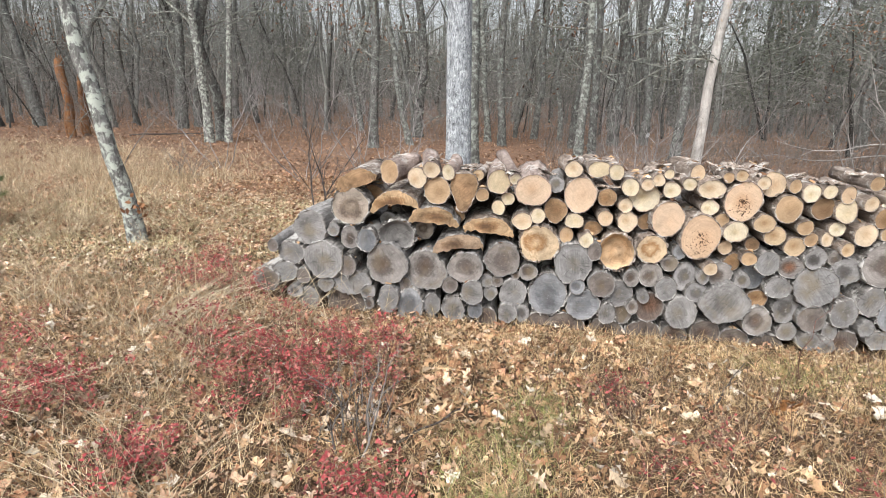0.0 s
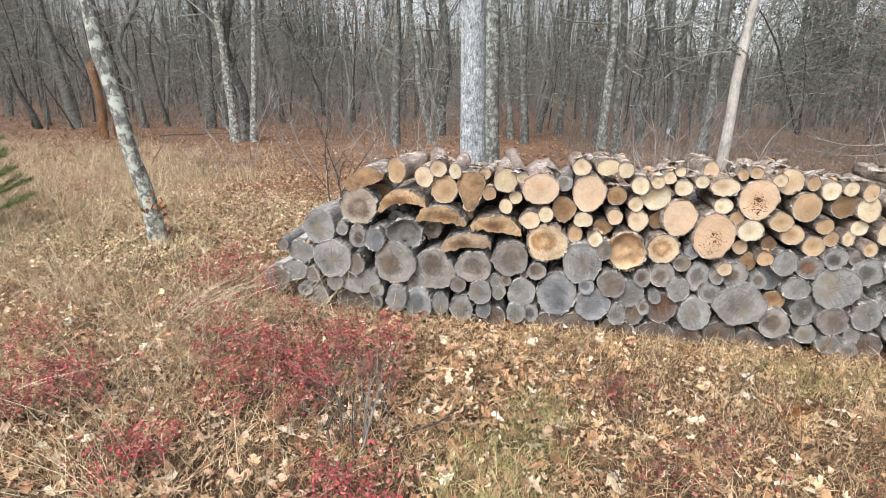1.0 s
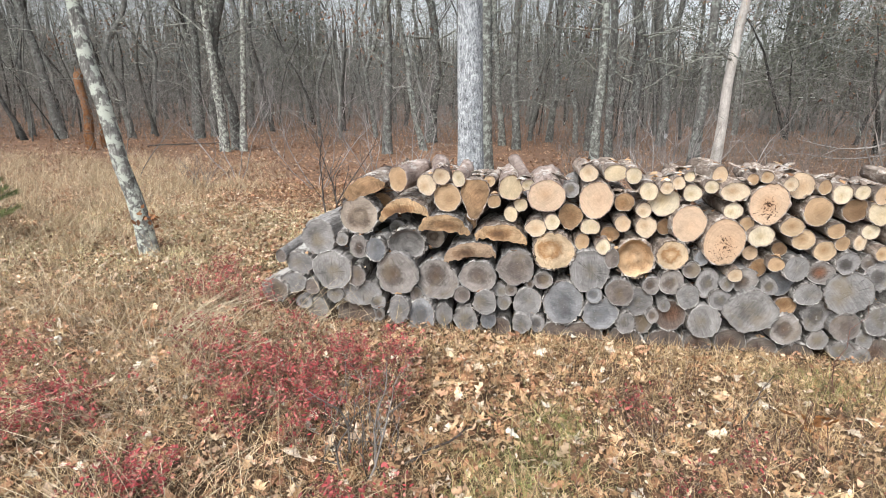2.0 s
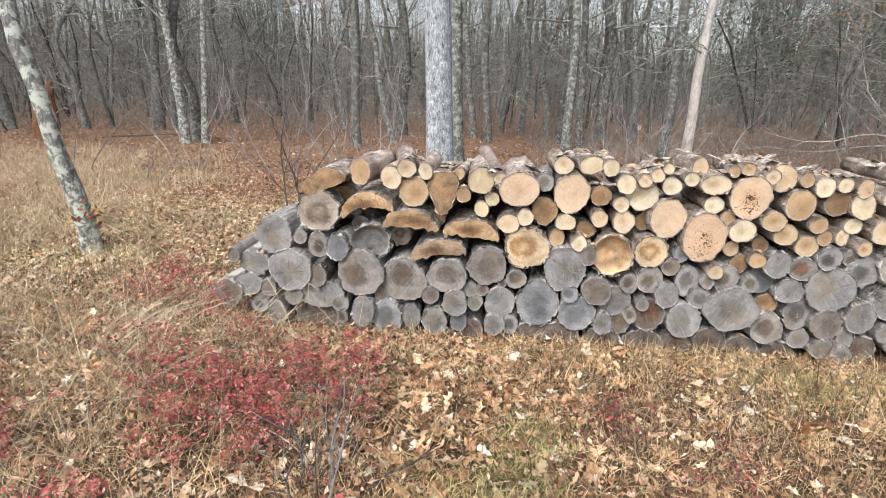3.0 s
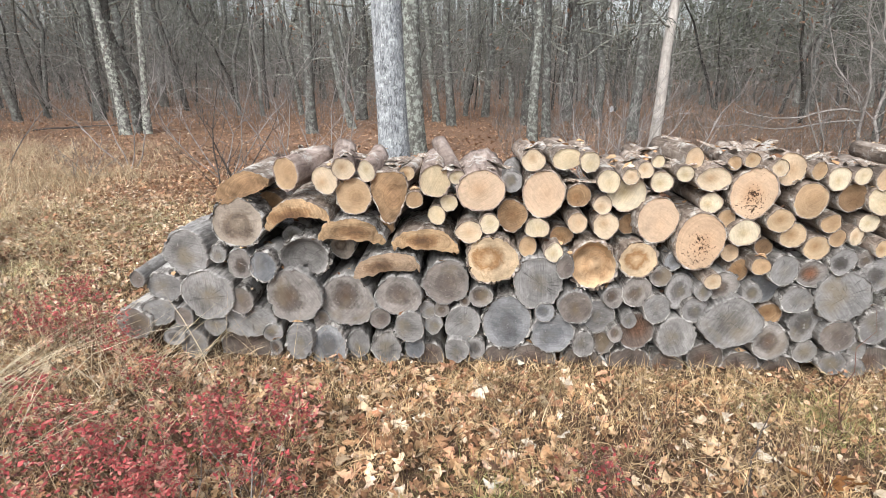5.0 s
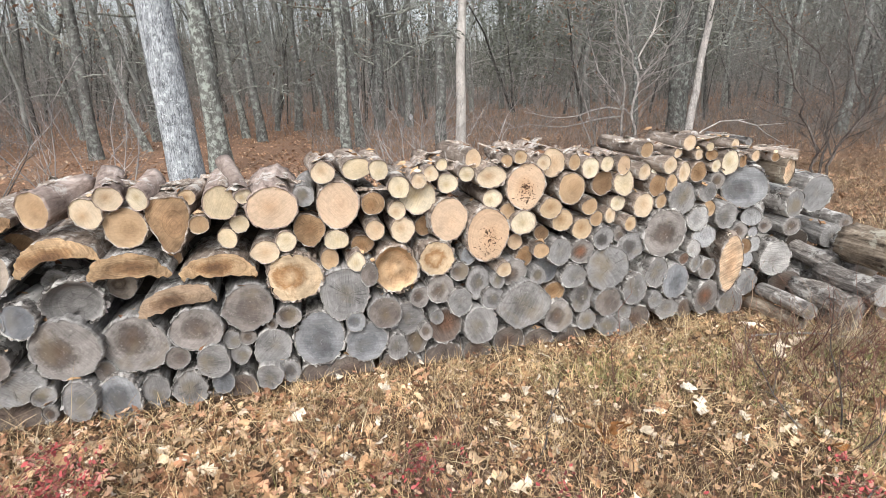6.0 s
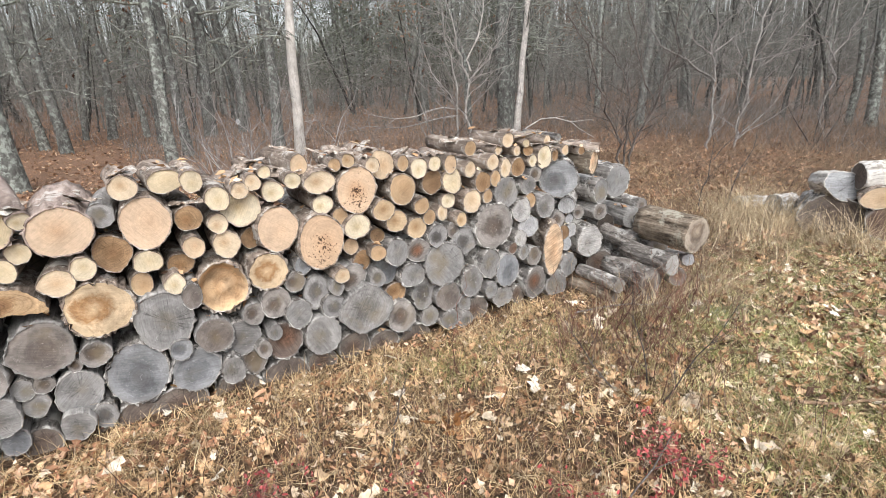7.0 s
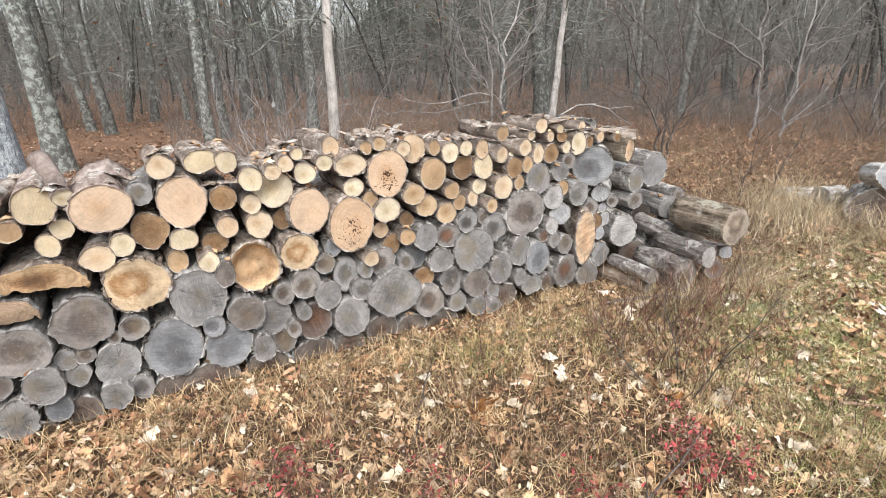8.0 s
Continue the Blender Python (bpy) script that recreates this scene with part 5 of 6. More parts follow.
def build_far_woods():
    """Crooked, forking stems past the trees that can be told apart."""
    v, t = [], []

    def stem(p, d, h, r, steps):
        first = len(v)
        for k in range(steps + 1):
            q = r * (1 - 0.8 * k / steps)
            for c in range(3):
                e = c * 2.094 + first
                v.append((p[0] + math.cos(e) * q, p[1] + math.sin(e) * q, p[2]))
            d = d + rng.normal(0, (0.13, 0.13, 0.05), 3)
            p = p + d / np.linalg.norm(d) * h / steps
        for k in range(steps):
            o = first + 3 * k
            for c in range(3):
                c2 = (c + 1) % 3
                t.extend([(o + c, o + c2, o + 3 + c2), (o + c, o + 3 + c2, o + 3 + c)])
        return p, d

    for k in range(900):
        a = rng.uniform(-75, 75) if k % 10 else rng.uniform(0, 360)
        d = 20 + 65 * rng.random() ** 0.9
        p = np.array((d * math.sin(radians(a + 12)), d * math.cos(radians(a + 12)), 0.0))
        r = rng.uniform(0.02, 0.085) if k % 4 else rng.uniform(0.08, 0.15)
        lean = np.array((*rng.normal(0, 0.09, 2), 1.0))
        top, way = stem(p, lean, rng.uniform(2.5, 6.5), r, 5)
        for _ in range(int(rng.integers(1, 4))):
            stem(top - way * 0.1, way + rng.normal(0, (0.35, 0.35, 0.1), 3), rng.uniform(2, 6), r * 0.45, 4)
    tagged(new("far_woods", mesh_arrays("far_woods", v, t, FARWOOD)), "dense bare grey stems of distant woods", "woods", kind="stuff")


def build_arching_limbs(count, seed):
    """Long lichened lower limbs that arch out between the trunks, with drooping side twigs."""
    rnd = random.Random(seed)
    tubes = Tubes()
    for k in range(count):
        y = rnd.uniform(10.5, 26)
        x = rnd.uniform(-1.05, 1.45) * y + rnd.gauss(0, 2)
        a, z = rnd.uniform(0, 6.28), rnd.uniform(0.9, 6.5)
        p, d = Vector((x, y, z)), Vector((math.cos(a), math.sin(a), rnd.uniform(0.1, 0.9))).normalized()
        L, n, pts = rnd.uniform(0.9, 2.6), 7, []
        for j in range(n + 1):
            pts.append(p.copy())
            d = (d + Vector((rnd.gauss(0, 0.12), rnd.gauss(0, 0.12), -rnd.uniform(0.0, 0.30)))).normalized()
            p = p + d * L / n
        r = rnd.uniform(0.007, 0.017)
        tubes.add(pts, [r * (1 - 0.75 * j / n) for j in range(n + 1)], 4)
        for j in range(2, n):
            limb(tubes, rnd, pts[j], (d + Vector((rnd.gauss(0, 0.6), rnd.gauss(0, 0.6), rnd.gauss(0, 0.5)))).normalized(), L * rnd.uniform(0.15, 0.4), r * 0.5, 0)
    tagged(new("arching_limbs", tubes.mesh("arching_limbs", LIMB)), "pale lichened limbs arching out between woodland trunks", "limbs", kind="stuff")


def build_hung_leaves(clusters, each, seed):
    """Brown oak leaves that still hang in loose clusters high among the trees."""
    r = np.random.default_rng(seed)
    y = r.uniform(14, 45, clusters)
    x = r.uniform(-1.1, 1.4, clusters) * y
    z = r.uniform(2.2, 9.0, clusters)
    size = r.uniform(0.25, 0.8, clusters)
    p = np.repeat(np.stack([x, y, z], 1), each, 0) + r.normal(0, 1, (clusters * each, 3)) * np.repeat(size, each)[:, None]
    n = len(p)
    u, w = r.normal(0, 1, (n, 3)), r.normal(0, 1, (n, 3))
    u /= np.linalg.norm(u, axis=1)[:, None]
    w = np.cross(u, w)
    w /= np.linalg.norm(w, axis=1)[:, None]
    L = r.uniform(0.035, 0.075, (n, 1))
    v = np.stack([p - u * L, p + w * L * 0.4, p + u * L, p - w * L * 0.4], 1).reshape(-1, 3)
    t = ((np.arange(n) * 4)[:, None, None] + np.array(((0, 1, 2), (0, 2, 3)))[None]).reshape(-1, 3)
    tagged(new("hung_leaves", mesh_arrays("hung_leaves", v, t, LEAF_HUNG)), "withered brown oak leaves still hanging among bare branches", "leaves", kind="stuff")


def build_twigs(name, label, count, near, far, low, high, length, thick, mat, seed):
    """Bare twigs of the woods: kinked ribbons that spread through the air between the trunks."""
    r = np.random.default_rng(seed)
    d = near + (far - near) * r.random(count)
    a = np.radians(r.uniform(-68, 74, count) + 12)
    x, y = d * np.sin(a), d * np.cos(a)
    z = low + (high - low) * r.random(count) ** 0.85
    way = np.degrees(a)
    open_sky = np.exp(-((way - 15) / 7) ** 2) + 0.7 * np.exp(-((way + 14) / 7) ** 2) + 0.5 * np.exp(-((way - 41) / 5) ** 2)
    keep = (z / d < 0.055) | (r.random(count) > 0.8 * open_sky)
    d, a, x, y, z = d[keep], a[keep], x[keep], y[keep], z[keep]
    count = len(d)
    az, el = r.uniform(0, 2 * np.pi, count), r.normal(0.5, 0.5, count)
    u = np.stack([np.cos(az) * np.cos(el), np.sin(az) * np.cos(el), np.sin(el)], 1)
    L = (length * (0.4 + 1.2 * r.random(count)))[:, None]
    w = (thick * (0.5 + r.random(count)) * (0.6 + d / 40))[:, None]
    p = np.stack([x, y, z], 1)
    rows = []
    for k, q in enumerate((1.0, 0.8, 0.5, 0.15)):
        side = np.cross(u, r.normal(0, 1, (count, 3)))
        side /= np.linalg.norm(side, axis=1)[:, None] + 1e-6
        rows += [p - side * w * q, p + side * w * q]
        u = u + r.normal(0, 0.32, (count, 3))
        u /= np.linalg.norm(u, axis=1)[:, None]
        p = p + u * L / 3
    v = np.stack(rows, 1).reshape(-1, 3)
    tri = []
    for k in range(3):
        o = 2 * k
        tri += [(o, o + 1, o + 3), (o, o + 3, o + 2)]
    t = ((np.arange(count) * 8)[:, None, None] + np.array(tri)[None]).reshape(-1, 3)
    tagged(new(name, mesh_arrays(name, v, t, mat)), label, "twigs", kind="stuff")


def build_brush(name, label, count, area, height, thick, mat, spread=0.35, seed=1, kinks=3):
    """Thin upright twigs, each a bent ribbon of three sides."""
    r = np.random.default_rng(seed)
    x, y = area(r, count)
    keep = (np.abs(x - 1.6) > 2.9) | (np.abs(y - 4.0) > 0.75)
    x, y = x[keep], y[keep]
    m = len(x)
    h = height[0] + (height[1] - height[0]) * r.random(m) ** 1.5
    a = r.uniform(0, 2 * np.pi, m)
    dx, dy = np.cos(a) * spread * r.random(m), np.sin(a) * spread * r.random(m)
    z0 = ground_z(x, y)
    rad = thick * (0.6 + 0.8 * r.random(m))
    rows = []
    jx, jy = np.zeros(m), np.zeros(m)
    for k in range(kinks + 1):
        f = k / kinks
        for c in range(3):
            e = 2.094 * c + a
            q = rad * (1 - 0.8 * f)
            rows.append(np.stack([x + dx * h * f * (0.6 + 0.6 * f) + jx + np.cos(e) * q, y + dy * h * f + jy + np.sin(e) * q, z0 - 0.01 + h * f * (1 - 0.12 * f)], 1))
        jx, jy = jx + r.normal(0, 0.05, m) * h, jy + r.normal(0, 0.05, m) * h
    v = np.stack(rows, 1).reshape(-1, 3)
    per = 3 * (kinks + 1)
    base = (np.arange(m) * per)[:, None]
    tri = []
    for k in range(kinks):
        for c in range(3):
            c2 = (c + 1) % 3
            tri += [(3 * k + c, 3 * k + c2, 3 * k + 3 + c2), (3 * k + c, 3 * k + 3 + c2, 3 * k + 3 + c)]
    t = (base[:, None, :] + np.array(tri)[None]).reshape(-1, 3)
    return tagged(new(name, mesh_arrays(name, v, t, mat)), label, "brush", kind="stuff")


build_far_woods()
build_arching_limbs(520, 17)
build_hung_leaves(170, 90, 18)
build_twigs("woods_twigs", "tangle of bare grey twigs between the trees", 85000, 12, 36, 0.3, 9.0, 1.0, 0.0030, FARTWIG, 5)
build_twigs("understory_twigs", "low grey-brown twigs of the woodland undergrowth", 42000, 15, 46, 0.05, 2.1, 0.75, 0.0034, BRUSH, 8)
build_twigs("far_twigs", "hazy tangle of distant bare twigs", 80000, 28, 84, 0.3, 13.0, 2.0, 0.0068, FARTWIG, 6)
build_brush("woodland_brush", "grey twiggy undergrowth among bare trees", 15000,
            lambda r, n: ((lambda y: (r.uniform(-1.1, 1.5, n) * y + r.normal(0, 3, n), y))(16 + 32 * r.random(n) ** 0.8)), (0.4, 2.4), 0.0055, BRUSH, 0.6, 1)
build_brush("woodland_brush", "mauve-grey twiggy brush at the woods edge", 8500,
            lambda r, n: (r.uniform(1.5, 20, n), r.uniform(8.5, 18, n)), (0.15, 1.0), 0.0032, BRUSH, 1.0, 7)
build_brush("woodland_brush", "dull brown twiggy undergrowth at the woods edge", 9000,
            lambda r, n: (r.uniform(11.5, 26, n), r.uniform(0, 14, n)), (0.15, 1.05), 0.0034, BRUSH, 1.3, 14)
many_stemmed(-4.75, 8.6, 0.75, 9, BRUSH, 63, 0.7, 0.007, "small grey-brown bare shrub in leaf litter", 1, "bare_shrub")
build_brush("pale_stalks", "long thin pale stalks leaning on the stack", 9,
            lambda r, n: (r.normal(-0.28, 0.16, n), r.normal(3.42, 0.06, n)), (0.4, 0.7), 0.0020, GRASS_TALL, 0.35, 12, 5)
build_brush("weed_clump", "thin grey weed stalks standing among red shrubs", 36,
            lambda r, n: (r.normal(0.12, 0.10, n), r.normal(2.3, 0.14, n)), (0.18, 0.55), 0.0026, BRUSH, 0.30, 8, 5)
build_brush("weed_stalks", "tall thin brown weed stalks before the stack", 520,
            lambda r, n: (r.uniform(0.8, 3.9, n), r.uniform(1.7, 3.45, n)), (0.18, 0.46), 0.0016, STEM, 0.35, 9)
build_brush("red_brown_brush", "red-brown low twiggy brush behind the stack", 34000,
            lambda r, n: (3.5 + 14 * r.random(n), 3.2 + 9.5 * r.random(n)), (0.06, 0.38), 0.0024, STEM_TAN, 1.5, 2, 4)
build_brush("weed_stalks", "thin dry weed stalks standing in leaf litter", 9000,
            lambda r, n: (r.uniform(-4, 6.5, n), r.uniform(1.3, 4.6, n)), (0.06, 0.34), 0.0011, STEM, 0.6, 3)
build_brush("bramble_stalks", "red-brown dry stalks beside the stack end", 300,
            lambda r, n: (r.normal(3.62, 0.38, n), r.normal(2.96, 0.26, n)), (0.10, 0.58), 0.0026, BRAMBLE, 0.8, 4, 6)
for k in range(7):
    many_stemmed(3.25 + 0.17 * k, 3.02 + 0.13 * math.sin(2.3 * k), 0.42 + 0.05 * (k % 3), 3, BRAMBLE, 70 + k, 0.5, 0.0034, "red-brown branching dead weed beside the stack", 1, "dead_weed")
many_stemmed(3.11, 2.47, 0.75, 3, TWIG_DARK, 61, 0.55, 0.0045, "dark thin branching seedling in leaf litter", 1, "bare_seedling")
many_stemmed(0.15, 2.17, 0.62, 4, BRUSH, 62, 0.28, 0.0062, "grey branching dead weed among red shrubs", 1, "dead_weed")

# a sprig of brown leaves low on the leaning tree
LEAF_SPRIG = island_stuff("sprig_leaves", [(0.0, (0.16, 0.075, 0.040)), (0.6, (0.30, 0.15, 0.075)), (1.0, (0.42, 0.25, 0.14))])
rnd = random.Random(8)
tubes, v, f = Tubes(), [], []
tubes.add([(0.0, -0.05, 0.36), (0.10, -0.10, 0.42), (0.20, -0.12, 0.40)], [0.006, 0.004, 0.002], 4)
for k in range(26):
    q = Vector((rnd.uniform(0.02, 0.22), -0.10 + rnd.gauss(0, 0.05), 0.42 + rnd.gauss(0, 0.06)))
    u = Vector((rnd.gauss(0, 1), rnd.gauss(0, 1), rnd.gauss(-0.4, 0.8))).normalized() * rnd.uniform(0.04, 0.08)
    s = u.cross(Vector((rnd.gauss(0, 1), rnd.gauss(0, 1), rnd.gauss(0, 1)))).normalized() * 0.017
    n = len(v)
    v += [q, q + u * 0.35 + s, q + u * 0.7 + s * 0.7, q + u, q + u * 0.7 - s * 0.7, q + u * 0.35 - s]
    f += [(n, n + 1, n + 2, n + 3), (n, n + 3, n + 4, n + 5)]
part("sprig", tubes.mesh("sprig", TWIG_DARK), leaning, "thin low side twig")
tagged(part("sprig_leaves", mesh_of("sprig_leaves", v, f, LEAF_SPRIG), leaning, "withered brown leaves"), kind="stuff")


# ---------------------------------------------------------------- what covers the ground
def off_stack(x, y):
    """True where neither the stack nor its loose end covers the ground."""
    return ~((x > -1.0) & (x < 4.4) & (y > 3.74) & (y < 4.55))


def leaf_field(name, label, count, area, size, mat, seed, lobes=True, lift=0.035, tilt=0.45):
    """Fallen leaves, lobed and curled, lying every which way."""
    r = np.random.default_rng(seed)
    x, y = area(r, count)
    ok = off_stack(x, y)
    x, y = x[ok], y[ok]
    m = len(x)
    if lobes:
        sx = np.array([0.0, 0.14, 0.28, 0.40, 0.55, 0.68, 0.84, 1.0])
        sw = np.array([0.012, 0.10, 0.27, 0.12, 0.34, 0.15, 0.22, 0.02])
    else:
        sx = np.array([0.0, 0.45, 1.0])
        sw = np.array([0.03, 0.26, 0.04])
    k = len(sx)
    L = size * (0.55 + 0.75 * r.random(m))
    wide = (0.75 + 0.5 * r.random(m))
    curl, bow = r.normal(0.5, 0.9, m), r.normal(0.25, 0.5, m)
    pts = []
    for i in range(k):
        jag = sw[i] * (1 + 0.25 * r.standard_normal((3, m)))
        for c, s in enumerate((-1, 0, 1)):
            w = s * jag[c] * wide * L
            px = (sx[i] - 0.5) * L + (0.06 * L * abs(s) if lobes and sw[i] > 0.2 else 0)
            pts.append(np.stack([px + 0 * w, w, curl * w * w / L + bow * (sx[i] - 0.5) ** 2 * L + 0.04 * L * r.standard_normal(m) * abs(s)], 1))
    p = np.stack(pts, 1)
    yaw = r.uniform(0, 2 * np.pi, m)
    ta, tb = r.normal(0, tilt, m), r.normal(0, tilt, m)
    px, py, pz = p[..., 0], p[..., 1], p[..., 2]
    pz, px = pz * np.cos(ta)[:, None] + px * np.sin(ta)[:, None], px * np.cos(ta)[:, None] - pz * np.sin(ta)[:, None]
    pz, py = pz * np.cos(tb)[:, None] + py * np.sin(tb)[:, None], py * np.cos(tb)[:, None] - pz * np.sin(tb)[:, None]
    qx = px * np.cos(yaw)[:, None] - py * np.sin(yaw)[:, None] + x[:, None]
    qy = px * np.sin(yaw)[:, None] + py * np.cos(yaw)[:, None] + y[:, None]
    qz = pz + (ground_z(x, y) + 0.008 + lift * r.random(m) ** 2)[:, None]
    qz = np.maximum(qz, ground_z(qx, qy) + 0.003)
    v = np.stack([qx, qy, qz], 2).reshape(-1, 3)
    tri = []
    for i in range(k - 1):
        for c in range(2):
            a, b2, d, e = 3 * i + c, 3 * i + c + 1, 3 * i + 3 + c + 1, 3 * i + 3 + c
            tri += [(a, b2, d), (a, d, e)]
    t = ((np.arange(m) * 3 * k)[:, None, None] + np.array(tri)[None]).reshape(-1, 3)
    return tagged(new(name, mesh_arrays(name, v, t, mat, True)), label, "leaves", kind="stuff")


def blade_field(name, label, count, area, height, width, mat, seed, lean=0.8, tuft=18, spread=0.05, droop=0.5, heading=None):
    """Grass in tufts: bent, tapering blades."""
    r = np.random.default_rng(seed)
    cx, cy = area(r, max(1, count // tuft))
    ok = off_stack(cx, cy)
    cx, cy = cx[ok], cy[ok]
    x = np.repeat(cx, tuft) + r.normal(0, spread, len(cx) * tuft)
    y = np.repeat(cy, tuft) + r.normal(0, spread, len(cx) * tuft)
    tone = np.repeat(0.6 + 0.7 * r.random(len(cx)), tuft)
    ta = np.repeat(r.uniform(0, 2 * np.pi, len(cx)), tuft)
    m = len(x)
    h = tone * (height[0] + (height[1] - height[0]) * r.random(m) ** 1.6)
    a = ta + r.normal(0, 1.2, m) if heading is None else heading + r.normal(0, 0.35, m)
    ln = np.abs(r.normal(lean, 0.45, m))
    f = r.uniform(0, 2 * np.pi, m)
    wx, wy = np.cos(f), np.sin(f)
    z0 = ground_z(x, y) - 0.005
    w = width * (0.6 + 0.8 * r.random(m))
    rows = []
    steps = ((0.0, 1.0), (0.35, 0.9), (0.7, 0.65))
    for q, ww in steps + ((1.0, 0.0),):
        out = h * ln * (0.55 * q + 0.6 * q * q)
        zz = h * (q - droop * ln * 0.55 * q * q) + 0.012 * q * (q > 0)
        zz = np.maximum(zz, 0.006 * q)
        bx, by, bz = x + np.cos(a) * out, y + np.sin(a) * out, z0 + zz
        if ww:
            rows.append(np.stack([bx - wx * w * ww / 2, by - wy * w * ww / 2, bz], 1))
            rows.append(np.stack([bx + wx * w * ww / 2, by + wy * w * ww / 2, bz + w * 0.3], 1))
        else:
            rows.append(np.stack([bx, by, bz], 1))
    v = np.stack(rows, 1).reshape(-1, 3)
    tri = [(0, 1, 3), (0, 3, 2), (2, 3, 5), (2, 5, 4), (4, 5, 6)]
    t = ((np.arange(m) * 7)[:, None, None] + np.array(tri)[None]).reshape(-1, 3)
    return tagged(new(name, mesh_arrays(name, v, t, mat)), label, "grass", kind="stuff")


def box(x0, x1, y0, y1):
    """A patch that thins out over some tenths of a metre at its edges."""
    return lambda r, n: (r.uniform(x0, x1, n) + r.normal(0, 0.28, n), r.uniform(y0, y1, n) + r.normal(0, 0.16, n))


def disc(*spots):
    """Round patches: (x, y, radius) each."""
    def area(r, n):
        k = r.integers(0, len(spots), n)
        s = np.array(spots)[k]
        return s[:, 0] + r.normal(0, 1, n) * s[:, 2], s[:, 1] + r.normal(0, 1, n) * s[:, 2] * 0.8
    return area


def track_patch(r, n):
    """The trodden track: a strip that winds past the stack end, with a ragged near edge."""
    y = r.uniform(-1.2, 3.4, n)
    return 3.35 + 0.25 * np.sin(2.3 * y) + 4.0 * r.random(n) + r.normal(0, 0.22, n), y + r.normal(0, 0.2, n)


def woods_floor(r, n):
    y = 5.0 + 26 * r.random(n) ** 1.5
    return r.uniform(-1.05, 1.4, n) * y + r.normal(0, 2, n), y


def straw_field(r, n):
    y = 3.2 + 8.6 * r.random(n)
    return -(1.9 + 0.5 * (y - 3.3)) - 8.5 * r.random(n) ** 1.1 + r.normal(0, 0.9, n), y


leaf_field("oak_leaves", "tan and cream fallen oak leaves lying among grass", 4800, box(-4.5, 7.5, 0.9, 3.9), 0.062, LEAF, 21)
leaf_field("oak_leaves", "thick drift of tan oak leaves before the stack", 1700, disc((0.5, 3.3, 0.35), (1.0, 3.0, 0.4), (0.2, 2.6, 0.4), (1.6, 2.3, 0.6), (2.6, 2.5, 0.7), (4.0, 2.3, 0.7), (4.6, 1.9, 0.6), (5.4, 2.3, 0.6)), 0.070, LEAF, 22)
leaf_field("cream_leaves", "large cream-white oak leaves scattered over the litter", 330, box(-3.2, 6.5, 1.0, 3.6), 0.086, LEAF_CREAM, 56, True, 0.07, 0.55)
leaf_field("small_leaves", "small brown leaf scraps under the dry grass", 34000, box(-4.5, 7.5, 0.9, 4.6), 0.027, LEAF, 23, False)
leaf_field("oak_leaves", "warm brown and orange oak leaves under red shrubs", 2400, box(-3.6, 1.2, 1.2, 3.9), 0.066, LEAF_WARM, 51)
leaf_field("small_leaves", "pinkish-brown leaf scraps among the dry grass", 9000, box(-4.0, 3.4, 0.9, 4.0), 0.028, LEAF_WARM, 52, False, 0.06)
leaf_field("track_leaves", "pale fallen leaves on the trodden track", 1100, box(3.1, 7.4, 0.9, 2.9), 0.066, LEAF_PALE, 53, True, 0.02, 0.25)
leaf_field("woods_leaves", "red-brown fallen leaves on the woods floor", 60000, woods_floor, 0.075, LEAF_FAR, 24, False, 0.05)
leaf_field("field_leaves", "pale brown leaves strewn through the straw grass", 22000, box(-9, 5, 3.9, 9.5), 0.050, LEAF_WARM, 25, False, 0.06)
leaf_field("field_leaves", "tan leaf scraps beside the stack end", 9000, box(-5.0, -0.9, 3.9, 7.5), 0.042, LEAF_PALE, 54, False, 0.06)
leaf_field("verge_leaves", "brown leaves strewn under the far brush", 6500, box(4.2, 12, 1.5, 7.5), 0.060, LEAF_FAR, 26, False, 0.06)

blade_field("dry_grass", "tangled dry tan grass over the clearing floor", 100000, box(-4.5, 3.7, 0.9, 3.95), (0.025, 0.12), 0.0029, GRASS, 31, 1.0)
blade_field("dry_grass", "short pale dry grass over the track", 100000, track_patch, (0.014, 0.055), 0.0038, TRACK_GRASS, 40, 1.1)
blade_field("dry_grass", "short olive and tan grass beside the stack end", 15000, box(-5.0, -0.9, 3.9, 7.0), (0.03, 0.13), 0.0034, TRACK_GRASS, 55, 0.8, 14, 0.08)
blade_field("dry_grass", "sparse dry grass in leaf litter by the woods", 28000, box(-6, 9, 3.9, 9), (0.04, 0.20), 0.0035, GRASS, 32, 0.7, 12, 0.10)
blade_field("straw_grass", "tall pale straw grass in the open field", 24000, straw_field, (0.06, 0.50), 0.0034, GRASS_TALL, 33, 0.75, 34, 0.09, 0.4)
blade_field("straw_grass", "long bent pale straws lying over red shrubs", 1800, box(-2.6, -0.2, 1.4, 3.6), (0.12, 0.48), 0.0024, GRASS_TALL, 34, 0.9, 9, 0.06, 0.4)
blade_field("straw_grass", "tall pale straw standing by the woods edge", 8000, lambda r, n: (-3.4 - 5.5 * r.random(n) ** 0.9, 4.3 + 4.6 * r.random(n)), (0.15, 0.52), 0.0036, GRASS_TALL, 46, 0.5, 26, 0.09, 0.3)
blade_field("straw_grass", "arching tuft of pale straw leaning to the stack", 60, lambda r, n: (r.normal(-1.40, 0.05, n), r.normal(3.04, 0.05, n)), (0.35, 0.62), 0.0030, STRAW_PALE, 45, 1.25, 30, 0.03, 0.45, 0.9)
blade_field("straw_grass", "pale straws bent over the low red shrubs", 420, box(-2.7, -0.5, 1.6, 3.5), (0.25, 0.5), 0.0030, STRAW_PALE, 47, 1.1, 14, 0.04, 0.45)
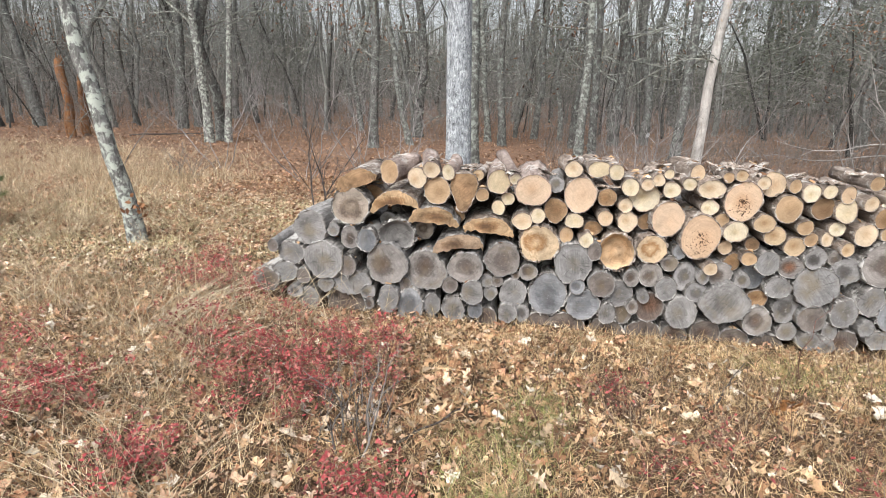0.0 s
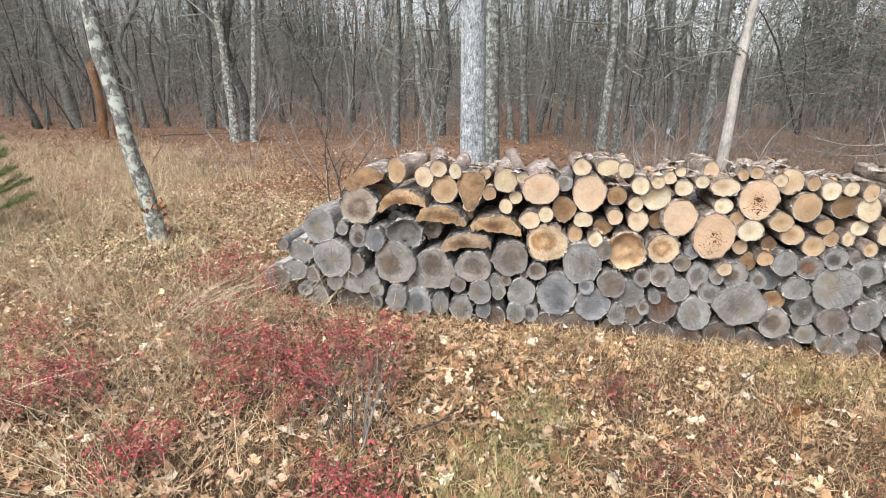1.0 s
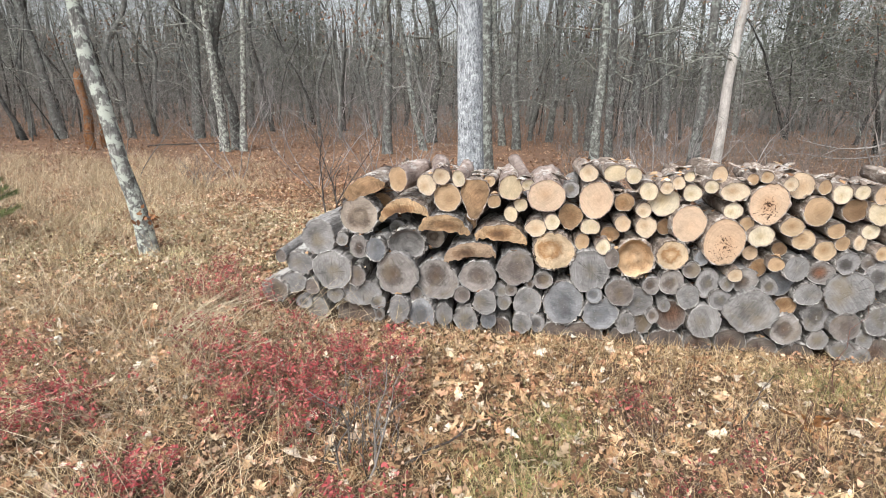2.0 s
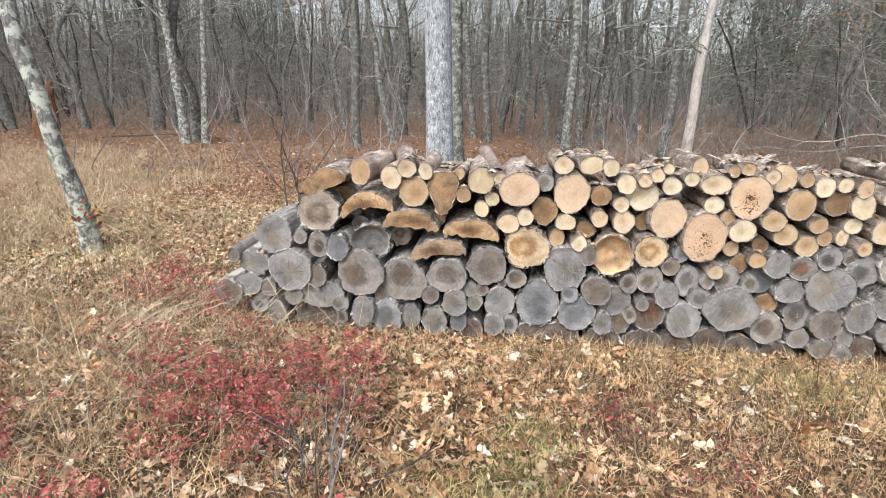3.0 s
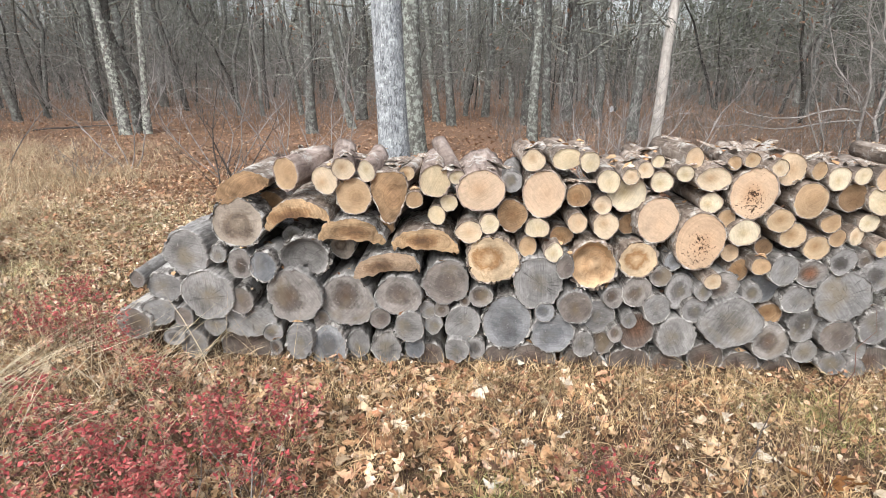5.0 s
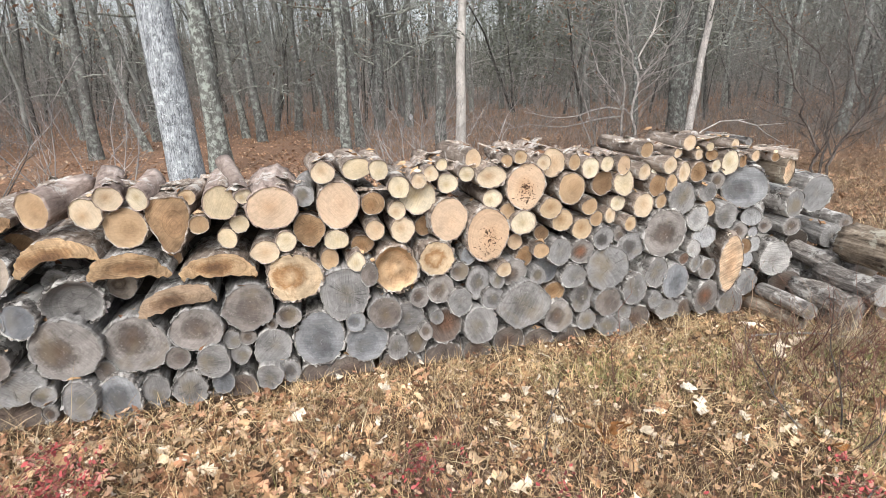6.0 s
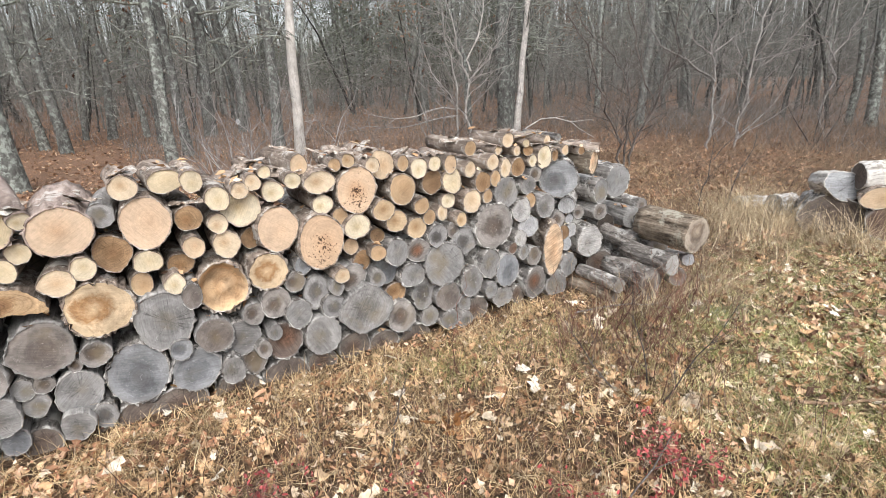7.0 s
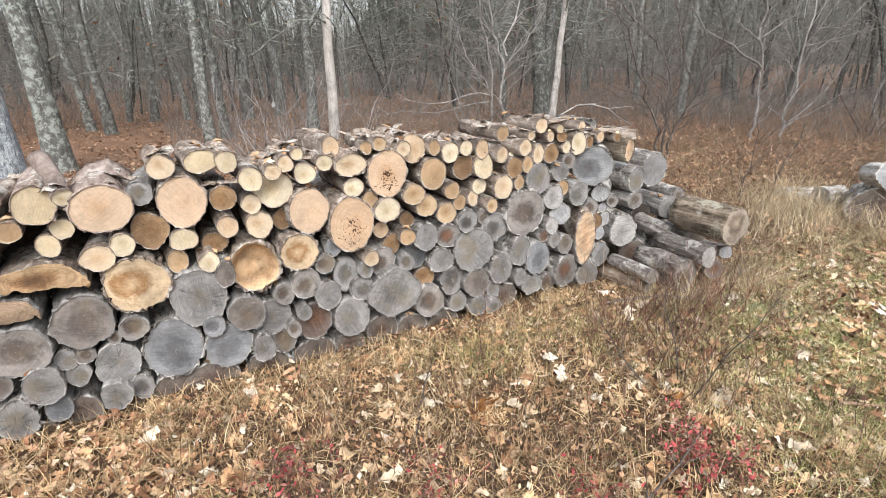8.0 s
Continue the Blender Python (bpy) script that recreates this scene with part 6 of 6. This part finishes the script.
blade_field("green_grass", "faded green grass tufts before the stack", 5200, disc((0.85, 2.2, 0.16), (0.95, 2.6, 0.16), (0.8, 1.9, 0.12), (3.2, 3.15, 0.22), (2.6, 3.2, 0.2), (4.0, 2.9, 0.25)), (0.03, 0.11), 0.0026, GRASS_GREEN, 35, 0.8)
blade_field("green_grass", "short faded green grass on the trodden track", 36000, disc((4.3, 2.5, 0.5), (5.0, 2.0, 0.6), (3.7, 1.8, 0.4), (5.6, 2.6, 0.7)), (0.015, 0.05), 0.0038, GRASS_GREEN, 36, 1.1)
blade_field("stack_fringe", "dry grass grown up along the stack foot", 4200, lambda r, n: (r.uniform(0.9, 4.3, n), r.normal(3.52, 0.14, n)), (0.03, 0.11), 0.0022, GRASS, 37, 0.7)
blade_field("brush_grass", "straw-coloured grass through the far brush", 16000, box(4.3, 12, 2.2, 8), (0.06, 0.26), 0.0032, GRASS_DULL, 38, 1.0, 18, 0.10, 0.45)


blade_field("straw_grass", "dry straw grown up against the loose logs", 900, disc((4.15, 3.02, 0.16), (4.5, 2.98, 0.18), (3.85, 3.12, 0.14), (4.7, 3.15, 0.2)), (0.08, 0.30), 0.0028, GRASS_TALL, 57, 0.7, 14, 0.05, 0.35)
blade_field("moss_patch", "grey-green mossy turf beside the trodden track", 3600, disc((4.27, 2.90, 0.10), (4.40, 2.78, 0.08), (4.15, 3.0, 0.07)), (0.010, 0.035), 0.0034, GRASS_MOSS, 58, 1.0)
blade_field("heap_grass", "long straw grass grown round the second heap", 3200, disc((6.9, 4.1, 0.22), (6.45, 3.0, 0.18), (6.5, 3.5, 0.25), (6.4, 3.9, 0.25), (5.9, 3.6, 0.3)), (0.12, 0.42), 0.0032, GRASS_TALL, 42, 0.6, 20, 0.07, 0.3)


leaf_field("back_leaves", "fallen brown leaves on the open clearing", 20000, box(-6, 8, -4.5, 1.0), 0.055, LEAF_WARM, 27, False)
blade_field("back_grass", "dry grass on the open clearing", 70000, box(-6, 8, -4.5, 1.0), (0.03, 0.12), 0.005, GRASS, 43, 0.9)
leaf_field("side_leaves", "fallen brown leaves beside the clearing", 9000, lambda r, n: (np.where(r.random(n) < 0.5, r.uniform(-9, -4.5, n), r.uniform(7.5, 12, n)), r.uniform(-4.5, 4, n)), 0.075, LEAF, 28, False)


def stack_litter():
    """Bark flakes and dead leaves lodged on and between the logs."""
    r = np.random.default_rng(77)
    v, t, k = [], [], 0
    for x, y, z, w, yaw in crowns:
        if x > 5 or y > 3.95 or y < 3.6:
            continue
        for _ in range(int(r.integers(0, 4 if z < 0.88 else 10))):
            s = r.uniform(-0.85, 0.85)
            d = r.uniform(0.0, 0.20 if z < 0.95 else 0.42)
            p = np.array((x + s * w - d * math.sin(radians(yaw)), y + d, z - w * 0.9 * (1 - math.sqrt(1 - s * s)) + 0.006))
            a, L, b2 = r.uniform(0, 6.28), r.uniform(0.012, 0.034), r.uniform(0.006, 0.016)
            u = np.array((math.cos(a), math.sin(a), r.normal(0, 0.35)))
            c = np.array((-math.sin(a), math.cos(a), r.normal(0, 0.35)))
            up = np.array((0, 0, r.uniform(0.0, 0.010)))
            v += [p - u * L, p - c * b2 + up, p + u * L * 0.9 - c * b2 * 0.3, p + u * L * 0.6 + c * b2, p - u * L * 0.3 + c * b2 + up]
            t += [(k, k + 1, k + 2), (k, k + 2, k + 3), (k, k + 3, k + 4)]
            k += 5
    tagged(new("stack_litter", mesh_arrays("stack_litter", v, t, LEAF)), "bark flakes and dead leaves lodged between the stacked logs", "litter", kind="stuff")


stack_litter()


def bark_scraps():
    """Curved plates of shed bark and splinters lying on the top logs, of real thickness."""
    rnd = random.Random(41)
    v, f = [], []
    tops = [c for c in crowns if c[2] > 0.92 and 3.6 < c[1] < 3.95 and c[0] < 4.3]
    for x, y, z, w, yaw in tops:
        for _ in range(rnd.randint(1, 4)):
            L, b2, bow = rnd.uniform(0.03, 0.095), rnd.uniform(0.012, 0.032), rnd.uniform(0.004, 0.014)
            a = rnd.gauss(math.pi / 2, 0.6)
            u, c = Vector((math.cos(a), math.sin(a), rnd.gauss(0, 0.15))), Vector((-math.sin(a), math.cos(a), rnd.gauss(0, 0.3)))
            q = Vector((x + rnd.uniform(-0.7, 0.7) * w, y + rnd.uniform(0.03, 0.34), z + rnd.uniform(-0.012, 0.006)))
            o, th = len(v), rnd.uniform(0.003, 0.007)
            for layer in (0.0, th):
                for i in range(4):
                    e = -1 + 2 * i / 3
                    for j in (-1, 0, 1):
                        m = q + u * e * L * rnd.uniform(0.8, 1.1) + c * j * b2 * rnd.uniform(0.6, 1.2)
                        v.append(m + Vector((0, 0, bow * (1 - j * j) + layer + rnd.gauss(0, 0.001))))
            for i in range(3):
                for j in range(2):
                    k = o + 3 * i + j
                    f += [(k, k + 1, k + 4, k + 3), (k + 12, k + 15, k + 16, k + 13)]
            rim = [o, o + 1, o + 2, o + 5, o + 8, o + 11, o + 10, o + 9, o + 6, o + 3]
            for k in range(10):
                m, n = rim[k], rim[(k + 1) % 10]
                f.append((m, m + 12, n + 12, n))
    tagged(new("bark_scraps", mesh_of("bark_scraps", v, f, BARK_SCRAP)), "curled scraps of shed bark lying on the top logs", "bark", kind="stuff")


bark_scraps()


def red_shrub(x, y, height, spread, leaves, seed):
    """A low shrub: wiry forked brown stems, their tips crowded with small red leaves."""
    rnd = random.Random(seed)
    base = new("red_shrub")
    base.location = (x, y, float(ground_z(x, y)))
    tubes, v, f, twigs = Tubes(), [], [], []
    for k in range(15):
        a = rnd.uniform(0, 6.28)
        out = spread / height * rnd.uniform(0.2, 1.5)
        d = Vector((math.cos(a) * out, math.sin(a) * out, 1)) * rnd.uniform(0.6, 1.0)
        p = Vector((rnd.gauss(0, 0.07), rnd.gauss(0, 0.07), -0.01))
        pts = [p]
        for j in range(5):
            p = p + d * height / 5 + Vector((rnd.gauss(0, 0.014), rnd.gauss(0, 0.014), 0))
            pts.append(p)
        tubes.add(pts, [0.0022 - 0.0003 * j for j in range(6)], 3)
        for j in range(5):
            i = rnd.randint(2, 5)
            b2 = rnd.uniform(0, 6.28)
            q = pts[i] + Vector((math.cos(b2) * 0.05, math.sin(b2) * 0.05, rnd.uniform(0.0, 0.06)))
            tubes.add([pts[i], pts[i].lerp(q, 0.5) + Vector((0, 0, 0.008)), q], [0.0012, 0.0009, 0.0005], 3)
            twigs.append((pts[i], q))
    for k in range(int(leaves * 2.6)):
        s0, s1 = twigs[rnd.randrange(len(twigs))]
        q = s0.lerp(s1, rnd.uniform(0.1, 1.1)) + Vector((rnd.gauss(0, 0.010), rnd.gauss(0, 0.010), rnd.gauss(0, 0.010)))
        yaw, up = rnd.uniform(0, 6.28), rnd.uniform(-0.3, 0.9)
        L = rnd.uniform(0.012, 0.027)
        w = L * rnd.uniform(0.17, 0.27)
        u = Vector((math.cos(yaw), math.sin(yaw), up)).normalized()
        s = Vector((-math.sin(yaw), math.cos(yaw), rnd.uniform(-0.6, 0.6)))
        n = len(v)
        v += [q, q + u * L * 0.35 + s * w, q + u * L * 0.75 + s * w * 0.8, q + u * L, q + u * L * 0.75 - s * w * 0.8, q + u * L * 0.35 - s * w]
        f += [(n, n + 1, n + 2, n + 3), (n, n + 3, n + 4, n + 5)]
    tagged(part("stem_tangle", tubes.mesh("stem_tangle", STEM_TAN), base), kind="stuff")
    tagged(part("leaves", mesh_of("leaves", v, f, LEAF_RED), base, "small crimson leaves"), kind="stuff")
    tagged(base, "low shrub with crimson autumn leaves in dry grass", "shrub", "red-leaved shrubs")


SHRUBS = (  # place, height, reach, fullness
    (-0.14, 2.50, 0.30, 0.17, 330), (-0.28, 2.56, 0.26, 0.14, 200), (-0.07, 2.87, 0.30, 0.13, 170), (0.14, 2.98, 0.32, 0.11, 190),
    (0.18, 2.66, 0.24, 0.09, 90), (-0.67, 2.82, 0.26, 0.14, 140), (-1.02, 2.95, 0.30, 0.14, 190), (-0.76, 2.62, 0.24, 0.13, 140),
    (-0.48, 2.71, 0.26, 0.14, 150), (-0.28, 2.90, 0.24, 0.13, 110), (-0.41, 2.31, 0.18, 0.13, 110), (-0.54, 2.45, 0.22, 0.12, 130),
    (-1.49, 2.32, 0.30, 0.14, 160), (-1.35, 2.08, 0.30, 0.15, 210), (-2.02, 2.62, 0.28, 0.13, 130), (-1.26, 2.15, 0.22, 0.12, 90),
    (-0.62, 1.81, 0.22, 0.10, 210), (-0.73, 1.78, 0.16, 0.08, 70), (0.33, 1.80, 0.22, 0.11, 150), (0.23, 1.83, 0.20, 0.09, 90),
    (-1.82, 3.94, 0.26, 0.13, 120), (-1.73, 4.29, 0.32, 0.13, 170), (-1.41, 3.90, 0.28, 0.13, 150), (-1.56, 3.72, 0.24, 0.13, 130),
    (-1.15, 3.69, 0.24, 0.13, 130), (-0.69, 3.34, 0.24, 0.12, 90), (-1.45, 1.95, 0.24, 0.12, 110), (-0.17, 2.28, 0.14, 0.10, 60),
    (1.38, 2.79, 0.12, 0.08, 45), (1.54, 2.22, 0.08, 0.10, 40), (1.77, 2.34, 0.08, 0.10, 26), (2.74, 2.08, 0.17, 0.035, 150),
    (1.40, 2.86, 0.08, 0.06, 20), (1.85, 2.50, 0.08, 0.06, 22), (2.34, 2.17, 0.10, 0.10, 34), (-0.35, 3.15, 0.20, 0.13, 70))
for k, (x, y, h, s, n) in enumerate(SHRUBS):
    red_shrub(x, y, h, s, n, 100 + k)


def pine_sapling(x, y, height, seed):
    rnd = random.Random(seed)
    base = new("pine_sapling")
    base.location = (x, y, 0)
    tubes, v, f = Tubes(), [], []
    tubes.add([(0, 0, 0), (0.01, 0, height * 0.5), (0, 0.01, height)], [0.018, 0.012, 0.005], 6)

    def needles(p, d, count):
        for _ in range(count):
            q = p + Vector((rnd.gauss(0, 0.01), rnd.gauss(0, 0.01), rnd.gauss(0, 0.01)))
            u = (d + Vector((rnd.gauss(0, 0.6), rnd.gauss(0, 0.6), rnd.gauss(0.2, 0.5)))).normalized() * rnd.uniform(0.06, 0.10)
            s = u.cross(Vector((rnd.random(), rnd.random(), rnd.random()))).normalized() * 0.0018
            n = len(v)
            v.extend([q - s, q + s, q + u])
            f.append((n, n + 1, n + 2))

    for w in range(6):
        z = height * (0.18 + 0.15 * w)
        for k in range(6):
            a = k * 1.05 + w * 0.5 + rnd.uniform(-0.2, 0.2)
            L = 0.42 * (1.1 - 0.13 * w) * rnd.uniform(0.8, 1.1)
            d = Vector((math.cos(a), math.sin(a), 0.45)).normalized()
            p = Vector((0, 0, z))
            tubes.add([p, p + d * L * 0.5, p + d * L + Vector((0, 0, 0.06))], [0.006, 0.004, 0.002], 4)
            for j in range(8):
                needles(p + d * L * (0.3 + 0.1 * j), d, 42)
    needles(Vector((0, 0, height)), Vector((0, 0, 1)), 40)
    part("stem", tubes.mesh("stem", BARK_DULL), base)
    tagged(part("needles", mesh_of("needles", v, f, NEEDLE), base, "soft green needles"), kind="stuff")
    tagged(base, "small green pine sapling in dry grass", "pine", "pine saplings")


pine_sapling(-4.75, 4.75, 1.15, 1)
pine_sapling(-5.15, 4.4, 0.9, 2)


# ---------------------------------------------------------------- the second heap, past the end of the stack
def heap(kind, x, y, z, w, h, length, yaw, pitch, label, bark, turn=0.0):
    ob = log(kind, x, y, z, w, h, length, yaw, pitch, turn, bark)
    return tagged(ob, label, "firewood", "second heap of logs")


heap("B", 6.74, 3.24, 0.16, 0.27, 0.205, 0.6, -62, 0, "thick grey-brown log end in the second heap of wood", BARK_OLD)
heap("W", 6.75, 3.21, 0.46, 0.185, 0.125, 0.27, -36, -8, "split birch log with white face in the second heap", BARK_BIRCH, 24)
heap("B", 6.80, 3.13, 0.56, 0.105, 0.118, 0.75, -126, 5, "dark-ended birch log atop the second heap of wood", BARK_BIRCH)
heap("F", 6.75, 2.92, 0.40, 0.15, 0.10, 0.5, -62, 3, "pale split log in the second heap of wood", BARK_FRESH, -20)
heap("E", 6.80, 2.84, 0.17, 0.17, 0.16, 0.5, -70, 0, "red-brown log at the foot of the second heap", BARK_OLD)
heap("W", 6.95, 3.87, 0.13, 0.12, 0.10, 0.24, -110, 0, "short white birch chunk lying in dry grass", BARK_BIRCH, 12)
heap("W", 6.95, 4.24, 0.08, 0.13, 0.08, 0.30, -120, 0, "weathered white log piece lying in dry grass", BARK_BIRCH)


def stick(x, y, length, yaw, r, seed, mat, label, rise=0.0, arch=0.0):
    rnd = random.Random(seed)
    tubes = Tubes()
    d = Vector((math.cos(radians(yaw)), math.sin(radians(yaw)), 0))
    side = Vector((-d.y, d.x, 0))
    pts = []
    for k in range(9):
        t = k / 8
        q = Vector((x, y, 0)) + d * length * t + side * rnd.gauss(0, 0.012) * length
        pts.append(Vector((q.x, q.y, float(ground_z(q.x, q.y)) + r + 0.01 + rise * t + arch * math.sin(t * math.pi) + abs(rnd.gauss(0, 0.008)))))
    tubes.add(pts, [r * (1 - 0.55 * k / 8) for k in range(9)], 6, 0.15)
    for k in (2, 4, 6):
        a = rnd.choice((-1, 1))
        e = pts[k] + d * length * 0.12 + side * a * length * 0.08 + Vector((0, 0, 0.03))
        tubes.add([pts[k], e], [r * 0.5, r * 0.2], 4)
    tagged(new("stick", tubes.mesh("stick", mat)), label, "stick", "fallen sticks")


stick(3.66, 2.03, 0.75, -30, 0.010, 1, TWIG_TAN, "brown straight stick lying on the track")
stick(2.0, 1.95, 0.9, 12, 0.006, 2, TWIG_DARK, "dark twig lying in leaf litter", 0.10)
stick(1.9, 2.75, 0.5, 55, 0.005, 3, TWIG_DARK, "dark twig lying in dry grass", 0.08)
stick(0.35, 2.2, 0.35, 40, 0.007, 4, TWIG_DARK, "grey-black twig lying in leaf litter", 0.05)
stick(-10.3, 14.6, 3.0, 4, 0.022, 5, TWIG_DARK, "fallen grey branch on the woods floor", 0.2)
stick(1.05, 5.0, 1.0, 20, 0.010, 6, TWIG_PALE, "thin pale branch lying behind the stack", 0.35)
stick(5.6, 7.2, 2.6, 8, 0.014, 7, TWIG_PALE, "long pale branch arching over brown brush", 0.4, 0.6)
stick(3.55, 3.35, 0.7, -35, 0.006, 8, TWIG_PALE, "pale bent twig against the stack end", 0.0, 0.06)


def withered_plant(x, y, z, leaves, size, seed, label):
    """A small dead plant with curled orange-brown leaves."""
    rnd = random.Random(seed)
    base = new("withered_plant")
    base.location = (x, y, float(ground_z(x, y)) + z)
    tubes = Tubes()
    for k in range(4):
        a = rnd.uniform(0, 6.28)
        tubes.add([(0, 0, 0), (math.cos(a) * size * 0.6, math.sin(a) * size * 0.6, size)], [0.002, 0.001], 4)
    tagged(part("stalk", tubes.mesh("stalk", STEM), base), kind="stuff")
    for k in range(leaves):
        a, up = rnd.uniform(0, 6.28), rnd.uniform(-0.4, 0.8)
        q = Vector((rnd.gauss(0, size * 0.4), rnd.gauss(0, size * 0.4), rnd.uniform(0.2, 1.0) * size))
        u = Vector((math.cos(a), math.sin(a), up)).normalized()
        s = Vector((-math.sin(a), math.cos(a), rnd.uniform(-0.5, 0.5))).normalized()
        n = u.cross(s)
        v, L, w = [], size * rnd.uniform(0.5, 0.9), size * rnd.uniform(0.16, 0.28)
        for j, ww in enumerate((0.1, 0.8, 0.45, 1.0, 0.4, 0.05)):
            m = q + u * L * j / 5 + n * (0.25 * L * (j / 5) ** 2)
            v += [m - s * w * ww + n * w * 0.4, m, m + s * w * ww + n * w * 0.4]
        f = []
        for j in range(5):
            o = 3 * j
            f += [(o, o + 1, o + 4, o + 3), (o + 1, o + 2, o + 5, o + 4)]
        part("leaf", mesh_of("leaf", v, f, LEAF_BROWN, True), base)
    tagged(base, label, "dead plant", "withered plants")


LEAF_BROWN = island_stuff("withered_leaf", [(0.0, (0.20, 0.085, 0.030)), (1.0, (0.36, 0.17, 0.06))], 0.7)
withered_plant(2.25, 2.80, 0.0, 12, 0.085, 1, "withered plant with curled orange-brown leaves in litter")
withered_plant(3.05, 2.45, 0.0, 7, 0.06, 2, "small withered plant with orange-brown leaves in litter")
blade_field("dark_tuft", "dark withered grass tuft in leaf litter", 500, disc((1.42, 2.62, 0.06), (-0.45, 2.45, 0.05)), (0.04, 0.13), 0.004, STEM, 41, 0.7, 25, 0.03)
